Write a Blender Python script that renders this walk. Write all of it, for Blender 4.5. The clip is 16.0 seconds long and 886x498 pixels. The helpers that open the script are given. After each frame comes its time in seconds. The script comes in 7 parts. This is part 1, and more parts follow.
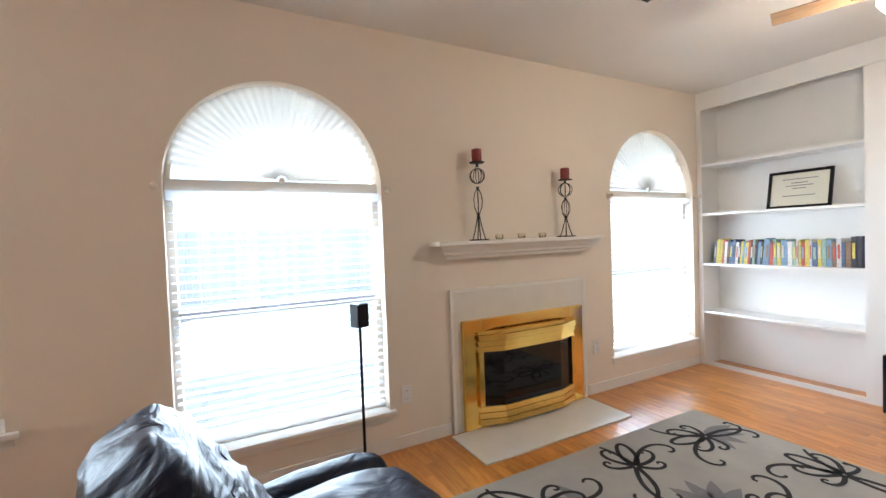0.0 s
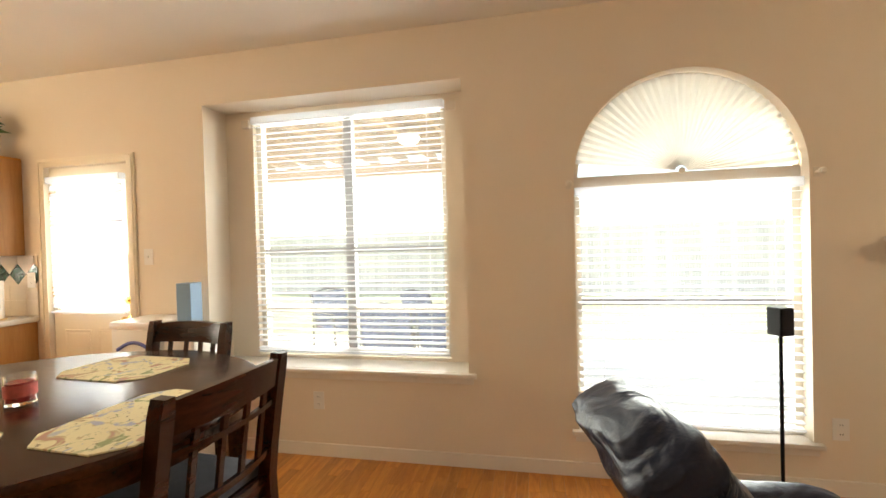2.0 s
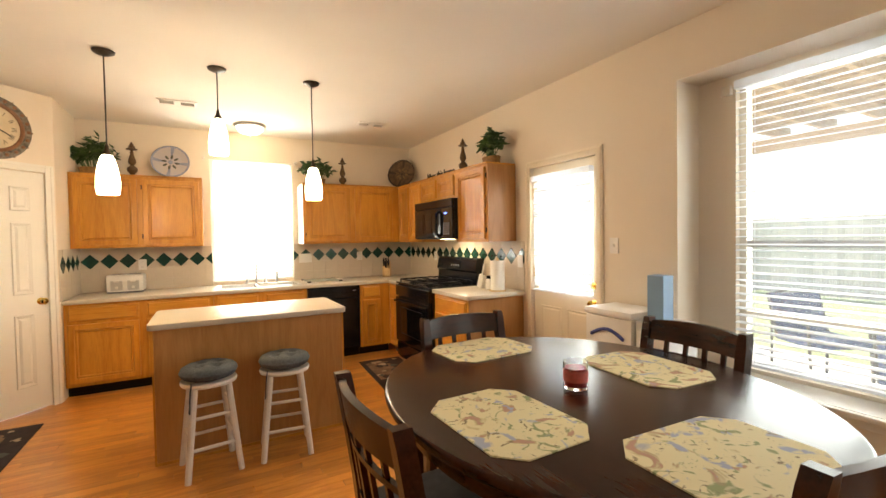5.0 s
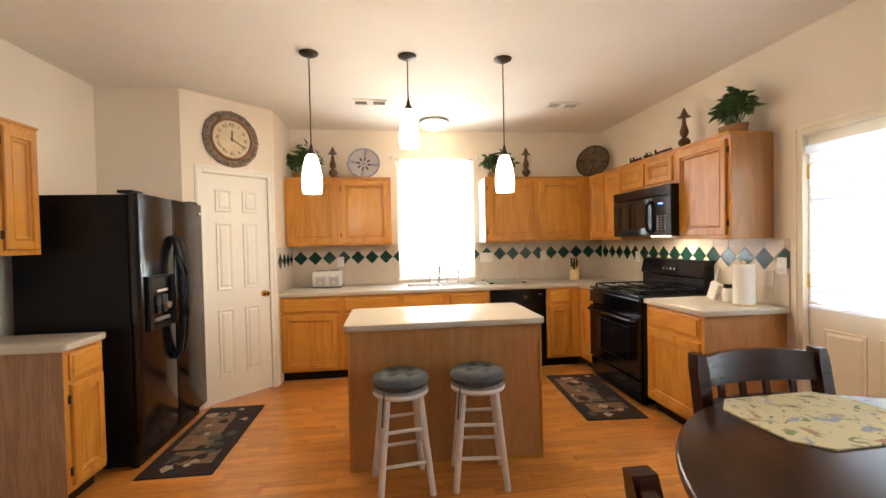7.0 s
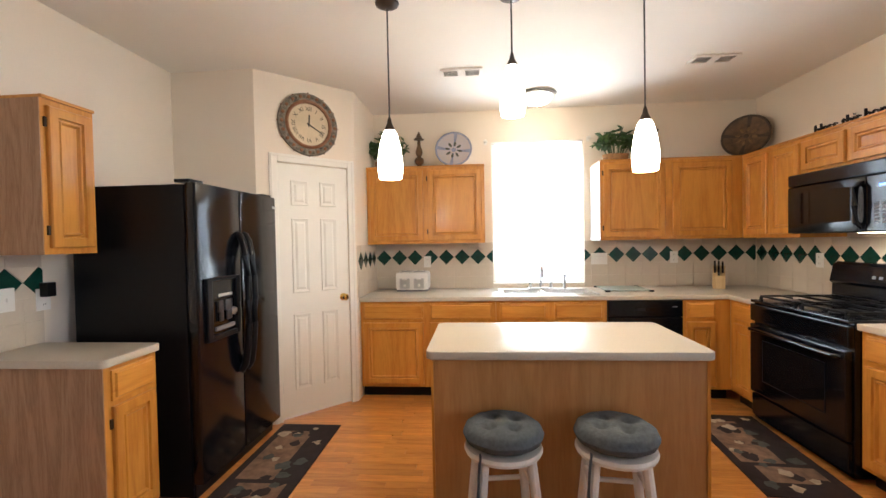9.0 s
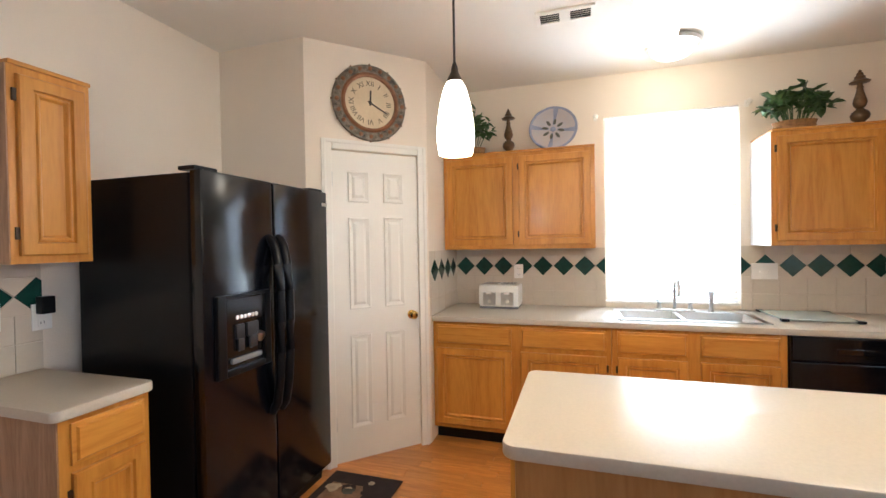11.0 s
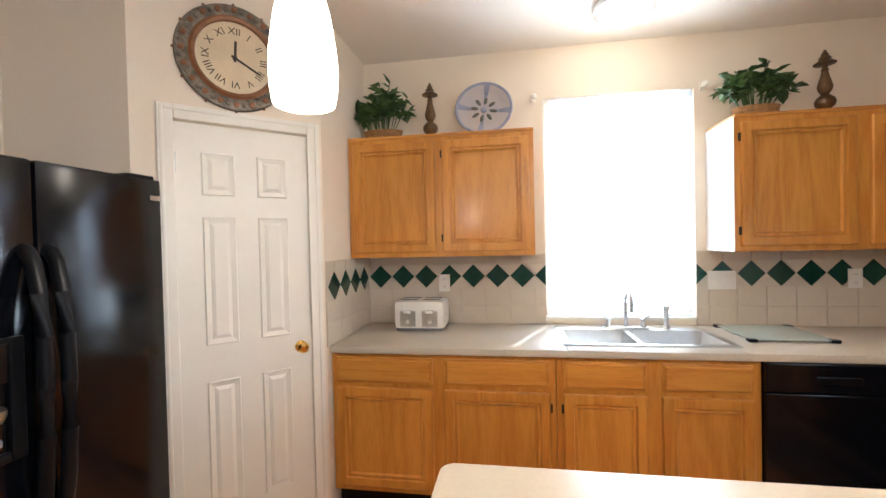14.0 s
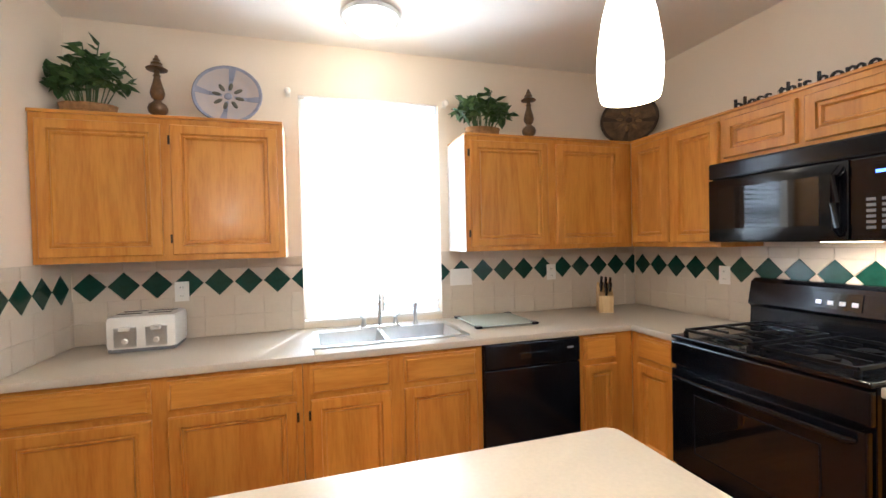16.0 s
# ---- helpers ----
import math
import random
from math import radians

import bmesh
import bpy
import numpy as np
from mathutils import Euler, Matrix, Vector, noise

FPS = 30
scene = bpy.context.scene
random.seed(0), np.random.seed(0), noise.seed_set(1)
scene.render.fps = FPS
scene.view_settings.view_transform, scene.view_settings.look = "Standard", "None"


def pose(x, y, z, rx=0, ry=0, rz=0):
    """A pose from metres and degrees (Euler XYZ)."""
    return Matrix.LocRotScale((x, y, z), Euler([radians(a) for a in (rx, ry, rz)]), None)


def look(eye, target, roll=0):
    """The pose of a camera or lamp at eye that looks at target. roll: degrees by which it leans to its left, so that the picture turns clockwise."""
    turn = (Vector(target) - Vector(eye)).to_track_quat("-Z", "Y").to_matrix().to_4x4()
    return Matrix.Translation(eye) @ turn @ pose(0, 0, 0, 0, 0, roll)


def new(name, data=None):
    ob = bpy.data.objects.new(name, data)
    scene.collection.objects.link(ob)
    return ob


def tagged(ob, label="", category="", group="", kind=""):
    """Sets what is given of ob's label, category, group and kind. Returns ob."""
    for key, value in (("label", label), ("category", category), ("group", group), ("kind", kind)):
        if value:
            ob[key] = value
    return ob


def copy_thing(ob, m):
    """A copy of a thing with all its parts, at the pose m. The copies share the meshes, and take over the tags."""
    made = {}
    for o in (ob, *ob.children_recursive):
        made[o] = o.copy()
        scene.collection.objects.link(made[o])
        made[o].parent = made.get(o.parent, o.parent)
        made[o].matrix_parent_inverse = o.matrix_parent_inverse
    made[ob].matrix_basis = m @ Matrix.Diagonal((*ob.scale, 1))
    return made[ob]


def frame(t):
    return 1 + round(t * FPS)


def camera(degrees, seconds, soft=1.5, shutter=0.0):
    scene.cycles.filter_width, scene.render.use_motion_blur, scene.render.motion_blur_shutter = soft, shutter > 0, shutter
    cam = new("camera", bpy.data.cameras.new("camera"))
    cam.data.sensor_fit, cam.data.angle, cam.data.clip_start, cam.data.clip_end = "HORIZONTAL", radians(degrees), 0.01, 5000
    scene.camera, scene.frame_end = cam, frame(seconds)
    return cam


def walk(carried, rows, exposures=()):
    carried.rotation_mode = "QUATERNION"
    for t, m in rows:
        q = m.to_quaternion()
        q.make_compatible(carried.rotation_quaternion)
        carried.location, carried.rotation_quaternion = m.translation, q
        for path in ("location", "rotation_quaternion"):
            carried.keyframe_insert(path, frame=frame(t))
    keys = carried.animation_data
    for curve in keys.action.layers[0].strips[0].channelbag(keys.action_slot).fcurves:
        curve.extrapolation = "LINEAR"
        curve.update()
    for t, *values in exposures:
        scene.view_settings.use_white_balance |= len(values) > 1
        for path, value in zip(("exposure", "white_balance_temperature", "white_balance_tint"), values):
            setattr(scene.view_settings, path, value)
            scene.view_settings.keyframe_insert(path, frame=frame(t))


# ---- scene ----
cam = camera(91.8, 16.0)
PATH = [
    (0, (-1.212, 0.289, 1.382), (-0.27, 2.052, 1.325), -2.1),
    (0.5, (-1.323, 0.322, 1.362), (-0.706, 2.225, 1.331), -2.1),
    (1, (-1.419, 0.335, 1.359), (-1.159, 2.318, 1.34), -2.0),
    (1.5, (-1.535, 0.326, 1.366), (-1.624, 2.324, 1.345), -1.8),
    (2, (-1.674, 0.317, 1.371), (-2.08, 2.275, 1.346), -1.6),
    (2.5, (-1.788, 0.302, 1.372), (-2.501, 2.171, 1.345), -1.5),
    (3, (-1.922, 0.262, 1.379), (-2.877, 2.019, 1.345), -1.1),
    (3.5, (-2.006, 0.233, 1.388), (-3.205, 1.833, 1.35), -1.1),
    (4, (-2.081, 0.242, 1.398), (-3.5, 1.651, 1.356), -1.1),
    (4.5, (-2.153, 0.267, 1.404), (-3.755, 1.464, 1.358), -0.9),
    (5, (-2.216, 0.299, 1.412), (-3.969, 1.26, 1.361), -1.0),
    (7.5, (-2.996, 0.237, 1.403), (-4.994, 0.336, 1.359), -1.2),
    (8, (-3.176, 0.275, 1.403), (-5.175, 0.237, 1.356), -1.2),
    (8.5, (-3.333, 0.257, 1.383), (-5.329, 0.137, 1.349), -1.2),
    (9, (-3.509, 0.197, 1.404), (-5.502, 0.033, 1.361), -1.1),
    (9.5, (-3.671, 0.175, 1.411), (-5.656, -0.067, 1.368), -1.1),
    (10, (-3.913, 0.204, 1.406), (-5.874, -0.188, 1.374), -1.0),
    (12.5, (-4.807, 0.047, 1.449), (-6.686, -0.639, 1.419), -1.2),
    (13, (-4.948, 0.101, 1.453), (-6.833, -0.567, 1.42), -1.1),
    (13.5, (-5.004, 0.117, 1.455), (-6.933, -0.41, 1.425), -1.3),
    (14, (-5.03, 0.141, 1.458), (-7.003, -0.185, 1.426), -1.3),
    (14.5, (-5.048, 0.185, 1.442), (-7.045, 0.09, 1.419), -1.2),
    (15, (-5.068, 0.225, 1.44), (-7.062, 0.387, 1.415), -1.2),
    (15.5, (-5.07, 0.287, 1.441), (-7.029, 0.688, 1.408), -1.1),
    (16, (-5.069, 0.395, 1.44), (-6.98, 0.984, 1.403), -1.3),
]
walk(cam, [(t, look(eye, target, roll)) for t, eye, target, roll in PATH], exposures=[(0.0, 1.78, 5600, 10), (1.5, 1.74, 6800, 10), (2.5, 1.76, 8000, 10), (4.0, 1.63, 7800, 10), (5.0, 1.5, 7300, 10), (7.5, 1.46, 6000, 10), (9.0, 1.42, 5600, 10), (12.5, 1.3, 5400, 10), (16.0, 1.37, 5300, 10)])
# ---- light ----
world = bpy.data.worlds.new("sky")
scene.world = world
world.use_nodes = True
_n, _l = world.node_tree.nodes, world.node_tree.links
_sky = _n.new("ShaderNodeTexSky")
_sky.sky_type, _sky.sun_disc = "NISHITA", False
SUN_DIR = Vector((-0.70, 0.262, 0.68)).normalized()      # towards the sun
_sky.sun_elevation = math.asin(SUN_DIR.z)
_sky.sun_rotation = math.atan2(SUN_DIR.x, SUN_DIR.y)
_n["Background"].inputs["Strength"].default_value = 0.13
_l.new(_sky.outputs["Color"], _n["Background"].inputs["Color"])


def lamp(name, kind, energy, colour, m, **kw):
    data = bpy.data.lights.new(name, kind)
    data.energy, data.color = energy, colour
    for k, v in kw.items():
        if k == "size": data.size = v
        elif k == "size_y": data.shape, data.size_y = "RECTANGLE", v
        elif k == "angle": data.angle = v
        elif k == "radius": data.shadow_soft_size = v
    ob = new(name, data)
    ob.matrix_world = m
    return ob


lamp("sun", "SUN", 5.0, (1.0, 0.95, 0.87), look(SUN_DIR * 30, (0, 0, 0)), angle=radians(0.5))
# daylight that the openings let in
DAY = (0.92, 0.96, 1.0)
lamp("window_daylight", "AREA", 34, DAY, look((-3.0, 3.75, 1.5), (-3.0, 0, 1.0)), size=1.5, size_y=1.7)
lamp("window_daylight", "AREA", 30, DAY, look((-0.85, 3.5, 1.0), (-0.85, 0, 0.7)), size=1.2, size_y=1.35)
lamp("window_daylight", "AREA", 26, DAY, look((2.45, 3.5, 1.0), (2.45, 0, 0.7)), size=1.2, size_y=1.35)
lamp("window_daylight", "AREA", 14, DAY, look((-4.9, 3.35, 1.5), (-4.9, 0, 1.0)), size=0.6, size_y=1.2)
lamp("window_daylight", "AREA", 50, (1.0, 0.98, 0.94), look((-8.5, 0.8, 1.75), (0, 0.8, 0.9)), size=1.0, size_y=1.4)
WARM = (1.0, 0.80, 0.56)


# ---- materials ----
def material(name, colour, rough=0.5, metal=0.0, vary=0.12, scale=6.0, bump=0.0, fine=60.0, stretch=(1, 1, 1), coat=0.0, second=None, spec=0.5):
    """A surface with colour variation at two scales, and fine relief."""
    m = bpy.data.materials.new(name)
    m.use_nodes = True
    n, l = m.node_tree.nodes, m.node_tree.links
    b = n["Principled BSDF"]
    b.inputs["Roughness"].default_value, b.inputs["Metallic"].default_value = rough, metal
    b.inputs["Coat Weight"].default_value = coat
    b.inputs["Coat Roughness"].default_value = 0.12
    b.inputs["Specular IOR Level"].default_value = spec
    co = n.new("ShaderNodeTexCoord")
    mp = n.new("ShaderNodeMapping")
    mp.inputs["Scale"].default_value = stretch
    l.new(co.outputs["Object"], mp.inputs["Vector"])
    big, small = n.new("ShaderNodeTexNoise"), n.new("ShaderNodeTexNoise")
    big.inputs["Scale"].default_value, small.inputs["Scale"].default_value = scale, fine
    big.inputs["Detail"].default_value, small.inputs["Detail"].default_value = 4, 3
    for t in (big, small):
        l.new(mp.outputs["Vector"], t.inputs["Vector"])
    mix = n.new("ShaderNodeMath")
    mix.operation = "MULTIPLY_ADD"
    mix.inputs[1].default_value = 0.35
    l.new(small.outputs["Fac"], mix.inputs[0])
    l.new(big.outputs["Fac"], mix.inputs[2])
    ramp = n.new("ShaderNodeValToRGB")
    c = Vector(colour)
    d = Vector(second) if second else c * (1 - vary)
    e = c if second else c * (1 + vary * 0.6)
    ramp.color_ramp.elements[0].position, ramp.color_ramp.elements[1].position = 0.42, 0.92
    ramp.color_ramp.elements[0].color = (*d, 1)
    ramp.color_ramp.elements[1].color = (*[min(v, 0.95) for v in e], 1)
    l.new(mix.outputs[0], ramp.inputs["Fac"])
    l.new(ramp.outputs["Color"], b.inputs["Base Color"])
    if bump:
        bp = n.new("ShaderNodeBump")
        bp.inputs["Strength"].default_value, bp.inputs["Distance"].default_value = bump, 0.004
        l.new(small.outputs["Fac"], bp.inputs["Height"])
        l.new(bp.outputs["Normal"], b.inputs["Normal"])
    return m


def wood(name, light, dark, rough=0.4, axis=2, rings=5.0, coat=0.0, vary=0.25, islands=False):
    """Wood with long grain along an axis; each object starts at another place of the tree."""
    m = bpy.data.materials.new(name)
    m.use_nodes = True
    n, l = m.node_tree.nodes, m.node_tree.links
    b = n["Principled BSDF"]
    b.inputs["Roughness"].default_value = rough
    b.inputs["Coat Weight"].default_value, b.inputs["Coat Roughness"].default_value = coat, 0.15
    co, info = n.new("ShaderNodeTexCoord"), n.new("ShaderNodeObjectInfo")
    off = n.new("ShaderNodeVectorMath")
    off.operation = "MULTIPLY_ADD"
    geo, both, rnd = n.new("ShaderNodeNewGeometry"), n.new("ShaderNodeMath"), n.new("ShaderNodeMath")
    both.operation, rnd.operation = "ADD", "FRACT"
    l.new(info.outputs["Random"], both.inputs[0])
    if islands:
        l.new(geo.outputs["Random Per Island"], both.inputs[1])
    else:
        both.inputs[1].default_value = 0.0
    l.new(both.outputs[0], rnd.inputs[0])
    l.new(rnd.outputs[0], off.inputs[0])
    off.inputs[1].default_value = (17.3, 29.1, 41.7)
    l.new(co.outputs["Object"], off.inputs[2])
    mp = n.new("ShaderNodeMapping")
    s = [rings] * 3
    s[axis] = rings * 0.11
    mp.inputs["Scale"].default_value = s
    l.new(off.outputs[0], mp.inputs["Vector"])
    warp, grain = n.new("ShaderNodeTexNoise"), n.new("ShaderNodeTexNoise")
    warp.inputs["Scale"].default_value, warp.inputs["Detail"].default_value, warp.inputs["Distortion"].default_value = 1.3, 3, 0.8
    grain.inputs["Scale"].default_value, grain.inputs["Detail"].default_value = 22, 4
    l.new(mp.outputs["Vector"], warp.inputs["Vector"])
    l.new(mp.outputs["Vector"], grain.inputs["Vector"])
    saw = n.new("ShaderNodeMath")
    saw.operation = "MULTIPLY"
    saw.inputs[1].default_value = 9
    l.new(warp.outputs["Fac"], saw.inputs[0])
    tri = n.new("ShaderNodeMath")
    tri.operation = "PINGPONG"
    tri.inputs[1].default_value = 1.0
    l.new(saw.outputs[0], tri.inputs[0])
    add = n.new("ShaderNodeMath")
    add.operation = "MULTIPLY_ADD"
    add.inputs[1].default_value = 0.9
    l.new(grain.outputs["Fac"], add.inputs[0])
    half = n.new("ShaderNodeMath")
    half.operation = "MULTIPLY"
    half.inputs[1].default_value = 0.5
    l.new(tri.outputs[0], half.inputs[0])
    l.new(half.outputs[0], add.inputs[2])
    ramp = n.new("ShaderNodeValToRGB")
    ramp.color_ramp.elements[0].position, ramp.color_ramp.elements[1].position = 0.3, 0.95
    ramp.color_ramp.elements[0].color, ramp.color_ramp.elements[1].color = (*dark, 1), (*light, 1)
    l.new(add.outputs[0], ramp.inputs["Fac"])
    tone = n.new("ShaderNodeMapRange")
    tone.inputs["To Min"].default_value, tone.inputs["To Max"].default_value = 1 - vary / 2, 1 + vary / 2
    l.new(rnd.outputs[0], tone.inputs["Value"])
    mul = n.new("ShaderNodeVectorMath")
    mul.operation = "SCALE"
    l.new(ramp.outputs["Color"], mul.inputs[0])
    l.new(tone.outputs[0], mul.inputs["Scale"])
    l.new(mul.outputs[0], b.inputs["Base Color"])
    bp = n.new("ShaderNodeBump")
    bp.inputs["Strength"].default_value, bp.inputs["Distance"].default_value = 0.12, 0.002
    l.new(grain.outputs["Fac"], bp.inputs["Height"])
    l.new(bp.outputs["Normal"], b.inputs["Normal"])
    return m


def glow(name, colour, strength):
    m = bpy.data.materials.new(name)
    m.use_nodes = True
    b = m.node_tree.nodes["Principled BSDF"]
    b.inputs["Base Color"].default_value = (*colour, 1)
    b.inputs["Emission Color"].default_value = (*colour, 1)
    b.inputs["Emission Strength"].default_value = strength
    return m


def glass(name, colour=(1, 1, 1), rough=0.0):
    m = bpy.data.materials.new(name)
    m.use_nodes = True
    b = m.node_tree.nodes["Principled BSDF"]
    b.inputs["Base Color"].default_value = (*colour, 1)
    b.inputs["Transmission Weight"].default_value, b.inputs["Roughness"].default_value = 1.0, rough
    b.inputs["IOR"].default_value = 1.45
    return m


M_WALL = material("wall_paint", (0.79, 0.70, 0.58), 0.75, vary=0.03, scale=1.5, bump=0.25, fine=140)
M_CEIL = material("ceiling_paint", (0.80, 0.76, 0.69), 0.85, vary=0.03, scale=1.5, bump=0.3, fine=120)
M_TRIM = material("white_trim_paint", (0.80, 0.76, 0.69), 0.4, vary=0.03, scale=4)
M_DOOR = material("white_door_paint", (0.80, 0.77, 0.70), 0.38, vary=0.02, scale=4)
M_WHITE = material("bookcase_and_lit_end_white", (0.78, 0.76, 0.72), 0.45, vary=0.03, scale=3)
M_OAK = wood("honey_oak", (0.60, 0.275, 0.042), (0.465, 0.18, 0.022), 0.36, 2, 4.5, 0.1, 0.14)
M_OAKH = wood("honey_oak_across", (0.60, 0.275, 0.042), (0.465, 0.18, 0.022), 0.36, 0, 4.5, 0.1, 0.12)
M_OAKEND = wood("oak_end_panel", (0.40, 0.235, 0.13), (0.27, 0.145, 0.07), 0.5, 2, 9.0, 0.0, 0.08)
M_OAKI = wood("oak_veneer_panel", (0.45, 0.22, 0.070), (0.36, 0.158, 0.046), 0.45, 2, 4.0, 0.1, 0.06)
M_FLOOR = wood("laminate_plank", (0.62, 0.265, 0.056), (0.44, 0.155, 0.027), 0.28, 1, 7.0, 0.3, 0.34, True)
M_COUNTER = material("laminate_worktop", (0.53, 0.475, 0.39), 0.32, vary=0.06, scale=90, fine=400)
M_BLACK = material("black_enamel", (0.0035, 0.0042, 0.0065), 0.15, vary=0.1, scale=5, spec=0.42)
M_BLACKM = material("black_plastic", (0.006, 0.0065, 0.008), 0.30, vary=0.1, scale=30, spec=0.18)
M_GLASSB = material("dark_glass", (0.006, 0.006, 0.007), 0.05, vary=0.1, scale=3)
M_DARKWOOD = wood("espresso_wood", (0.042, 0.012, 0.005), (0.018, 0.005, 0.0025), 0.24, 0, 5.0, 0.08, 0.1)
M_DARKWOOD.node_tree.nodes["Principled BSDF"].inputs["Specular IOR Level"].default_value = 0.3
M_BRASS = material("polished_brass", (0.88, 0.60, 0.16), 0.14, 1.0, vary=0.12, scale=7)
M_STEEL = material("brushed_steel", (0.62, 0.62, 0.61), 0.28, 1.0, vary=0.06, scale=30)
M_BRONZE = material("dark_bronze", (0.055, 0.038, 0.026), 0.4, 0.6, vary=0.3, scale=25)
M_PANE = bpy.data.materials.new("window_glass")
M_PANE.use_nodes = True
_n, _l = M_PANE.node_tree.nodes, M_PANE.node_tree.links
_n.remove(_n["Principled BSDF"])
_mix, _fr, _cl, _gl = _n.new("ShaderNodeMixShader"), _n.new("ShaderNodeLayerWeight"), _n.new("ShaderNodeBsdfTransparent"), _n.new("ShaderNodeBsdfGlossy")
_gl.inputs["Roughness"].default_value = 0.02
_cl.inputs["Color"].default_value = (0.93, 0.96, 0.95, 1)
_fr.inputs["Blend"].default_value = 0.15
_half = _n.new("ShaderNodeMath")
_half.operation = "MULTIPLY_ADD"
_half.inputs[1].default_value, _half.inputs[2].default_value = 0.4, 0.03
_l.new(_fr.outputs["Facing"], _half.inputs[0])
_l.new(_half.outputs[0], _mix.inputs[0])
# small translucent share paints a bright glare veil over the view outside
_veil, _soft = _n.new("ShaderNodeMixShader"), _n.new("ShaderNodeBsdfTranslucent")
_veil.inputs[0].default_value = 0.022
_soft.inputs["Color"].default_value = (0.90, 0.94, 1.0, 1)
_l.new(_cl.outputs[0], _veil.inputs[1])
_l.new(_soft.outputs[0], _veil.inputs[2])
_l.new(_veil.outputs[0], _mix.inputs[1])
_l.new(_gl.outputs[0], _mix.inputs[2])
_l.new(_mix.outputs[0], _n["Material Output"].inputs["Surface"])


def thin(m, share, colour):
    """Lets some light through a thin white sheet."""
    n, l = m.node_tree.nodes, m.node_tree.links
    t, x = n.new("ShaderNodeBsdfTranslucent"), n.new("ShaderNodeMixShader")
    t.inputs["Color"].default_value = (*colour, 1)
    x.inputs[0].default_value = share
    l.new(n["Principled BSDF"].outputs[0], x.inputs[1])
    l.new(t.outputs[0], x.inputs[2])
    l.new(x.outputs[0], n["Material Output"].inputs["Surface"])
    return m
M_BLIND = thin(material("blind_vinyl", (0.80, 0.79, 0.77), 0.45, vary=0.02, scale=8), 0.55, (0.86, 0.89, 0.94))


# ---- building helpers ----
def box(bm, x0, x1, y0, y1, z0, z1, bevel=0.0):
    r = bmesh.ops.create_cube(bm, size=1.0, matrix=Matrix.Translation(((x0 + x1) / 2, (y0 + y1) / 2, (z0 + z1) / 2)) @ Matrix.Diagonal((abs(x1 - x0), abs(y1 - y0), abs(z1 - z0), 1)))
    if bevel:
        edges = list({e for v in r["verts"] for e in v.link_edges})
        bmesh.ops.bevel(bm, geom=edges, offset=bevel, segments=2, affect="EDGES", profile=0.6)
    return r["verts"]


def boxed(*dims, bevel=0.0):
    bm = bmesh.new()
    box(bm, *dims, bevel=bevel)
    return bm


def lathe(bm, profile, seg=24, at=(0, 0, 0), m=None):
    """Turns (radius, height) pairs round the z axis."""
    m = m or Matrix.Translation(at)
    rings = []
    for r, z in profile:
        if r < 1e-5:
            rings.append([bm.verts.new(m @ Vector((0, 0, z)))])
        else:
            rings.append([bm.verts.new(m @ Vector((r * math.cos(2 * math.pi * i / seg), r * math.sin(2 * math.pi * i / seg), z))) for i in range(seg)])
    for a, b in zip(rings, rings[1:]):
        for i in range(seg):
            j = (i + 1) % seg
            q = [a[i % len(a)], a[j % len(a)], b[j % len(b)], b[i % len(b)]]
            q = list(dict.fromkeys(q))
            if len(q) > 2:
                bm.faces.new(q)
    return bm


def tube(bm, pts, r=0.01, seg=10, taper=None):
    """A round bar along points."""
    pts = [Vector(p) for p in pts]
    rings = []
    up = Vector((0.013, 0.021, 1)).normalized()
    for i, p in enumerate(pts):
        d = (pts[min(i + 1, len(pts) - 1)] - pts[max(i - 1, 0)]).normalized()
        side = d.cross(up)
        if side.length < 0.05:
            side = d.cross(Vector((1, 0.1, 0)))
        side.normalize()
        over = side.cross(d)
        rr = r if taper is None else r + (taper - r) * i / (len(pts) - 1)
        rings.append([bm.verts.new(p + rr * (math.cos(2 * math.pi * k / seg) * side + math.sin(2 * math.pi * k / seg) * over)) for k in range(seg)])
    for a, b in zip(rings, rings[1:]):
        for k in range(seg):
            bm.faces.new((a[k], a[(k + 1) % seg], b[(k + 1) % seg], b[k]))
    bm.faces.new(rings[0][::-1])
    bm.faces.new(rings[-1])
    return bm


def rings_panel(bm, x0, x1, z0, z1, profile, m=None):
    """Nested rectangles (inset, y) joined ring by ring, and the innermost filled: a panelled front that faces -y."""
    m = m or Matrix()
    prev = None
    for inset, y in profile:
        ring = [bm.verts.new(m @ Vector(p)) for p in ((x0 + inset, y, z0 + inset), (x1 - inset, y, z0 + inset), (x1 - inset, y, z1 - inset), (x0 + inset, y, z1 - inset))]
        if prev:
            for i in range(4):
                bm.faces.new((prev[i], prev[(i + 1) % 4], ring[(i + 1) % 4], ring[i]))
        prev = ring
    bm.faces.new(prev)
    return bm


def mesh_of(name, bm, mat, smooth=False):
    bmesh.ops.recalc_face_normals(bm, faces=bm.faces)
    me = bpy.data.meshes.new(name)
    bm.to_mesh(me)
    bm.free()
    for mm in (mat if isinstance(mat, (list, tuple)) else [mat]):
        me.materials.append(mm)
    if smooth:
        for p in me.polygons:
            p.use_smooth = True
    return me


def sharp(ob, angle=35):
    """Smooth faces, but edges over that angle stay hard."""
    me = ob.data
    bm = bmesh.new()
    bm.from_mesh(me)
    for f in bm.faces:
        f.smooth = True
    for e in bm.edges:
        if len(e.link_faces) == 2 and e.calc_face_angle(0) > radians(angle):
            e.smooth = False
    bm.to_mesh(me)
    bm.free()
    return ob


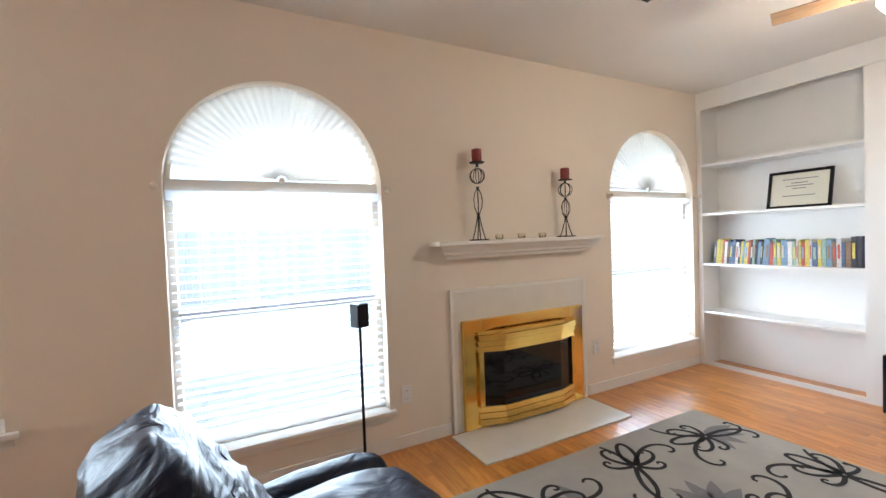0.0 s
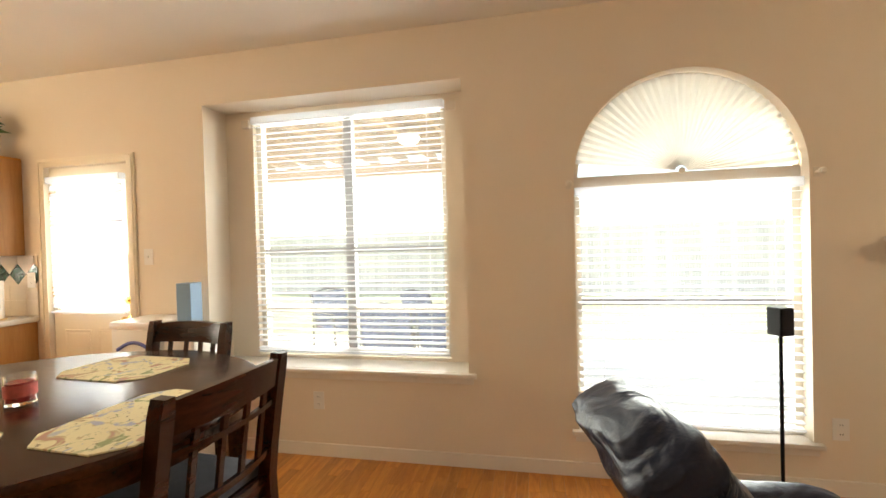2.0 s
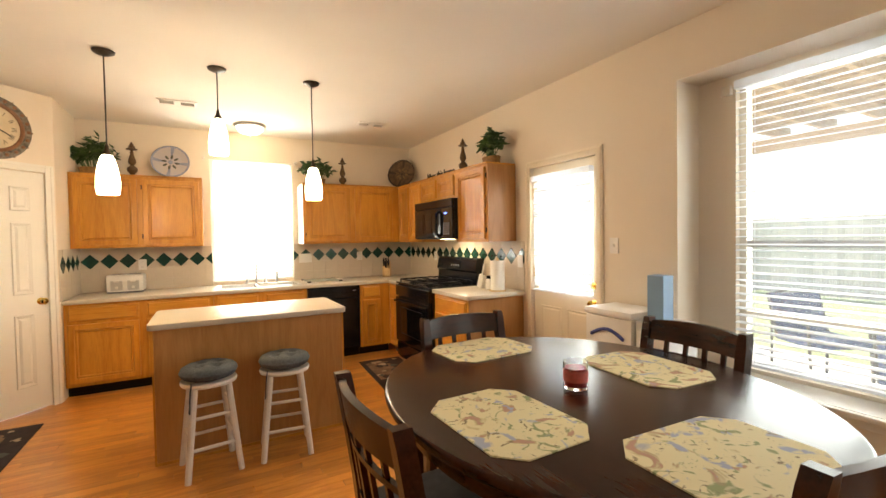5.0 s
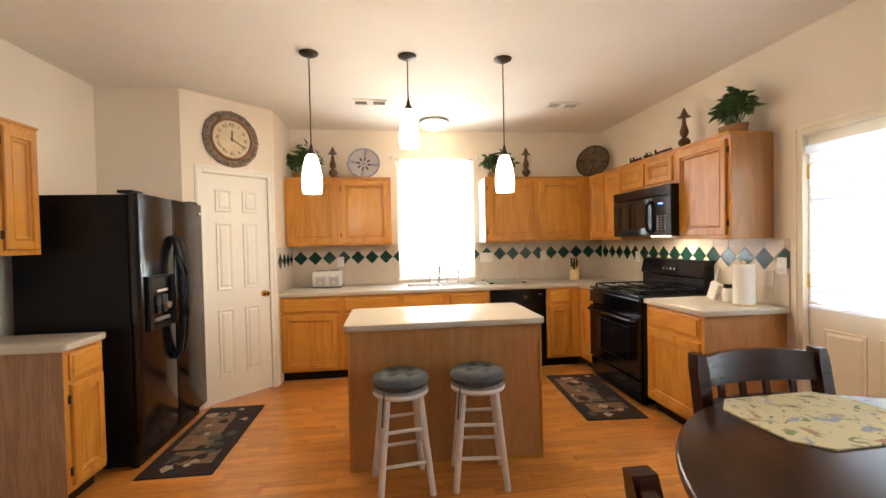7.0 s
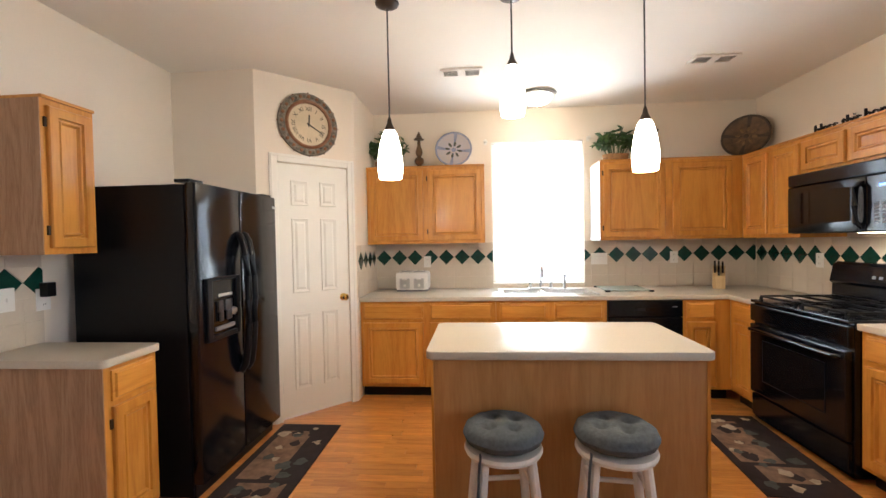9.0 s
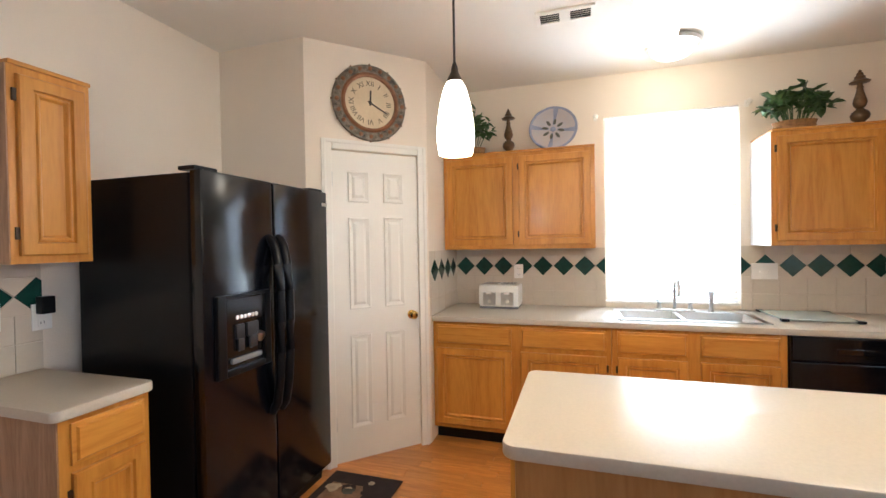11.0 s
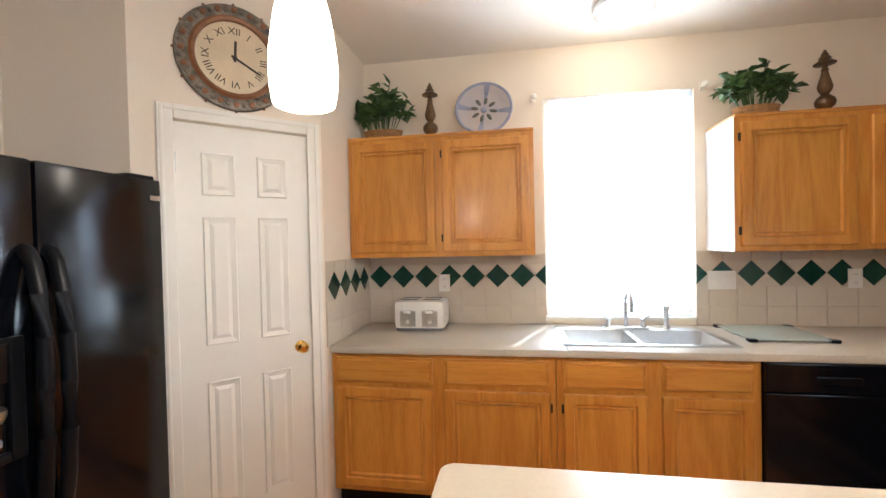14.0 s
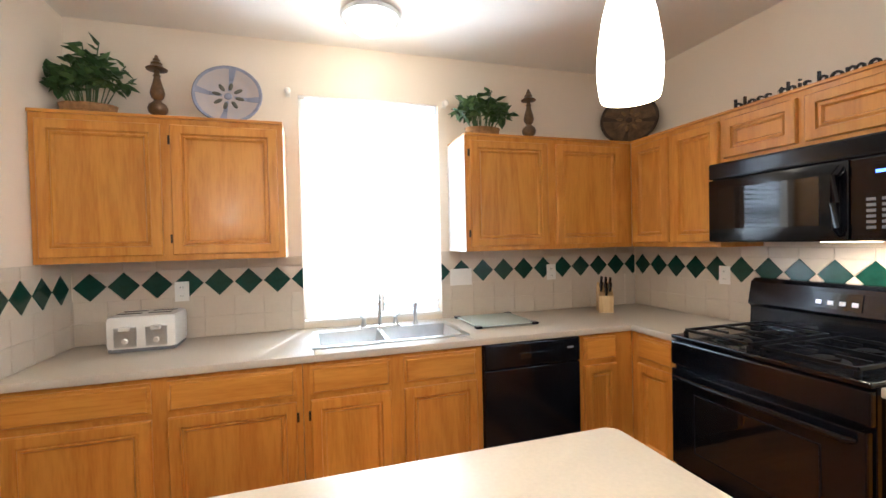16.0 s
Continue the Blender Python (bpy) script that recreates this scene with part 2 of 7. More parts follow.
def part(name, bm, mat, parent, label="", smooth=False, m=None):
    ob = new(name, mesh_of(name, bm, mat))
    if smooth:
        sharp(ob)
    ob.parent = parent
    if m is not None:
        ob.matrix_basis = m
    if label:
        tagged(ob, label)
    return ob


def thing(name, label, category, at=(0, 0, 0), rz=0, group="", kind=""):
    ob = new(name)
    ob.empty_display_size = 0.1
    ob.matrix_basis = pose(*at, 0, 0, rz)
    return tagged(ob, label, category, group, kind)


def solid(name, bm, mat, label, category, at=(0, 0, 0), rz=0, group="", smooth=True):
    """A thing of one mesh."""
    ob = new(name, mesh_of(name, bm, mat))
    if smooth:
        sharp(ob)
    ob.matrix_basis = pose(*at, 0, 0, rz)
    return tagged(ob, label, category, group)


def structure(name, bm, mat, label="", category=""):
    ob = new(name, mesh_of(name, bm, mat))
    return tagged(ob, label, category, kind="structure")


# ---- the shell ----
WN, WW, WS, CEIL = 2.90, -7.93, -2.11, 2.71      # north, west and south walls, ceiling
XE, YS = 3.50, -4.6
ARCH1, ARCH2 = (-1.43, -0.25), (1.85, 3.03)      # arched windows
BAY = (-3.88, -2.07, 0.56, 2.37)                 # recess of the wide window
BDOOR = (-5.275, -4.515)                          # back door opening


def wall_with_openings(name, holes, x0, x1, y0, y1, z1, mat, label):
    """A wall along x between y0 and y1; holes are (x0, x1, z0, z1, arch)."""
    bm = bmesh.new()
    xs = x0
    for hx0, hx1, hz0, hz1, arch in sorted(holes):
        box(bm, xs, hx0, y0, y1, 0, z1)
        if hz0 > 0:
            box(bm, hx0, hx1, y0, y1, 0, hz0)
        if not arch:
            box(bm, hx0, hx1, y0, y1, hz1, z1)
        else:
            c, r, k = (hx0 + hx1) / 2, (hx1 - hx0) / 2, 32
            for i in range(k):
                a, b = math.pi * i / k, math.pi * (i + 1) / k
                p = [(c - r * math.cos(a), hz1 + r * math.sin(a)), (c - r * math.cos(b), hz1 + r * math.sin(b))]
                q = [(p[0][0], p[0][1]), (p[1][0], p[1][1]), (p[1][0], z1), (p[0][0], z1)]
                f = [bm.verts.new((x, y0, z)) for x, z in q]
                g = [bm.verts.new((x, y1, z)) for x, z in q]
                bm.faces.new(f)
                bm.faces.new(g[::-1])
                for u in range(4):
                    bm.faces.new((f[u], g[u], g[(u + 1) % 4], f[(u + 1) % 4]))
        xs = hx1
    box(bm, xs, x1, y0, y1, 0, z1)
    return structure(name, bm, mat, label, "wall")


SPRING = 1.71
wall_with_openings("wall_north", [(*BDOOR, 0, 2.03, False), (BAY[0], BAY[1], BAY[2], BAY[3], False), (*ARCH1, 0.27, SPRING, True), (*ARCH2, 0.27, SPRING, True)],
                   WW - 0.15, XE, WN, WN + 0.15, CEIL, M_WALL, "warm cream painted wall with windows and a back door")
# recess of the wide window
bm = bmesh.new()
B0, B1, BZ0, BZ1 = BAY
BY = 3.13
box(bm, B0 - 0.12, B0, WN + 0.15, BY + 0.12, BZ0 - 0.1, BZ1 + 0.1)
box(bm, B1, B1 + 0.12, WN + 0.15, BY + 0.12, BZ0 - 0.1, BZ1 + 0.1)
box(bm, B0, B1, WN + 0.15, BY + 0.12, BZ1, BZ1 + 0.1)
box(bm, B0, B1, WN + 0.15, BY + 0.12, BZ0 - 0.1, BZ0 - 0.004)
WX0, WX1, WZ0, WZ1 = -3.655, -2.22, 0.60, 2.33
box(bm, B0, WX0, BY, BY + 0.12, BZ0 - 0.004, BZ1)
box(bm, WX1, B1, BY, BY + 0.12, BZ0 - 0.004, BZ1)
box(bm, WX0, WX1, BY, BY + 0.12, WZ1, BZ1)
box(bm, WX0, WX1, BY, BY + 0.12, BZ0 - 0.004, WZ0)
structure("wall_window_recess", bm, M_WALL, "cream painted deep window recess", "wall")
# west wall with the window over the sink
SWY0, SWY1, SWZ0, SWZ1 = 0.345, 1.26, 0.935, 2.38
bm = bmesh.new()
box(bm, WW - 0.15, WW, -0.95, SWY0, 0, CEIL)
box(bm, WW - 0.15, WW, SWY1, WN, 0, CEIL)
box(bm, WW - 0.15, WW, SWY0, SWY1, 0, SWZ0)
box(bm, WW - 0.15, WW, SWY0, SWY1, SWZ1, CEIL)
structure("wall_west", bm, M_WALL, "cream painted kitchen wall with a window over the sink", "wall")
# pantry corner: short wall, diagonal wall with the door, wall beside the refrigerator
PA, PB = Vector((-7.21, -0.87)), Vector((-6.62, -1.46))
bm = bmesh.new()
box(bm, WW - 0.15, PA.x, PA.y - 0.11, PA.y, 0, CEIL)
structure("wall_pantry_side", bm, M_WALL, "cream painted short wall beside the pantry", "wall")
DIAG = (PB - PA).length
DANG = math.degrees(math.atan2(PB.y - PA.y, PB.x - PA.x))
DM = pose(PA.x, PA.y, 0, 0, 0, DANG) @ pose(0, 0, 0, 0, 0, 0)
DW, D0 = 0.605, 0.075
ob = structure("wall_pantry", (lambda b: (box(b, 0, D0, -0.11, 0, 0, CEIL), box(b, D0 + DW, DIAG, -0.11, 0, 0, CEIL), box(b, D0, D0 + DW, -0.11, 0, 2.04, CEIL), b)[-1])(bmesh.new()), M_WALL, "cream painted diagonal wall with the pantry door", "wall")
ob.matrix_basis = DM
bm = boxed(PB.x - 0.11, PB.x, WS, PB.y, 0, CEIL)
structure("wall_alcove", bm, M_WALL, "cream painted wall beside the refrigerator", "wall")
bm = boxed(WW - 0.15, -3.6, WS - 0.15, WS, 0, CEIL)
structure("wall_south_kitchen", bm, M_WALL, "cream painted kitchen wall", "wall")
bm = boxed(-3.75, -3.6, YS, WS - 0.15, 0, CEIL)
structure("wall_return", bm, M_WALL, "plain cream painted wall", "wall")
bm = boxed(-3.75, XE + 0.15, YS - 0.15, YS, 0, CEIL)
structure("wall_south", bm, M_WALL, "plain cream painted wall", "wall")
bm = boxed(XE, XE + 0.15, YS, WN + 0.15, 0, CEIL)
structure("wall_east", bm, M_WALL, "cream painted wall behind the bookcase", "wall")
bm = boxed(WW - 0.15, XE + 0.15, YS - 0.15, WN + 0.15, CEIL, CEIL + 0.15)
structure("ceiling", bm, M_CEIL, "off-white flat painted ceiling", "ceiling")
bm = boxed(WW - 0.15, XE + 0.15, YS - 0.15, WN + 0.15, -0.12, -0.008)
structure("floor", bm, M_FLOOR, "orange-brown laminate plank floor", "floor")
# ---- kitchen cabinets ----
PROFILE = ((0, 0.001), (0, -0.015), (0.005, -0.021), (0.046, -0.021), (0.050, -0.010), (0.055, -0.010), (0.060, -0.016), (0.066, -0.016), (0.074, -0.004))
DRAWER = ((0, 0.001), (0, -0.010), (0.012, -0.012), (0.017, -0.021))


def cabinet_front(parent, kind, x0, x1, z0, z1, hinge=None):
    name = "door" if kind == "door" else "drawer"
    bm = rings_panel(bmesh.new(), x0, x1, z0, z1, PROFILE if kind == "door" else DRAWER)
    d = part(name, bm, M_OAK if kind == "door" else M_OAKH, parent)
    if hinge is not None:
        hx = x0 - 0.006 if hinge < 0 else x1 + 0.006
        for hz in (z0 + 0.06, z1 - 0.10):
            part("hinge", boxed(hx - 0.006, hx + 0.006, -0.010, -0.001, hz, hz + 0.045), M_BRONZE, d, "small dark bronze hinge")
    return d


def upper_cabinet(at, rz, width, z0, z1, depth, fronts, label, end=None):
    c = thing("wall_cabinet", label, "cabinet", at, rz, "oak wall cabinets")
    part("body", boxed(0.001, width - 0.001, 0, depth - 0.003, z0, z1), M_OAK, c)
    part("top_moulding", boxed(0, width, -0.012, depth - 0.003, z1, z1 + 0.016, bevel=0.003), M_OAKH, c)
    for x0, x1, h in fronts:
        cabinet_front(c, "door", x0, x1, z0 + 0.03, z1 - 0.03, h)
    if end:
        x = width if end == "right" else -0.004
        # left end is white: window light on the oak, put into its colour
        part("end_panel", boxed(x, x + 0.004, 0.0, depth - 0.003, z0, z1), {"right": M_OAKI, "left": M_WHITE, "grey": M_OAKEND}[end], c)
    return c


def base_cabinet(at, rz, width, depth, fronts, label, drawers=True, end=None, hollow=False):
    c = thing("base_cabinet", label, "cabinet", at, rz, "oak base cabinets")
    if hollow:
        part("face_frame", boxed(0.001, width - 0.001, 0, 0.02, 0.10, 0.862), M_OAK, c)
        for x in (0.001, width - 0.019):
            part("side_panel", boxed(x, x + 0.018, 0.0201, depth - 0.003, 0.10, 0.862), M_OAK, c)
        part("bottom_panel", boxed(0.0191, width - 0.0191, 0.0201, depth - 0.003, 0.10, 0.118), M_OAK, c)
    else:
        part("body", boxed(0.001, width - 0.001, 0, depth - 0.003, 0.10, 0.862), M_OAK, c)
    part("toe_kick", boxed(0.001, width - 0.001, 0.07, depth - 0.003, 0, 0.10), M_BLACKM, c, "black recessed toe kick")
    for x0, x1, h in fronts:
        if drawers:
            cabinet_front(c, "drawer", x0, x1, 0.70, 0.84)
            cabinet_front(c, "door", x0, x1, 0.13, 0.675, h)
        else:
            cabinet_front(c, "door", x0, x1, 0.13, 0.84, h)
    if end:
        x = -0.005 if end == "left" else width
        part("end_panel", boxed(x, x + 0.005, 0.0, depth - 0.003, 0, 0.862), M_OAKEND if end == "left" else M_OAKI, c, "plain oak veneer end panel")
    return c


CABX = -7.27                     # face of the west base cabinets
UPX = -7.585                     # face of the west wall cabinets
CABY, UPY = 2.29, 2.575          # faces along the north wall
UZ0, UZ1 = 1.37, 2.095
# west run
UD = UPX - WW
upper_cabinet((UPX, -0.865, 0), 90, 1.13, UZ0, UZ1, UD, [(0.03, 0.545, None), (0.59, 1.10, -1)], "honey oak wall cabinet with two panelled doors")
upper_cabinet((UPX, 1.325, 0), 90, UPY - 1.325, UZ0, UZ1, UD, [(0.03, 0.575, -1), (0.64, 1.15, None)], "honey oak wall cabinet beside the sink window", end="left")
WDEP = CABX - WW
base_cabinet((CABX, -0.865, 0), 90, 1.205, WDEP, [(0.028, 0.565, None), (0.629, 1.174, 1)], "honey oak base cabinet with drawers above two doors")
base_cabinet((CABX, 0.341, 0), 90, 0.944, WDEP, [(0.035, 0.432, -1), (0.502, 0.908, None)], "honey oak sink base cabinet with false drawer fronts", hollow=True)
base_cabinet((CABX, 1.905, 0), 90, CABY - 1.905, WDEP, [(0.03, 0.26, None)], "narrow honey oak base cabinet beside the dishwasher")
# north run
NDEP, NUD = WN - CABY, WN - UPY
base_cabinet((CABX + 0.002, CABY, 0), 0, -6.905 - CABX, NDEP, [(0.06, 0.335, None)], "narrow honey oak base cabinet beside the range")
base_cabinet((-6.035, CABY, 0), 0, 0.635, NDEP, [(0.03, 0.605, 1)], "honey oak base cabinet with an end panel", end="right")
upper_cabinet((UPX + 0.002, UPY, 0), 0, -6.895 - UPX, UZ0, UZ1, NUD, [(0.03, 0.335, None), (0.375, 0.69, None)], "honey oak corner wall cabinet with two doors")
upper_cabinet((-6.893, UPY, 0), 0, 0.825, 1.825, UZ1, NUD, [(0.03, 0.40, None), (0.435, 0.80, None)], "short honey oak wall cabinet over the microwave")
upper_cabinet((-6.067, UPY, 0), 0, 0.573, UZ0, UZ1, NUD, [(0.03, 0.543, 1)], "tall honey oak wall cabinet at the end of the run", end="right")
# south stub
SC_X0, SC_X1, SC_Y = -5.585, -5.275, -1.475
base_cabinet((SC_X1, SC_Y, 0), 180, SC_X1 - SC_X0, SC_Y - WS, [(0.035, 0.285, -1)], "honey oak base cabinet with a greyish end panel", end="left")
upper_cabinet((-5.335, WS + 0.31, 0), 180, 0.275, UZ0, UZ1, 0.31, [(0.025, 0.25, -1)], "narrow honey oak wall cabinet beside the refrigerator", end="grey")


def worktop(name, outline, z0, z1, label, corner=0.0, r=0.0):
    bm = bmesh.new()
    vs = [bm.verts.new((x, y, z0)) for x, y in outline]
    f = bm.faces.new(vs)
    e = bmesh.ops.extrude_face_region(bm, geom=[f])
    bmesh.ops.translate(bm, verts=[v for v in e["geom"] if isinstance(v, bmesh.types.BMVert)], vec=(0, 0, z1 - z0))
    if corner:
        ve = [ed for ed in bm.edges if abs(ed.verts[0].co.z - ed.verts[1].co.z) > 0.01 and any((ed.verts[0].co.xy - Vector(c)).length < 1e-4 for c in corner)]
        bmesh.ops.bevel(bm, geom=ve, offset=r, segments=6, affect="EDGES", profile=0.5)
    hor = [ed for ed in bm.edges if abs(ed.verts[0].co.z - ed.verts[1].co.z) < 1e-5]
    bmesh.ops.bevel(bm, geom=hor, offset=0.006, segments=2, affect="EDGES", profile=0.5)
    return solid(name, bm, M_COUNTER, label, "worktop")


CT0, CT1 = 0.864, 0.902
CE, CN = CABX + 0.03, CABY - 0.03
# sink cut-out
KX0, KX1, KY0, KY1 = -7.80, -7.36, 0.40, 1.235
LY0 = -0.866
worktop("worktop", [(WW + 0.002, LY0), (CE, LY0), (CE, KY0), (WW + 0.002, KY0)], CT0, CT1, "beige laminate kitchen worktop by the pantry wall")
worktop("worktop", [(KX1, KY0 + 0.001), (CE, KY0 + 0.001), (CE, KY1), (KX1, KY1)], CT0, CT1, "beige laminate worktop strip before the sink")
worktop("worktop", [(WW + 0.002, KY0 + 0.001), (KX0, KY0 + 0.001), (KX0, KY1), (WW + 0.002, KY1)], CT0, CT1, "beige laminate worktop strip behind the sink")
worktop("worktop", [(WW + 0.002, KY1 + 0.001), (CE, KY1 + 0.001), (CE, CN), (-6.908, CN), (-6.908, WN - 0.002), (WW + 0.002, WN - 0.002)], CT0, CT1, "beige laminate L-shaped corner worktop")
worktop("worktop", [(-6.032, CN), (-5.37, CN), (-5.37, WN - 0.002), (-6.032, WN - 0.002)], CT0, CT1, "beige laminate worktop beside the range", [(-5.37, CN)], 0.03)
worktop("worktop", [(SC_X0 - 0.01, WS + 0.002), (SC_X1 + 0.03, WS + 0.002), (SC_X1 + 0.03, SC_Y + 0.03), (SC_X0 - 0.01, SC_Y + 0.03)], CT0, CT1, "beige laminate worktop beside the refrigerator", [(SC_X0 - 0.01, SC_Y + 0.03), (SC_X1 + 0.03, SC_Y + 0.03)], 0.03)
# island
IX0, IX1, IY0, IY1 = -6.095, -5.415, -0.05, 1.21
isl = thing("kitchen_island", "oak-panelled kitchen island standing on the floor", "kitchen island")
part("body", boxed(IX0 + 0.04, IX1 - 0.035, IY0 + 0.03, IY1 - 0.03, 0, 0.862), M_OAKH, isl)
part("back_panel", boxed(IX1 - 0.035, IX1 - 0.03, IY0 + 0.03, IY1 - 0.03, 0, 0.862), M_OAKI, isl, "plain oak veneer panel")
for y in (IY0 + 0.022, IY1 - 0.034):
    part("corner_trim", boxed(IX1 - 0.045, IX1 - 0.024, y, y + 0.012, 0, 0.862), M_OAK, isl)
part("base_trim", boxed(IX1 - 0.03, IX1 - 0.022, IY0 + 0.03, IY1 - 0.03, 0, 0.02), M_OAKH, isl)
worktop("island_worktop", [(IX0, IY0), (IX1, IY0), (IX1, IY1), (IX0, IY1)], CT0, CT1, "beige laminate island worktop with rounded corners", [(IX0, IY0), (IX1, IY0), (IX1, IY1), (IX0, IY1)], 0.04)


# ---- appliances ----
def refrigerator():
    f = thing("refrigerator", "black side-by-side refrigerator with ice dispenser", "refrigerator", (-5.70, -1.312, 0), 180)
    w, d, h = 0.915, 0.72, 1.742
    part("body", boxed(0, w, 0.065, d, 0.02, h - 0.01, bevel=0.006), M_BLACKM, f, "textured black cabinet")
    part("base_grille", boxed(0.02, w - 0.02, 0.06, 0.1, 0.0, 0.08), M_BLACKM, f)
    # fresh-food door is at the low local x
    split = 0.432
    for a, b in ((0.0, split - 0.004), (split + 0.004, w)):
        part("door", boxed(a, b, 0, 0.06, 0.09, h, bevel=0.012), M_BLACK, f, "glossy black door", smooth=True)
    part("hinge_cover", boxed(0.0, 0.12, 0.03, 0.12, h, h + 0.018, bevel=0.006), M_BLACKM, f)
    part("hinge_cover", boxed(w - 0.12, w, 0.03, 0.12, h, h + 0.018, bevel=0.006), M_BLACKM, f)
    for s in (-1, 1):
        x = split + s * 0.034
        pts = [(x, 0.0, 0.60), (x, -0.03, 0.645), (x, -0.048, 0.76), (x, -0.058, 0.9), (x, -0.063, 1.05), (x, -0.06, 1.2), (x, -0.05, 1.33), (x, -0.032, 1.42), (x, -0.012, 1.455), (x, 0.004, 1.462)]
        part("handle", tube(bmesh.new(), pts, 0.022, 12), M_BLACKM, f, "curved black plastic handle", smooth=True)
    return f
refrigerator()
# refrigerator's dispenser
fridge = next(o for o in scene.objects if o.name == "refrigerator")
M_STEELD = material("grey_print", (0.16, 0.16, 0.17), 0.5, vary=0.05)
M_STEELD0 = material("dark_grey_plastic", (0.022, 0.022, 0.024), 0.35, vary=0.1)
disp = part("dispenser", (lambda b: (box(b, 0.052, 0.10, -0.022, 0.0, 0.855, 1.212, bevel=0.006), box(b, 0.335, 0.376, -0.022, 0.0, 0.855, 1.212, bevel=0.006), box(b, 0.10, 0.335, -0.022, 0.0, 1.195, 1.212, bevel=0.004), box(b, 0.10, 0.335, -0.022, 0.0, 0.855, 0.885, bevel=0.006), b)[-1])(bmesh.new()), M_BLACKM, fridge, "black ice and water dispenser surround")
part("control_panel", boxed(0.101, 0.334, -0.018, -0.0005, 1.085, 1.194, bevel=0.003), M_BLACK, disp, "glossy black control panel")
for i in range(6):
    part("button", lathe(bmesh.new(), [(0, 0), (0.010, 0), (0.010, 0.003), (0.007, 0.005), (0, 0.005)], 14, m=Matrix.Translation((0.162 + i * 0.023, -0.018, 1.108)) @ pose(0, 0, 0, 90, 0, 0)), M_STEEL, disp, "round silver button")
part("recess", boxed(0.101, 0.334, -0.002, -0.0005, 0.886, 1.084), M_GLASSB, disp, "dark dispenser recess")
for x, w in ((0.262, 0.036), (0.185, 0.026)):
    bm = bmesh.new()
    box(bm, x - w, x + w, -0.016, -0.002, 1.01, 1.075, bevel=0.006)
    box(bm, x - w * 0.7, x + w * 0.7, -0.02, -0.006, 0.955, 1.012, bevel=0.008)
    part("paddle", bm, M_STEELD0, disp, "grey dispenser paddle", smooth=True)
part("nozzle", lathe(bmesh.new(), [(0, -0.02), (0.018, -0.02), (0.022, 0.0), (0.018, 0.018), (0, 0.022)], 14, m=Matrix.Translation((0.305, -0.014, 1.0)) @ pose(0, 0, 0, 20, 0, 0)), M_STEEL, disp, "shiny metal nozzle", smooth=True)
part("drip_tray", boxed(0.13, 0.315, -0.020, -0.002, 0.905, 0.93, bevel=0.008), M_STEELD, disp, "grey drip tray", smooth=True)
part("badge", boxed(0.86, 0.91, -0.003, 0, 1.655, 1.675), M_STEEL, fridge, "small silver badge")


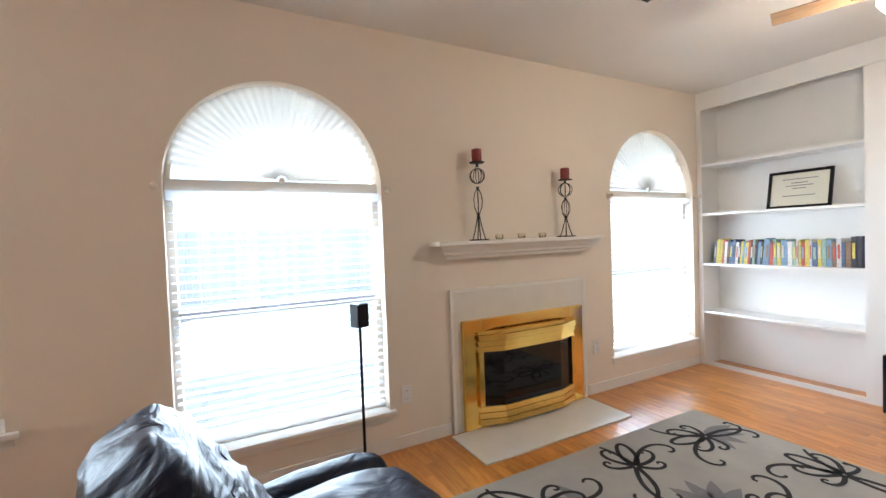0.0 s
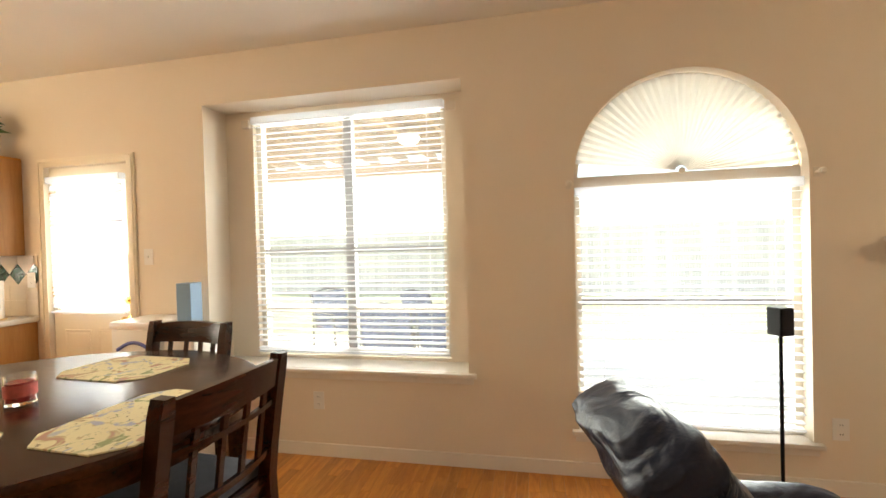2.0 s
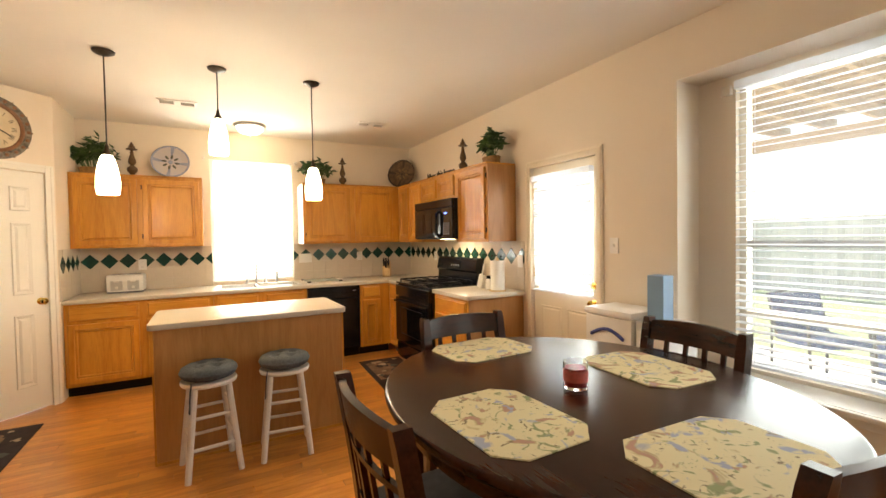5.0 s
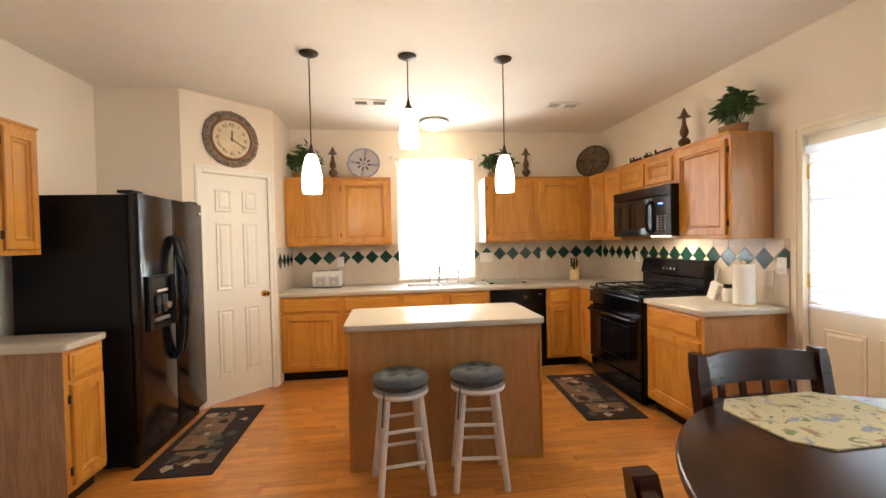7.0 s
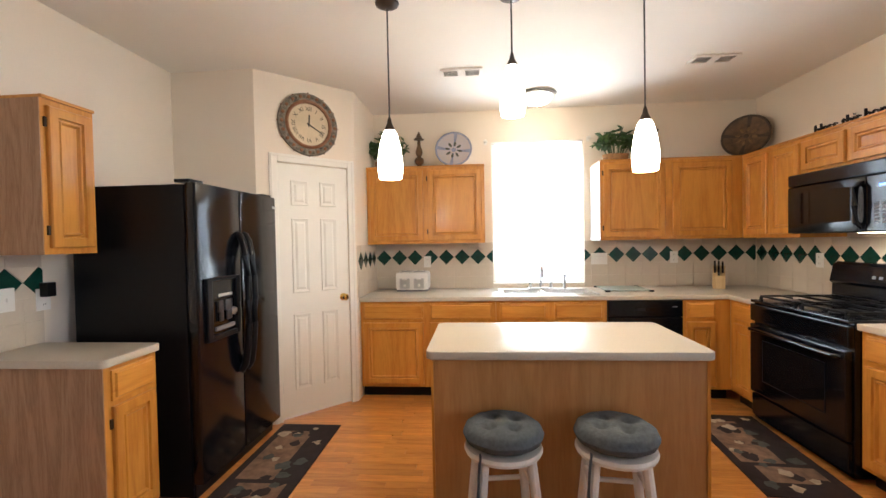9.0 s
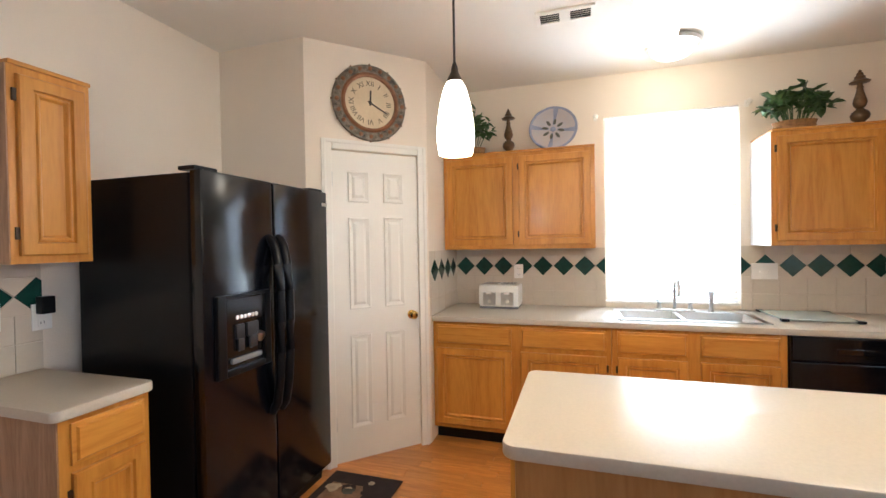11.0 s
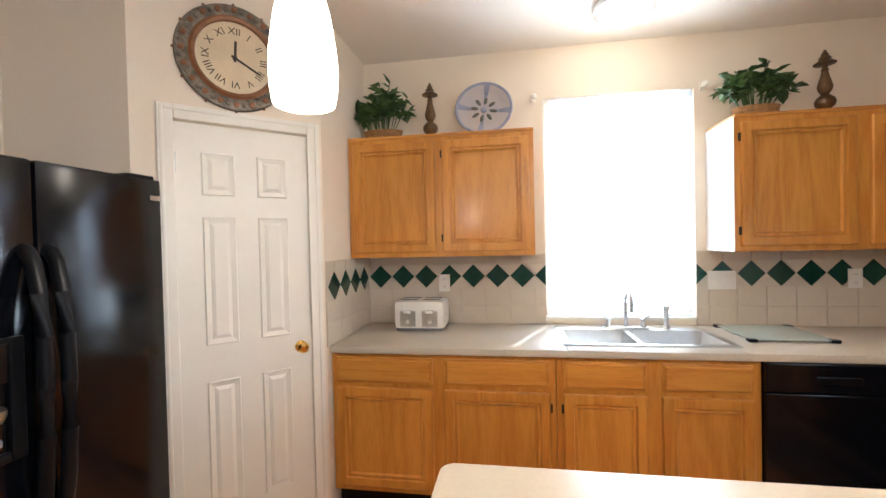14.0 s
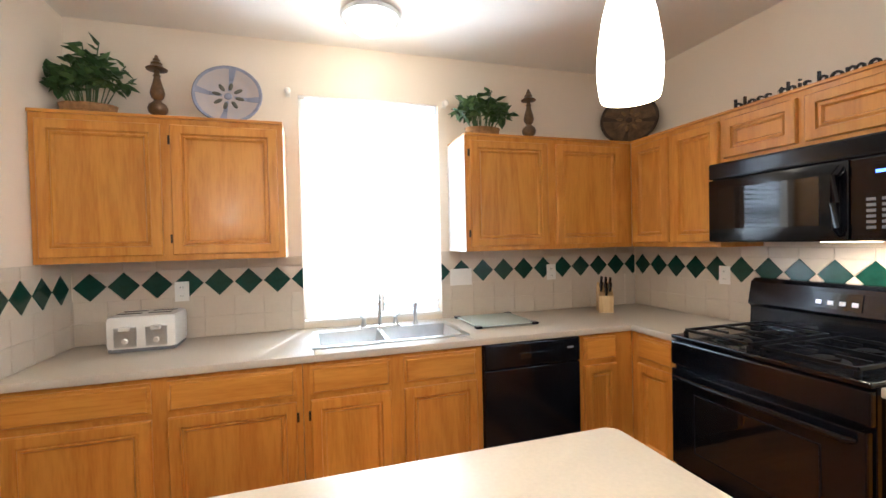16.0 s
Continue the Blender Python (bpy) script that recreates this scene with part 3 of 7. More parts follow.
def gas_range():
    x0, x1, y = -6.90, -6.04, 2.235
    w = x1 - x0
    g = thing("gas_range", "black freestanding gas range with backguard", "range", (x0, y, 0))
    part("body", boxed(0, w, 0.02, 0.64, 0.03, 0.895, bevel=0.004), M_BLACK, g)
    part("drawer", boxed(0.01, w - 0.01, -0.005, 0.02, 0.06, 0.22, bevel=0.006), M_BLACK, g)
    d = part("oven_door", boxed(0.008, w - 0.008, -0.018, 0.02, 0.235, 0.74, bevel=0.008), M_BLACK, g, "black oven door")
    part("window_trim", rings_panel(bmesh.new(), 0.15, w - 0.15, 0.34, 0.64, ((0, -0.0185), (0, -0.021), (0.005, -0.021), (0.007, -0.019))), M_BLACKM, d, "thin dark window trim")
    part("window", boxed(0.156, w - 0.156, -0.0215, -0.0195, 0.346, 0.634), M_GLASSB, d, "dark oven window")
    h = tube(bmesh.new(), [(0.05, -0.02, 0.70), (0.06, -0.05, 0.705), (w - 0.06, -0.05, 0.705), (w - 0.05, -0.02, 0.70)], 0.014)
    part("handle", h, M_BLACK, d, "black bar handle", smooth=True)
    part("control_panel", boxed(0.0, w, -0.012, 0.02, 0.76, 0.885, bevel=0.008), M_BLACK, g)
    for x in (0.10, 0.19, w - 0.30, w - 0.21, w - 0.10):
        part("knob", lathe(bmesh.new(), [(0, -0.03), (0.018, -0.03), (0.022, -0.022), (0.024, 0)], 16, m=Matrix.Translation((x, -0.012, 0.825)) @ pose(0, 0, 0, -90, 0, 0) @ Matrix.Diagonal((1, 1, -1, 1))), M_BLACKM, g, "black burner knob", smooth=True)
    part("cooktop", boxed(0, w, -0.01, 0.60, 0.895, 0.915, bevel=0.006), M_BLACK, g)
    for cx in (0.23, w - 0.23):
        for cy in (0.15, 0.42):
            part("burner", lathe(bmesh.new(), [(0.075, 0.915), (0.075, 0.922), (0.045, 0.925), (0.045, 0.935), (0, 0.938)], 20, at=(cx, cy, 0)), M_BLACKM, g, smooth=True)
    for cx in (0.23, w - 0.23):
        bm = bmesh.new()
        a, b = cx - 0.17, cx + 0.17
        for yy in (0.03, 0.285, 0.54):
            box(bm, a, b, yy - 0.006, yy + 0.006, 0.938, 0.952)
        for xx in (a, b):
            box(bm, xx - 0.006, xx + 0.006, 0.03, 0.54, 0.938, 0.952)
        for yy in (0.15, 0.42):
            box(bm, cx - 0.15, cx - 0.03, yy - 0.005, yy + 0.005, 0.942, 0.954)
            box(bm, cx + 0.03, cx + 0.15, yy - 0.005, yy + 0.005, 0.942, 0.954)
        for xx in (a, b):
            for yy in (0.03, 0.54):
                box(bm, xx - 0.008, xx + 0.008, yy - 0.008, yy + 0.008, 0.915, 0.94)
        part("grate", bm, M_BLACKM, g, "cast-iron burner grate")
    bm = bmesh.new()
    vs = [(0.56, 0.915), (0.565, 1.03), (0.545, 1.05), (0.57, 1.17), (0.60, 1.19), (0.655, 1.19), (0.655, 0.915)]
    lo = [bm.verts.new((0, a, b)) for a, b in vs]
    hi = [bm.verts.new((w, a, b)) for a, b in vs]
    bm.faces.new(lo)
    bm.faces.new(hi[::-1])
    for i in range(len(vs)):
        j = (i + 1) % len(vs)
        bm.faces.new((lo[i], hi[i], hi[j], lo[j]))
    bg = part("backguard", bm, M_BLACK, g, "black backguard")
    part("clock_panel", boxed(w / 2 - 0.1, w / 2 + 0.1, -0.001, 0.001, -0.04, 0.04), M_GLASSB, bg, "grey control display", m=pose(0, 0.553, 1.11, -12, 0, 0))
    for i in range(4):
        part("button", boxed(-0.012, 0.012, -0.002, 0.002, -0.01, 0.01), M_STEEL, bg, "silver touch button", m=pose(w / 2 - 0.075 + i * 0.05, 0.549, 1.10, -12, 0, 0))
    return g
gas_range()


def microwave():
    x0, x1, y0, y1, z0, z1 = -6.89, -6.0, 2.485, 2.897, 1.40, 1.822
    w, h = x1 - x0, z1 - z0
    m = thing("microwave", "black over-the-range microwave with a blue clock", "microwave", (x0, y0, z0))
    part("body", boxed(0, w, 0.03, y1 - y0, 0, h, bevel=0.004), M_BLACKM, m)
    part("vent_grille", boxed(0, w, 0.0, 0.03, h - 0.085, h, bevel=0.01), M_BLACK, m)
    d = part("door", boxed(0, w * 0.72, 0, 0.03, 0.004, h - 0.09, bevel=0.006), M_BLACK, m, "glossy black door", smooth=True)
    part("window", boxed(0.06, w * 0.60, -0.0025, 0.0, 0.07, h - 0.14), M_GLASSB, d, "dark glass window")
    part("handle", tube(bmesh.new(), [(w * 0.69, 0, 0.03), (w * 0.69, -0.035, 0.06), (w * 0.69, -0.04, 0.16), (w * 0.69, -0.035, 0.27), (w * 0.69, 0, 0.30)], 0.016), M_BLACK, d, "curved black handle", smooth=True)
    p = part("control_panel", boxed(w * 0.725, w, 0, 0.03, 0.004, h - 0.09, bevel=0.006), M_BLACK, m)
    part("display", boxed(w * 0.80, w * 0.90, -0.002, 0, h - 0.165, h - 0.135), M_GLASSB, p)
    part("clock_digits", boxed(w * 0.82, w * 0.88, -0.004, -0.002, h - 0.156, h - 0.144), glow("blue_display", (0.1, 0.2, 1.0), 2.5), p, "glowing blue clock digits")
    for r in range(6):
        for c in range(3):
            part("button", boxed(w * (0.785 + c * 0.055), w * (0.785 + c * 0.055) + 0.03, -0.0015, 0, 0.05 + r * 0.022, 0.062 + r * 0.022), M_STEELD, p, "grey key")
    part("under_lamp", boxed(w * 0.55, w * 0.75, 0.08, 0.16, -0.004, 0.0), glow("hood_lamp", (1.0, 0.78, 0.45), 6.0), m, "lit cooktop lamp")
    return m
microwave()
lamp("hood_light", "AREA", 2.2, WARM, look((-6.3, 2.66, 1.385), (-6.3, 2.72, 0)), size=0.15, size_y=0.08)


def dishwasher():
    y0, y1 = 1.287, 1.902
    d = thing("dishwasher", "black built-in dishwasher under the worktop", "dishwasher", (CABX, y0, 0), 90)
    w = y1 - y0
    part("body", boxed(0.004, w - 0.004, 0.01, 0.58, 0.10, 0.86), M_BLACKM, d)
    part("toe_kick", boxed(0.004, w - 0.004, 0.06, 0.3, 0, 0.10), M_BLACKM, d)
    dr = part("door", boxed(0.004, w - 0.004, -0.022, 0.01, 0.12, 0.715, bevel=0.006), M_BLACK, d, "glossy black door")
    c = part("control_panel", boxed(0.004, w - 0.004, -0.026, 0.01, 0.72, 0.86, bevel=0.008), M_BLACK, d)
    part("handle", boxed(w / 2 - 0.09, w / 2 + 0.09, -0.031, -0.025, 0.765, 0.80, bevel=0.003), M_GLASSB, c, "recessed handle")
    part("badge", boxed(w - 0.09, w - 0.05, -0.0275, -0.026, 0.80, 0.81), M_STEELD, c)
dishwasher()


def sink():
    s = thing("sink", "stainless steel double-bowl kitchen sink set in the worktop", "sink")
    z = CT1
    mid = 0.785
    for y0, y1 in ((KY0 + 0.025, mid - 0.012), (mid + 0.012, KY1 - 0.025)):
        x0, x1 = KX0 + 0.07, KX1 - 0.025
        bm = bmesh.new()
        v = [bm.verts.new((x, y, z + 0.003)) for x, y in ((x0, y0), (x1, y0), (x1, y1), (x0, y1))]
        b = [bm.verts.new((x, y, z - 0.17)) for x, y in ((x0 + 0.03, y0 + 0.03), (x1 - 0.03, y0 + 0.03), (x1 - 0.03, y1 - 0.03), (x0 + 0.03, y1 - 0.03))]
        for i in range(4):
            j = (i + 1) % 4
            bm.faces.new((v[i], v[j], b[j], b[i]))
        bm.faces.new(b)
        part("bowl", bm, M_STEEL, s, "deep steel bowl", smooth=True)
    bm = bmesh.new()
    x0, x1 = KX0 + 0.07, KX1 - 0.025
    for a in ((KX0 - 0.012, x0, KY0 - 0.012, KY1 + 0.012), (x1, KX1 + 0.012, KY0 - 0.012, KY1 + 0.012), (x0, x1, KY0 - 0.012, KY0 + 0.025), (x0, x1, KY1 - 0.025, KY1 + 0.012), (x0, x1, mid - 0.012, mid + 0.012)):
        box(bm, *a, z + 0.0005, z + 0.006)
    part("rim", bm, M_STEEL, s, "raised steel rim")
    for y in ((KY0 + mid) / 2, (KY1 + mid) / 2):
        part("drain", lathe(bmesh.new(), [(0.04, z - 0.1695), (0.04, z - 0.166), (0.02, z - 0.168), (0, z - 0.168)], 16, at=(-7.57, y, 0)), M_STEEL, s, smooth=True)
    f = thing("faucet", "chrome gooseneck kitchen faucet with side handles", "faucet", (KX0 + 0.03, 0.80, z + 0.006))
    part("base_plate", boxed(-0.025, 0.025, -0.13, 0.13, 0, 0.012, bevel=0.005), M_STEEL, f)
    arc = [(0, 0, 0.012), (0, 0, 0.16)] + [(0.07 - 0.07 * math.cos(a * math.pi / 8), 0, 0.16 + 0.07 * math.sin(a * math.pi / 8)) for a in range(1, 9)] + [(0.14, 0, 0.12)]
    part("spout", tube(bmesh.new(), arc, 0.011, 12), M_STEEL, f, smooth=True)
    for y in (-0.1, 0.1):
        h = part("handle", lathe(bmesh.new(), [(0.02, 0.012), (0.015, 0.03), (0.012, 0.05), (0.016, 0.06), (0, 0.064)], 14, at=(0, y, 0)), M_STEEL, f, smooth=True)
        part("lever", tube(bmesh.new(), [(0, y, 0.056), (0.02, y * 1.15, 0.075), (0.03, y * 1.3, 0.085)], 0.006, 8), M_STEEL, h, smooth=True)
    sp = thing("sprayer", "chrome side sprayer beside the faucet", "sprayer", (KX0 + 0.03, 1.03, z + 0.006))
    part("body", lathe(bmesh.new(), [(0.02, 0), (0.016, 0.02), (0.011, 0.03), (0.013, 0.09), (0.018, 0.12), (0.016, 0.14), (0, 0.143)], 14), M_STEEL, sp, smooth=True)
sink()


# ---- doors ----
def six_panel(parent, w, h, face, mat):
    """A six-panel door leaf; the front faces -y at y = face."""
    leaf = part("leaf", boxed(0.002, w - 0.002, face + 0.0, face + 0.035, 0.008, h), mat, parent)
    pw = (w - 0.11 * 2 - 0.10) / 2
    prof = ((0, 0.0), (0.005, -0.009), (0.013, -0.006), (0.028, -0.001), (0.045, -0.009))
    for z0, z1 in ((0.22, 0.83), (1.0, 1.60), (1.70, 1.90)):
        for x0 in (0.11, 0.21 + pw):
            part("panel", rings_panel(bmesh.new(), x0, x0 + pw, z0, z1, [(i, face + y - 0.0015) for i, y in prof]), mat, leaf)
    return leaf


def casing(name, w, h, face, mat, label):
    """Door casing round an opening from x 0 to w, proud of the wall at y = face."""
    c = thing(name, label, "door frame", kind="structure")
    for a, b, z0, z1 in ((-0.06, 0.004, 0, h + 0.06), (w - 0.004, w + 0.06, 0, h + 0.06)):
        bm = boxed(a, b, face - 0.014, face, z0, z1, bevel=0.004)
        box(bm, a + 0.012 if a < 0 else b - 0.026, a + 0.026 if a < 0 else b - 0.012, face - 0.02, face - 0.013, z0, z1 - 0.012, bevel=0.003)
        part("side_casing", bm, mat, c)
    bm = boxed(0.005, w - 0.005, face - 0.014, face, h - 0.004, h + 0.06, bevel=0.004)
    box(bm, -0.03, w + 0.03, face - 0.02, face - 0.013, h + 0.034, h + 0.048, bevel=0.003)
    part("head_casing", bm, mat, c)
    return c


def knob(parent, x, z, face, m):
    k = part("door_knob", lathe(bmesh.new(), [(0.03, 0), (0.03, 0.006), (0.012, 0.012), (0.012, 0.03), (0.027, 0.042), (0.029, 0.052), (0.02, 0.064), (0, 0.067)], 20, m=Matrix.Translation((x, face, z)) @ pose(0, 0, 0, 90, 0, 0)), M_BRASS, parent, "polished brass knob", smooth=True)
    return k


# pantry door: the wall's far side is at local y = -0.11, the room's at 0, so turn by half
PM = DM @ pose(D0 + DW, 0, 0, 0, 0, 180)
pd = tagged(new("door_1"), "white six-panel pantry door, closed, with brass knob", "door", kind="structure")
pd.matrix_basis = PM
leaf = six_panel(pd, DW, 2.03, 0.012, M_DOOR)
knob(leaf, DW - 0.06, 0.93, 0.012, M_BRASS)
for z in (0.22, 1.80):
    part("hinge", boxed(-0.003, 0.012, 0.004, 0.0115, z, z + 0.09), M_STEEL, leaf, "steel hinge")
cs = casing("door_frame_1", DW, 2.04, 0.0, M_DOOR, "white painted pantry door casing")
cs.matrix_basis = PM
# back door with a glazed upper half
bd = tagged(new("door_2"), "cream painted back door with a glazed half covered by a blind", "door", kind="structure")
BW = BDOOR[1] - BDOOR[0]
bd.matrix_basis = pose(BDOOR[0], WN, 0)
M_BDOOR = material("cream_door_paint", (0.80, 0.72, 0.58), 0.4, vary=0.03)
GX0, GX1, GZ0, GZ1 = 0.065, BW - 0.065, 0.95, 1.93
bm = bmesh.new()
box(bm, 0.002, GX0, 0.03, 0.07, 0.01, 2.025)
box(bm, GX1, BW - 0.002, 0.03, 0.07, 0.01, 2.025)
box(bm, GX0, GX1, 0.03, 0.07, 0.01, GZ0)
box(bm, GX0, GX1, 0.03, 0.07, GZ1, 2.025)
leaf = part("leaf", bm, M_BDOOR, bd)
for x0 in (0.10, BW / 2 + 0.03):
    part("panel", rings_panel(bmesh.new(), x0, x0 + BW / 2 - 0.13, 0.2, 0.8, ((0, 0.029), (0.005, 0.024), (0.02, 0.028), (0.035, 0.024))), M_BDOOR, leaf)
pane = part("pane", boxed(GX0, GX1, 0.048, 0.052, GZ0, GZ1), M_PANE, leaf)
pane.visible_shadow = False
knob(leaf, BW - 0.055, 0.88, 0.03, M_BRASS)
part("deadbolt", lathe(bmesh.new(), [(0.028, 0), (0.028, 0.01), (0.012, 0.014), (0.012, 0.025), (0, 0.027)], 16, m=Matrix.Translation((BW - 0.055, 0.03, 1.02)) @ pose(0, 0, 0, 90, 0, 0)), M_BRASS, leaf, "brass deadbolt", smooth=True)
for z in (0.25, 1.05, 1.75):
    part("hinge", boxed(-0.001, 0.014, 0.022, 0.03, z, z + 0.09), M_BRASS, leaf, "brass hinge")
cs = casing("door_frame_2", BW, 2.03, 0.0, M_BDOOR, "cream painted back door casing")
cs.matrix_basis = pose(BDOOR[0], WN, 0)


# ---- windows and blinds ----
def blind(name, label, x0, x1, z0, z1, at, rz, pitch=0.043, tilt=12.0, depth=0.046, mat=None, group="white slatted blinds"):
    """A venetian blind of separate slats between local x0 and x1, hung at local y = 0."""
    mat = mat or M_BLIND
    b = thing(name, label, "window blind", at, rz, group)
    part("head_rail", boxed(x0, x1, -0.028, 0.028, z1 - 0.05, z1, bevel=0.004), mat, b)
    bm = bmesh.new()
    h = depth / 2
    rows = [(-h, -0.0015), (-h * 0.4, 0.0012), (h * 0.4, 0.0012), (h, -0.0015)]
    top = [[bm.verts.new((x, y, z + 0.0012)) for y, z in rows] for x in (x0 + 0.006, x1 - 0.006)]
    low = [[bm.verts.new((x, y, z - 0.0012)) for y, z in rows] for x in (x0 + 0.006, x1 - 0.006)]
    for i in range(3):
        bm.faces.new((top[0][i], top[1][i], top[1][i + 1], top[0][i + 1]))
        bm.faces.new((low[0][i], low[0][i + 1], low[1][i + 1], low[1][i]))
    for k in (0, 3):
        bm.faces.new((top[0][k], top[1][k], low[1][k], low[0][k]))
    me = mesh_of("slat", bm, mat)
    z = z1 - 0.075
    while z > z0 + 0.03:
        s = new("slat", me)
        s.parent = b
        s.matrix_basis = pose(0, 0, z, tilt + random.uniform(-1.2, 1.2), random.uniform(-0.12, 0.12), 0)
        z -= pitch
    part("bottom_rail", boxed(x0 + 0.004, x1 - 0.004, -0.022, 0.022, z0, z0 + 0.016, bevel=0.004), mat, b)
    for f in (0.12, 0.88) if x1 - x0 < 1.3 else (0.08, 0.5, 0.92):
        x = x0 + (x1 - x0) * f
        part("ladder_cord", tube(bmesh.new(), [(x, -0.024, z0 + 0.01), (x, -0.024, z1 - 0.05)], 0.0012, 5), mat, b)
    return b


def window_unit(name, label, x0, x1, z0, z1, y, mullion=False, rail=None, extra=None, rz=0, at=(0, 0, 0)):
    w = tagged(new(name), label, "window", kind="structure")
    w.matrix_basis = pose(*at, 0, 0, rz)
    t = 0.04
    bm = bmesh.new()
    box(bm, x0, x0 + t, y, y + 0.06, z0, z1)
    box(bm, x1 - t, x1, y, y + 0.06, z0, z1)
    box(bm, x0 + t, x1 - t, y, y + 0.06, z0, z0 + t)
    box(bm, x0 + t, x1 - t, y, y + 0.06, z1 - t, z1)
    part("window_frame", bm, M_FRAME, w, "pale window frame")
    rz_ = rail or (z0 + z1) / 2
    part("meeting_rail", boxed(x0 + t, x1 - t, y + 0.005, y + 0.055, rz_ - 0.02, rz_ + 0.02), M_FRAMEG, w, "grey meeting rail")
    xs = [x0 + t, x1 - t]
    if mullion:
        c = (x0 + x1) / 2
        part("mullion", boxed(c - 0.03, c + 0.03, y + 0.004, y + 0.058, z0 + t, z1 - t), M_FRAMEG, w, "grey centre mullion")
        for hx in ((x0 * 3 + x1) / 4, (x0 + 3 * x1) / 4):
            part("sash_lock", boxed(hx - 0.03, hx + 0.03, y - 0.005, y + 0.005, rz_ + 0.012, rz_ + 0.028, bevel=0.003), M_FRAMEG, w)
    if extra:
        part("rail", boxed(x0 + t, x1 - t, y + 0.006, y + 0.05, extra - 0.015, extra + 0.015), M_FRAME, w)
    p = part("pane", boxed(x0 + t, x1 - t, y + 0.03, y + 0.034, z0 + t, z1 - t), M_PANE, w)
    p.visible_shadow = False
    return w


M_FRAME = material("window_frame_paint", (0.72, 0.66, 0.56), 0.45, vary=0.05)
M_FRAMEG = material("window_rail_grey", (0.42, 0.42, 0.42), 0.45, vary=0.05)
window_unit("window_1", "wide double window in a deep recess", WX0, WX1, WZ0, WZ1, BY + 0.04, True, 1.345, 0.918)
blind("window_blind", "white slatted blind, open, over the wide recessed window", WX0 + 0.005, WX1 - 0.005, WZ0 + 0.02, WZ1 - 0.005, (0, BY - 0.01, 0), 0, tilt=8)
for (a0, a1), nm in ((ARCH1, "window_2"), (ARCH2, "window_3")):
    yy = WN + 0.085
    w = window_unit(nm, "arched window with a lower sash", a0, a1, 0.275, SPRING, yy, False, 1.0)
    c, r = (a0 + a1) / 2, (a1 - a0) / 2
    bm = bmesh.new()
    n = 32
    for rr0, rr1 in ((r - 0.03, r),):
        ring = []
        for i in range(n + 1):
            a = math.pi * i / n
            ring.append([bm.verts.new((c - q * math.cos(a), y, SPRING + q * math.sin(a))) for q, y in ((rr0, yy), (rr1, yy), (rr1, yy + 0.06), (rr0, yy + 0.06))])
        for p, q in zip(ring, ring[1:]):
            for k in range(4):
                bm.faces.new((p[k], p[(k + 1) % 4], q[(k + 1) % 4], q[k]))
    part("arch_frame", bm, M_FRAME, w, "curved arch frame")
    part("transom", boxed(a0 + 0.002, a1 - 0.002, yy - 0.012, yy + 0.058, SPRING - 0.03, SPRING + 0.03), M_FRAME, w)
    bm = bmesh.new()
    for y in (yy + 0.03, yy + 0.034):
        vs = [bm.verts.new((c - (r - 0.03) * math.cos(math.pi * i / n), y, SPRING + 0.03 + (r - 0.06) * math.sin(math.pi * i / n))) for i in range(n + 1)]
        bm.faces.new(vs)
    part("pane", bm, M_PANE, w).visible_shadow = False
    # pleated fan shade in the arch
    bm = bmesh.new()
    hub, n = (c, SPRING + 0.035), 72
    start = 0.14 if nm == "window_2" else 0.02
    inner, outer = [], []
    for i in range(n + 1):
        a = start + (math.pi - start) * i / n
        y = yy - 0.012 - (0.010 if i % 2 else 0.0)
        inner.append(bm.verts.new((hub[0] - 0.03 * math.cos(a), y, hub[1] + 0.03 * math.sin(a))))
        outer.append(bm.verts.new((hub[0] - (r - 0.012) * math.cos(a), y, hub[1] + (r - 0.045) * math.sin(a))))
    for i in range(n):
        bm.faces.new((inner[i], inner[i + 1], outer[i + 1], outer[i]))
    res = bmesh.ops.solidify(bm, geom=bm.faces[:], thickness=0.003)
    M_SHADE = bpy.data.materials.get("pleated_shade")
    if M_SHADE is None:
        M_SHADE = material("pleated_shade", (0.80, 0.78, 0.74), 0.8, vary=0.03)
    sh = thing("arch_shade", "white pleated fan shade in the arched window", "window shade", group="pleated arch shades")
    part("pleated_fabric", bm, M_SHADE, sh)
    part("hub_clip", lathe(bmesh.new(), [(0, 0), (0.018, 0), (0.015, 0.006), (0, 0.007)], 16, m=Matrix.Translation((hub[0], yy - 0.030, hub[1])) @ pose(0, 0, 0, 90, 0, 0)), M_FRAME, sh)
    blind("window_blind", "white slatted blind, open, in the arched window", a0 + 0.01, a1 - 0.01, 0.31, SPRING - 0.035, (0, yy - 0.035, 0), 0, pitch=0.046, tilt=6)
    # sill and apron
    sill = tagged(new("sill_" + nm), "white painted window sill with apron", "window sill", kind="structure")
    part("sill", boxed(a0 - 0.04, a1 + 0.04, WN - 0.035, WN + 0.08, 0.245, 0.272, bevel=0.006), M_TRIM, sill)
    part("apron", boxed(a0 - 0.02, a1 + 0.02, WN - 0.014, WN - 0.001, 0.205, 0.244, bevel=0.004), M_TRIM, sill)
    for x in (a0 - 0.03, a1 + 0.03):
        k = thing("curtain_bracket", "small cream curtain rod bracket on the wall", "bracket", (x, WN, SPRING - 0.02), group="curtain brackets")
        part("plate", boxed(-0.014, 0.014, -0.006, 0, -0.025, 0.025, bevel=0.002), M_FRAME, k)
        part("knob", lathe(bmesh.new(), [(0.008, 0), (0.008, 0.03), (0.016, 0.036), (0.018, 0.05), (0.01, 0.06), (0, 0.061)], 12, m=Matrix.Translation((0, -0.006, 0)) @ pose(0, 0, 0, 90, 0, 0)), M_FRAME, k, smooth=True)
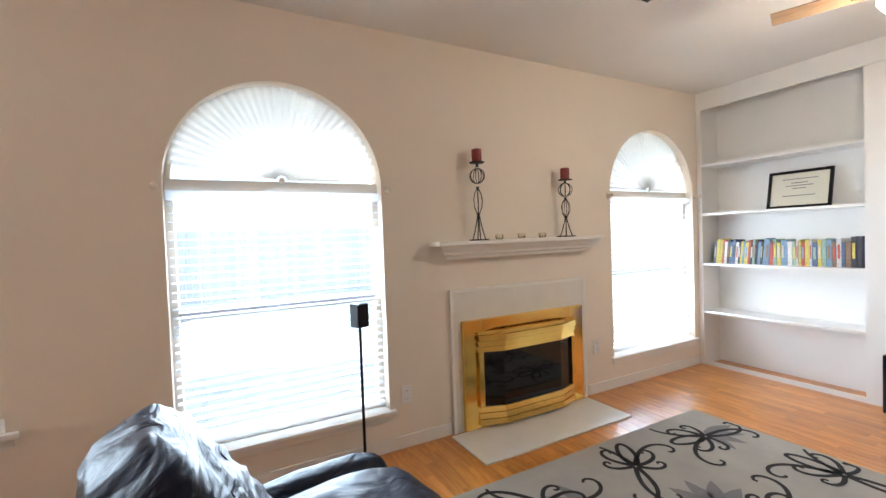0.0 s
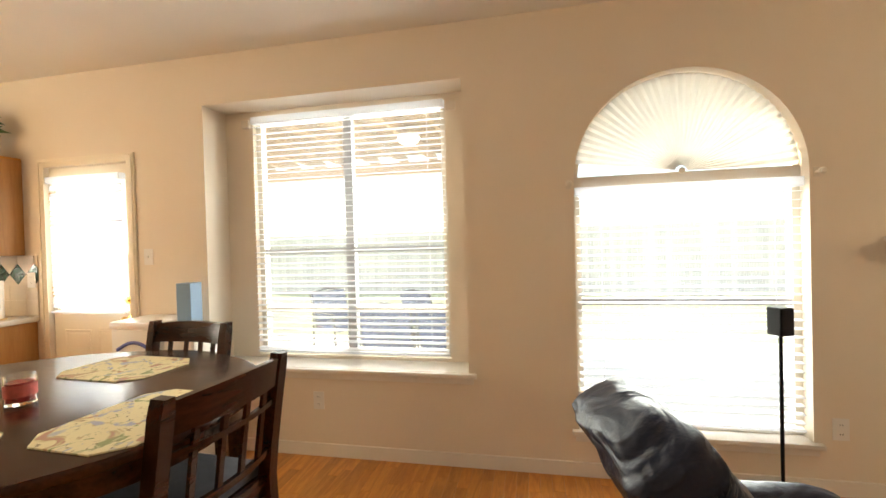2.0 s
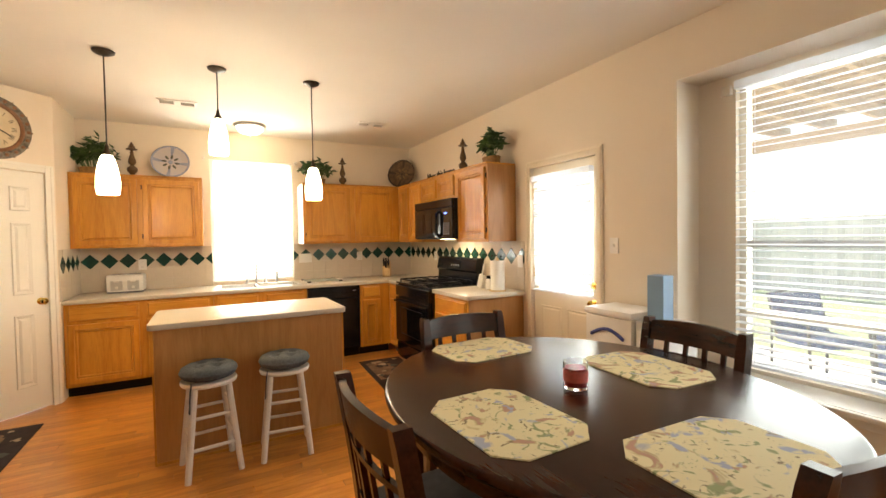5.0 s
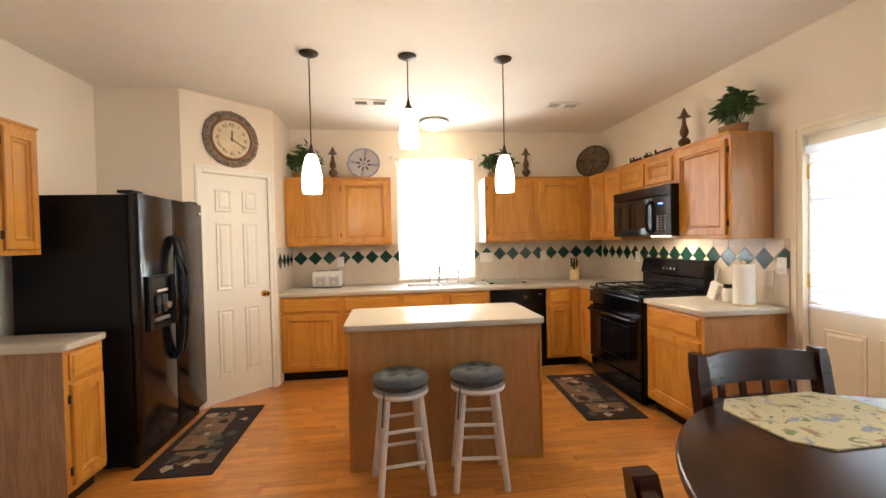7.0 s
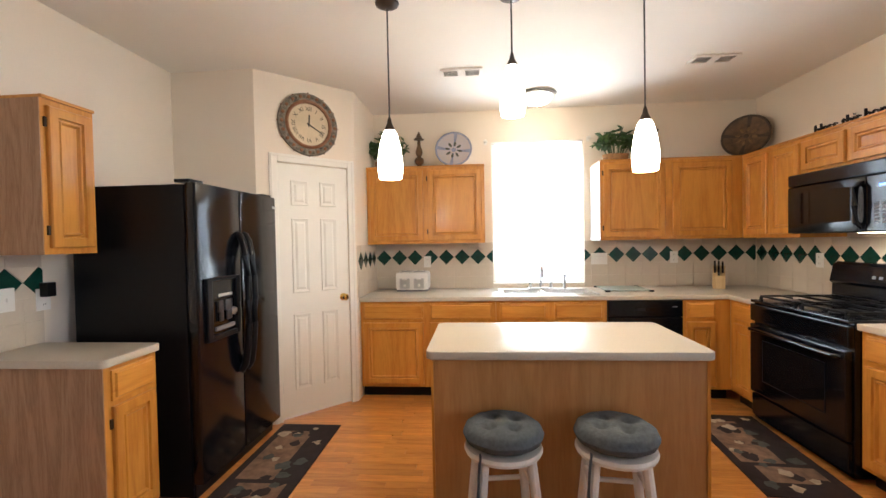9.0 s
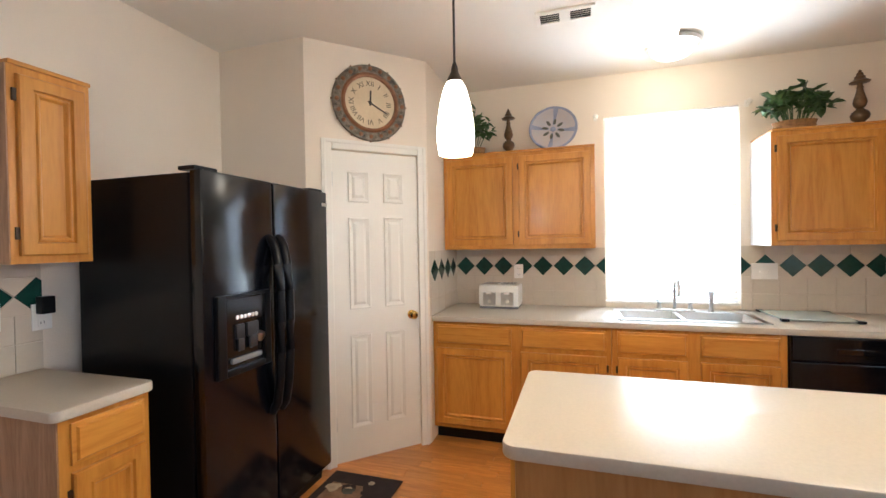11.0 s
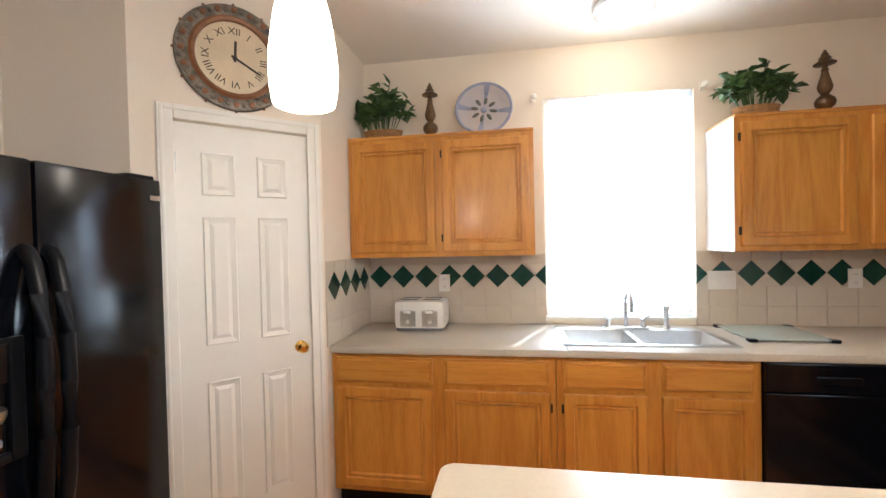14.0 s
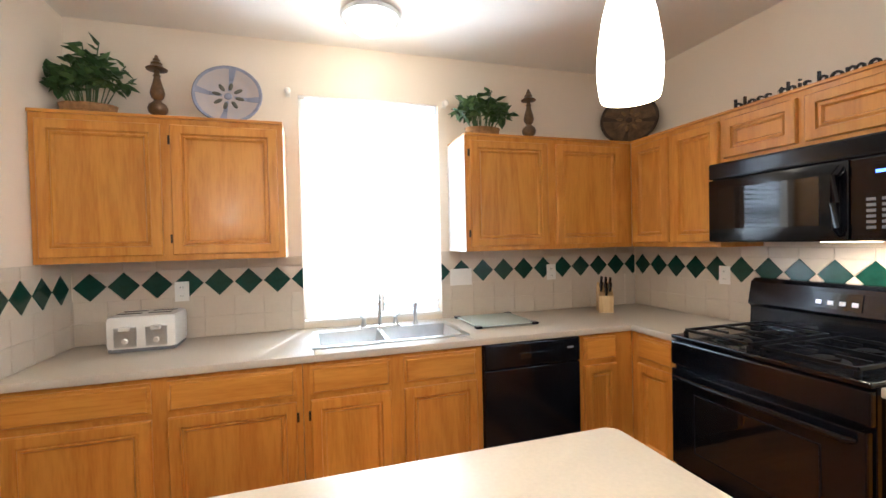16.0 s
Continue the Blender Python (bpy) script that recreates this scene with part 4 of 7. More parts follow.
# wide sill of the recess
sill = tagged(new("sill_window_1"), "deep cream painted window seat sill", "window sill", kind="structure")
part("sill", boxed(B0 + 0.001, B1 - 0.001, WN - 0.001, BY - 0.002, BZ0 - 0.003, BZ0 + 0.018), M_TRIM, sill)
part("nosing", boxed(B0 - 0.05, B1 + 0.05, WN - 0.035, WN - 0.0015, BZ0 - 0.012, BZ0 + 0.018, bevel=0.008), M_TRIM, sill)
part("apron", boxed(B0 - 0.03, B1 + 0.03, WN - 0.015, WN - 0.001, BZ0 - 0.05, BZ0 - 0.013, bevel=0.004), M_TRIM, sill)
for x in (WX0 - 0.045, WX1 + 0.045):
    k = thing("blind_bracket", "cream blind bracket in the window recess", "bracket", (x, BY, WZ1 - 0.05), group="blind brackets")
    part("plate", boxed(-0.03, 0.03, -0.03, -0.001, -0.03, 0.03, bevel=0.008), M_FRAME, k)
# sink window
window_unit("window_4", "kitchen window over the sink", SWY0, SWY1, SWZ0, SWZ1, 0.07, False, 1.66, rz=90, at=(WW, 0, 0))
blind("window_blind", "white slatted blind, half closed, over the kitchen sink", SWY0 + 0.036, SWY1 - 0.01, SWZ0 + 0.02, SWZ1 - 0.01, (WW - 0.03, 0, 0), 90, tilt=-38)
for y in (SWY0 - 0.06, SWY1 + 0.045):
    k = thing("curtain_bracket", "small white curtain rod bracket on the wall", "bracket", (WW, y, 2.385), 90, "white curtain brackets")
    part("plate", boxed(-0.014, 0.014, -0.006, 0, -0.025, 0.025, bevel=0.002), M_TRIM, k)
    part("knob", lathe(bmesh.new(), [(0.008, 0), (0.008, 0.03), (0.018, 0.036), (0.02, 0.05), (0.01, 0.06), (0, 0.061)], 12, m=Matrix.Translation((0, -0.006, 0)) @ pose(0, 0, 0, 90, 0, 0)), M_TRIM, k, smooth=True)
sill = tagged(new("sill_window_4"), "white kitchen window sill", "window sill", kind="structure")
part("sill", boxed(WW - 0.07, WW + 0.004, SWY0 + 0.001, SWY1 - 0.001, SWZ0 - 0.001, SWZ0 + 0.014), M_TRIM, sill)
# door blind
blind("window_blind", "white slatted blind hung on the back door", BDOOR[0] + GX0 - 0.02, BDOOR[0] + GX1 + 0.02, GZ0 - 0.02, GZ1 + 0.02, (0, WN - 0.008, 0), 0, pitch=0.023, depth=0.027, tilt=60)
# ---- dining table and chairs ----
M_SEAT = material("dark_upholstery", (0.035, 0.036, 0.042), 0.85, vary=0.3, scale=30, bump=0.3, fine=300)
TC = (-3.255, 1.37)
TZ = 0.915
table = thing("dining_table", "oval counter-height dark espresso wooden dining table", "table", (*TC, 0))


def oval(bm, a, b, z0, z1, n=64, bevel=0.0, k=2.25):
    pts = [(a * abs(math.cos(t)) ** (2 / k) * (1 if math.cos(t) > 0 else -1), b * abs(math.sin(t)) ** (2 / k) * (1 if math.sin(t) > 0 else -1)) for t in [2 * math.pi * (i + 0.5) / n for i in range(n)]]
    f = bm.faces.new([bm.verts.new((x, y, z0)) for x, y in pts])
    e = bmesh.ops.extrude_face_region(bm, geom=[f])
    bmesh.ops.translate(bm, verts=[v for v in e["geom"] if isinstance(v, bmesh.types.BMVert)], vec=(0, 0, z1 - z0))
    if bevel:
        bmesh.ops.bevel(bm, geom=[ed for ed in bm.edges if abs(ed.verts[0].co.z - ed.verts[1].co.z) < 1e-5], offset=bevel, segments=3, affect="EDGES", profile=0.5)
    return bm


part("tabletop", oval(bmesh.new(), 0.72, 0.62, TZ - 0.03, TZ, 72, 0.009, 2.05), M_DARKWOOD, table, smooth=True)
part("apron", oval(bmesh.new(), 0.66, 0.56, TZ - 0.105, TZ - 0.031, 64, 0.0, 2.05), M_DARKWOOD, table, smooth=True)
for sx in (-1, 1):
    for sy in (-1, 1):
        part("leg", tube(bmesh.new(), [(sx * 0.45, sy * 0.38, 0.0), (sx * 0.45, sy * 0.38, TZ - 0.106)], 0.03, 4, 0.042), M_DARKWOOD, table)


def dining_chair(at, rz, first=None):
    """Faces local +y; the back stands at y = 0."""
    if first:
        return copy_thing(first, pose(*at, 0, 0, rz))
    c = thing("dining_chair", "espresso wooden dining chair with lattice back and dark padded seat", "chair", at, rz, "chairs round the table")
    w, lean, sh = 0.212, 0.06, 0.62

    def back_y(x, z):
        curve = 0.035 * (1 - (x / w) ** 2)
        return -lean * max(0.0, (z - sh) / 0.41) ** 1.2 - curve * (1 if z > sh else 0)
    for s in (-1, 1):
        bm = bmesh.new()
        prev = None
        for z in (0, 0.3, sh, 0.72, 0.84, 0.99, 1.03):
            y = back_y(w, z) if z > sh else -0.03 * (1 - z / sh)
            t = 0.019 if z < 1.0 else 0.014
            ring = [bm.verts.new((s * w + dx * t, y + dy * 0.022, z)) for dx, dy in ((-1, -1), (1, -1), (1, 1), (-1, 1))]
            if prev:
                for i in range(4):
                    bm.faces.new((prev[i], prev[(i + 1) % 4], ring[(i + 1) % 4], ring[i]))
            else:
                bm.faces.new(ring)
            prev = ring
        bm.faces.new(prev)
        part("back_post", bm, M_DARKWOOD, c)

    def rail(z0, z1, th=0.011):
        bm = bmesh.new()
        prev = None
        n = 10
        for i in range(n + 1):
            x = -w + 0.018 + (2 * w - 0.036) * i / n
            arch = 0.012 * (1 - (x / w) ** 2) if z1 > 0.95 else 0
            ring = [bm.verts.new((x, back_y(x, z) + d, z)) for z, d in ((z0, -th), (z0, th), (z1 + arch, th), (z1 + arch, -th))]
            if prev:
                for k in range(4):
                    bm.faces.new((prev[k], prev[(k + 1) % 4], ring[(k + 1) % 4], ring[k]))
            else:
                bm.faces.new(ring[::-1])
            prev = ring
        bm.faces.new(prev)
        return bm
    part("crest_rail", rail(0.93, 1.015), M_DARKWOOD, c, smooth=True)
    part("lattice_rail", rail(0.868, 0.886, 0.008), M_DARKWOOD, c, smooth=True)
    part("lower_rail", rail(0.70, 0.722, 0.008), M_DARKWOOD, c, smooth=True)
    for i in range(4):
        x = -w + 2 * w * (i + 1) / 5
        bm = bmesh.new()
        prev = None
        for z in (0.7215, 0.80, 0.868, 0.886, 0.931):
            ring = [bm.verts.new((x + dx, back_y(x, z) + dy, z)) for dx, dy in ((-0.009, -0.006), (0.009, -0.006), (0.009, 0.006), (-0.009, 0.006))]
            if prev:
                for k in range(4):
                    bm.faces.new((prev[k], prev[(k + 1) % 4], ring[(k + 1) % 4], ring[k]))
            prev = ring
        part("slat", bm, M_DARKWOOD, c)
    bm = boxed(-w, w, 0.0, 0.40, sh - 0.06, sh)
    part("seat_frame", bm, M_DARKWOOD, c)
    part("seat", boxed(-w - 0.004, w + 0.004, 0.02, 0.42, sh + 0.001, sh + 0.045, bevel=0.016), M_SEAT, c, "dark padded seat", smooth=True)
    for s in (-1, 1):
        part("front_leg", tube(bmesh.new(), [(s * (w - 0.02), 0.38, 0), (s * (w - 0.02), 0.38, sh - 0.06)], 0.022, 4, 0.03), M_DARKWOOD, c)
        part("stretcher", boxed(s * (w - 0.02) - 0.008, s * (w - 0.02) + 0.008, -0.005, 0.37, 0.20, 0.23), M_DARKWOOD, c)
    return c


ch = dining_chair((-3.228, 0.69, 0), 0)
dining_chair((-3.98, 1.403, 0), -90, ch)
dining_chair((-3.30, 2.03, 0), 176, ch)
dining_chair((-2.57, 1.374, 0), 86, ch)


def placemat_material():
    m = bpy.data.materials.new("floral_placemat")
    m.use_nodes = True
    n, l = m.node_tree.nodes, m.node_tree.links
    b = n["Principled BSDF"]
    b.inputs["Roughness"].default_value = 0.8
    co, info, off = n.new("ShaderNodeTexCoord"), n.new("ShaderNodeObjectInfo"), n.new("ShaderNodeVectorMath")
    off.operation = "MULTIPLY_ADD"
    off.inputs[1].default_value = (5.1, 7.7, 3.3)
    l.new(info.outputs["Random"], off.inputs[0])
    l.new(co.outputs["Object"], off.inputs[2])
    col = None
    for scale, pos, colour in ((9, 0.64, (0.56, 0.55, 0.24)), (17, 0.66, (0.30, 0.34, 0.15)), (9, 0.655, (0.52, 0.30, 0.20)), (12, 0.66, (0.40, 0.43, 0.52)), (30, 0.69, (0.26, 0.21, 0.11))):
        t, r, mx = n.new("ShaderNodeTexNoise"), n.new("ShaderNodeValToRGB"), n.new("ShaderNodeMixRGB")
        t.inputs["Scale"].default_value, t.inputs["Detail"].default_value, t.inputs["Distortion"].default_value = scale, 3, 1.5
        sh = n.new("ShaderNodeVectorMath")
        sh.operation = "ADD"
        sh.inputs[1].default_value = (scale, scale * 0.3, 0)
        l.new(off.outputs[0], sh.inputs[0])
        l.new(sh.outputs[0], t.inputs["Vector"])
        r.color_ramp.elements[0].position, r.color_ramp.elements[1].position = pos - 0.06, pos
        l.new(t.outputs["Fac"], r.inputs["Fac"])
        l.new(r.outputs["Color"], mx.inputs["Fac"])
        if col is None:
            mx.inputs["Color1"].default_value = (0.78, 0.70, 0.42, 1)
        else:
            l.new(col, mx.inputs["Color1"])
        mx.inputs["Color2"].default_value = (*colour, 1)
        col = mx.outputs["Color"]
    l.new(col, b.inputs["Base Color"])
    return m


M_MAT = placemat_material()
for x, y, rz in ((-3.155, 1.0, 1), (-2.745, 1.30, 87), (-3.80, 1.36, 92), (-3.25, 1.715, -4)):
    bm = bmesh.new()
    a, b, c = 0.205, 0.155, 0.06
    f = bm.faces.new([bm.verts.new((px, py, 0)) for px, py in ((-a + c, -b), (a - c, -b), (a, -b + c), (a, b - c), (a - c, b), (-a + c, b), (-a, b - c), (-a, -b + c))])
    e = bmesh.ops.extrude_face_region(bm, geom=[f])
    bmesh.ops.translate(bm, verts=[v for v in e["geom"] if isinstance(v, bmesh.types.BMVert)], vec=(0, 0, 0.004))
    solid("placemat", bm, M_MAT, "yellow floral fabric placemat with cut corners, on the dining table", "placemat", (x, y, TZ + 0.0003), rz, "placemats", smooth=False)
jar = thing("jar_candle", "red wax candle in a clear glass jar on the table", "candle", (-3.235, 1.345, TZ + 0.0003))
jar.scale = (0.82, 0.82, 0.82)
part("wax", lathe(bmesh.new(), [(0, 0.012), (0.042, 0.012), (0.042, 0.082), (0, 0.082)], 24), material("red_wax", (0.42, 0.02, 0.02), 0.35, vary=0.15), jar, "red wax", smooth=True)
part("jar", lathe(bmesh.new(), [(0, 0), (0.046, 0), (0.048, 0.005), (0.048, 0.108), (0.0445, 0.108), (0.0445, 0.01), (0, 0.01)], 28), glass("clear_glass"), jar, smooth=True)
part("label", lathe(bmesh.new(), [(0.0488, 0.03), (0.0488, 0.075)], 28), material("paper_label", (0.55, 0.10, 0.08), 0.6, vary=0.2, scale=40), jar, "red and white paper label")


# ---- bar stools ----
M_STOOLW = material("white_painted_wood", (0.74, 0.68, 0.60), 0.5, vary=0.1, scale=12)
M_DENIM = material("grey_tufted_fabric", (0.082, 0.092, 0.100), 0.9, vary=0.35, scale=60, bump=0.5, fine=350)


def stool(at, rz):
    s = thing("bar_stool", "white wooden bar stool with round grey tufted cushion", "stool", at, rz, "stools at the island")
    hz = 0.565
    for a in (45, 135, 225, 315):
        ca, sa = math.cos(radians(a)), math.sin(radians(a))
        part("leg", tube(bmesh.new(), [(0.205 * ca, 0.205 * sa, 0), (0.13 * ca, 0.13 * sa, hz - 0.02)], 0.018, 10, 0.02), M_STOOLW, s, smooth=True)
    for k, (z0, z1) in enumerate(((0.18, 0.36), (0.24, 0.42))):
        for a in (0, 180):
            for z in (z0, z1):
                r = (0.205 + (0.13 - 0.205) * z / hz)
                p = [Vector((r * math.cos(radians(a + d + 90 * k)), r * math.sin(radians(a + d + 90 * k)), z)) for d in (-45, 45)]
                part("rung", tube(bmesh.new(), p, 0.011, 8), M_STOOLW, s, smooth=True)
    part("seat", lathe(bmesh.new(), [(0, hz - 0.025), (0.155, hz - 0.025), (0.16, hz - 0.012), (0.155, hz), (0, hz)], 28), M_STOOLW, s, smooth=True)
    bm = bmesh.new()
    n, rings = 48, 14
    grid = []
    tufts = [(0.066 * math.cos(radians(90 * i + 30)), 0.066 * math.sin(radians(90 * i + 30))) for i in range(4)]
    for j in range(rings * 2 + 1):
        t = math.pi * j / (rings * 2)
        row = []
        for i in range(n):
            a = 2 * math.pi * i / n
            q = 1 - abs(j - rings) / rings
            q = q + 0.12 * q * (1 - q)
            r = 0.164 * q
            z = math.copysign(0.05 * (1 - min(q, 1) ** 3.2) ** 0.45, rings - j) if j != rings else 0.0
            x, y = r * math.cos(a), r * math.sin(a)
            if z > 0:
                for tx, ty in tufts:
                    d2 = (x - tx) ** 2 + (y - ty) ** 2
                    z -= 0.024 * math.exp(-d2 / 0.0005) + 0.010 * math.exp(-d2 / 0.0022)
            z += 0.0015 * math.sin(9 * a + j) * q
            row.append(bm.verts.new((x, y, hz + 0.05 + z)))
        grid.append(row)
    for p, q in zip(grid, grid[1:]):
        for i in range(n):
            bm.faces.new((p[i], p[(i + 1) % n], q[(i + 1) % n], q[i]))
    bmesh.ops.remove_doubles(bm, verts=bm.verts, dist=0.0005)
    cu = part("cushion", bm, M_DENIM, s, "round grey tufted cushion", smooth=True)
    for tx, ty in tufts:
        part("button", lathe(bmesh.new(), [(0.009, 0), (0.007, 0.004), (0, 0.006)], 10, at=(tx, ty, hz + 0.066)), M_DENIM, cu)
    for k in range(3):
        part("tie", tube(bmesh.new(), [(0.10 + 0.01 * k, -0.11, hz + 0.01), (0.115 + 0.006 * k, -0.12, hz - 0.07), (0.11 + 0.015 * k, -0.125, hz - 0.16)], 0.004, 6), M_DENIM, cu)
    return s


stool((-5.265, 0.285, 0), 8)
stool((-5.27, 0.735, 0), -6)


# ---- pendants, ceiling light, vents ----
M_SHADEGLASS = glow("frosted_pendant_glass", (1.0, 0.86, 0.62), 4.5)
M_CORD = material("pendant_cord", (0.05, 0.045, 0.04), 0.6)


def pendant(x, y, up=0.0):
    p = thing("pendant_lamp", "lit frosted white glass pendant lamp with dark bronze canopy", "pendant lamp", (x, y, 0), group="pendants over the island")
    rise = Matrix.Translation((0, 0, up))
    part("canopy", lathe(bmesh.new(), [(0, CEIL - 0.028), (0.03, CEIL - 0.028), (0.062, CEIL - 0.012), (0.066, CEIL - 0.001), (0, CEIL - 0.001)], 24), M_BRONZE, p, smooth=True)
    part("cord", tube(bmesh.new(), [(0, 0, 2.05 + up), (0, 0, CEIL - 0.02)], 0.0045, 8), M_CORD, p, smooth=True)
    part("socket", lathe(bmesh.new(), [(0.006, 2.075), (0.012, 2.055), (0.014, 2.04), (0.028, 2.012), (0.03, 2.0), (0, 2.0)], 16), M_BRONZE, p, smooth=True, m=rise)
    part("shade", lathe(bmesh.new(), [(0.026, 2.008), (0.041, 1.98), (0.057, 1.92), (0.067, 1.85), (0.0695, 1.81), (0.068, 1.775), (0.063, 1.742), (0.0605, 1.737), (0.058, 1.74), (0.063, 1.775), (0.0645, 1.81), (0.062, 1.85), (0.052, 1.92), (0.036, 1.975), (0.022, 2.0)], 28), M_SHADEGLASS, p, "lit frosted glass shade", smooth=True, m=rise)
    lamp("pendant_bulb", "POINT", 6.5, WARM, pose(x, y, 1.70 + up), radius=0.06)
    return p


for y in (-0.28, 0.395, 1.085):
    pendant(-5.865, y, 0.33 if y == 0.395 else 0.01)
dome = thing("ceiling_light", "lit flush dome ceiling light with brushed rim", "ceiling light", (-7.48, 0.75, CEIL))
part("rim", lathe(bmesh.new(), [(0, -0.001), (0.15, -0.001), (0.165, -0.015), (0.16, -0.035), (0.14, -0.04), (0.138, -0.03), (0, -0.03)], 32), M_STEEL, dome, smooth=True)
part("bowl", lathe(bmesh.new(), [(0.138, -0.036), (0.128, -0.06), (0.10, -0.085), (0.05, -0.10), (0, -0.104)], 32), glow("dome_glass", (1.0, 0.90, 0.72), 2.5), dome, "lit frosted glass bowl", smooth=True)
part("finial", lathe(bmesh.new(), [(0.012, -0.102), (0.014, -0.112), (0.006, -0.122), (0, -0.128)], 12), M_STEEL, dome, smooth=True)
lamp("dome_bulb", "POINT", 2.5, (1.0, 0.80, 0.55), pose(-7.48, 0.75, CEIL - 0.18), radius=0.1)


def vent(x, y, rz, w=0.32, d=0.15):
    v = thing("ceiling_vent", "white metal ceiling air vent with dark slots", "air vent", (x, y, CEIL), rz, "ceiling vents")
    # no duct is cut; a black plate paints its shade behind the slats
    part("backing", boxed(-w / 2 + 0.02, w / 2 - 0.02, -d / 2 + 0.02, d / 2 - 0.02, -0.004, -0.001), M_BLACKM, v, "black plate painting the shade of the vent opening")
    bm = bmesh.new()
    for a in ((-w / 2, w / 2, -d / 2, -d / 2 + 0.022), (-w / 2, w / 2, d / 2 - 0.022, d / 2), (-w / 2, -w / 2 + 0.022, -d / 2 + 0.022, d / 2 - 0.022), (w / 2 - 0.022, w / 2, -d / 2 + 0.022, d / 2 - 0.022), (-0.03, 0.03, -d / 2 + 0.022, d / 2 - 0.022)):
        box(bm, *a, -0.012, -0.001)
    part("frame", bm, M_TRIM, v)
    for i in range(5):
        yy = -d / 2 + 0.03 + i * (d - 0.06) / 4
        part("slat", boxed(-w / 2 + 0.022, w / 2 - 0.022, -0.006, 0.006, -0.001, 0.001), M_TRIM, v, m=pose(0, yy, -0.008, 40, 0, 0))


vent(-6.89, 0.09, 90)
vent(-6.87, 1.955, 90)
vent(0.95, 1.90, 0)

# ---- living room: fireplace ----
FX = 0.86
fp = thing("fireplace", "gas fireplace with polished brass surround and white tile facing", "fireplace", (FX, WN, 0))
M_TILE = material("white_facing_tile", (0.74, 0.70, 0.62), 0.3, vary=0.06, scale=5)
facing = part("facing", boxed(-0.625, 0.61, -0.018, -0.001, 0, 0.985), M_TILE, fp, "white tile facing")
for a, b, z0, z1 in ((-0.65, -0.6255, 0, 1.01), (0.6105, 0.635, 0, 1.01), (-0.625, 0.61, 0.9855, 1.01)):
    part("trim_strip", boxed(a, b, -0.024, -0.001, z0, z1, bevel=0.004), M_TRIM, fp)
for name, a, b, z0, z1 in (("surround_stile", -0.57, -0.42, 0.005, 0.785), ("surround_stile", 0.42, 0.57, 0.005, 0.785), ("surround_top", -0.4195, 0.4195, 0.62, 0.785), ("surround_base", -0.4195, 0.4195, 0.005, 0.13)):
    part(name, boxed(a, b, -0.05, -0.018, z0, z1, bevel=0.006), M_BRASS, fp, "polished brass surround")


def bowed(z0, z1, d0, d1, th=0.02):
    """A three-sided bowed band that stands out from the surround."""
    bm = bmesh.new()
    plan = ((-0.46, 0.05), (-0.27, 0.115), (0.27, 0.115), (0.46, 0.05))
    prev = None
    for x, y in plan:
        ring = [bm.verts.new((x, -y - d0, z0)), bm.verts.new((x, -y - d1, z1)), bm.verts.new((x, -y + th, z1)), bm.verts.new((x, -y + th, z0))]
        if prev:
            for k in range(4):
                bm.faces.new((prev[k], prev[(k + 1) % 4], ring[(k + 1) % 4], ring[k]))
        else:
            bm.faces.new(ring[::-1])
        prev = ring
    bm.faces.new(prev)
    return bm


for i in range(3):
    part("top_louvre", bowed(0.555 + i * 0.042, 0.592 + i * 0.042, 0.012 + i * 0.012, 0.0 + i * 0.012), M_BRASS, fp, "bowed brass louvre")
    part("bottom_louvre", bowed(0.035 + i * 0.042, 0.072 + i * 0.042, 0.02 - i * 0.008, 0.012 - i * 0.008), M_BRASS, fp, "bowed brass louvre")
part("hood", bowed(0.684, 0.70, 0.03, 0.0), M_BRASS, fp)
for s in (-1, 1):
    part("door_frame", boxed(s * 0.44 - 0.02, s * 0.44 + 0.02, -0.075, -0.05, 0.16, 0.555, bevel=0.004), M_BRASS, fp)
glassb = part("glass_front", bowed(0.16, 0.555, -0.008, -0.008, 0.01), M_GLASSB, fp, "dark bowed glass doors")
for i in range(4):
    part("log", tube(bmesh.new(), [(-0.25 + 0.04 * i, -0.0495 - 0.0, 0.2 + 0.035 * i), (0.22 - 0.03 * i, -0.0495, 0.21 + 0.03 * i)], 0.02, 8), M_BLACKM, glassb)
hearth = solid("hearth", boxed(FX - 0.69, FX + 0.60, 2.42, WN - 0.052, 0, 0.012, bevel=0.003), M_TILE, "white tile hearth slab on the floor", "hearth")
mantel = thing("mantel_shelf", "white moulded mantel shelf above the fireplace", "mantel", (FX - 0.035, WN, 0.022))
part("top", boxed(-0.755, 0.755, -0.17, -0.001, 1.297, 1.325, bevel=0.006), M_TRIM, mantel)
bm = bmesh.new()
prof = [(0.0, 1.205), (0.07, 1.205), (0.075, 1.225), (0.10, 1.235), (0.105, 1.25), (0.135, 1.275), (0.148, 1.2965), (0.0, 1.2965)]
ends = []
for s in (-1, 1):
    ends.append([bm.verts.new((s * (0.585 + y), -y - 0.001, z)) for y, z in prof])
bm.faces.new(ends[0])
bm.faces.new(ends[1][::-1])
for i in range(len(prof)):
    j = (i + 1) % len(prof)
    bm.faces.new((ends[0][i], ends[1][i], ends[1][j], ends[0][j]))
part("moulding", bm, M_TRIM, mantel)
M_IRON = material("wrought_iron", (0.03, 0.026, 0.024), 0.45, 0.5, vary=0.3, scale=40)
M_REDWAX = material("dark_red_wax", (0.22, 0.025, 0.02), 0.5, vary=0.2, scale=20)


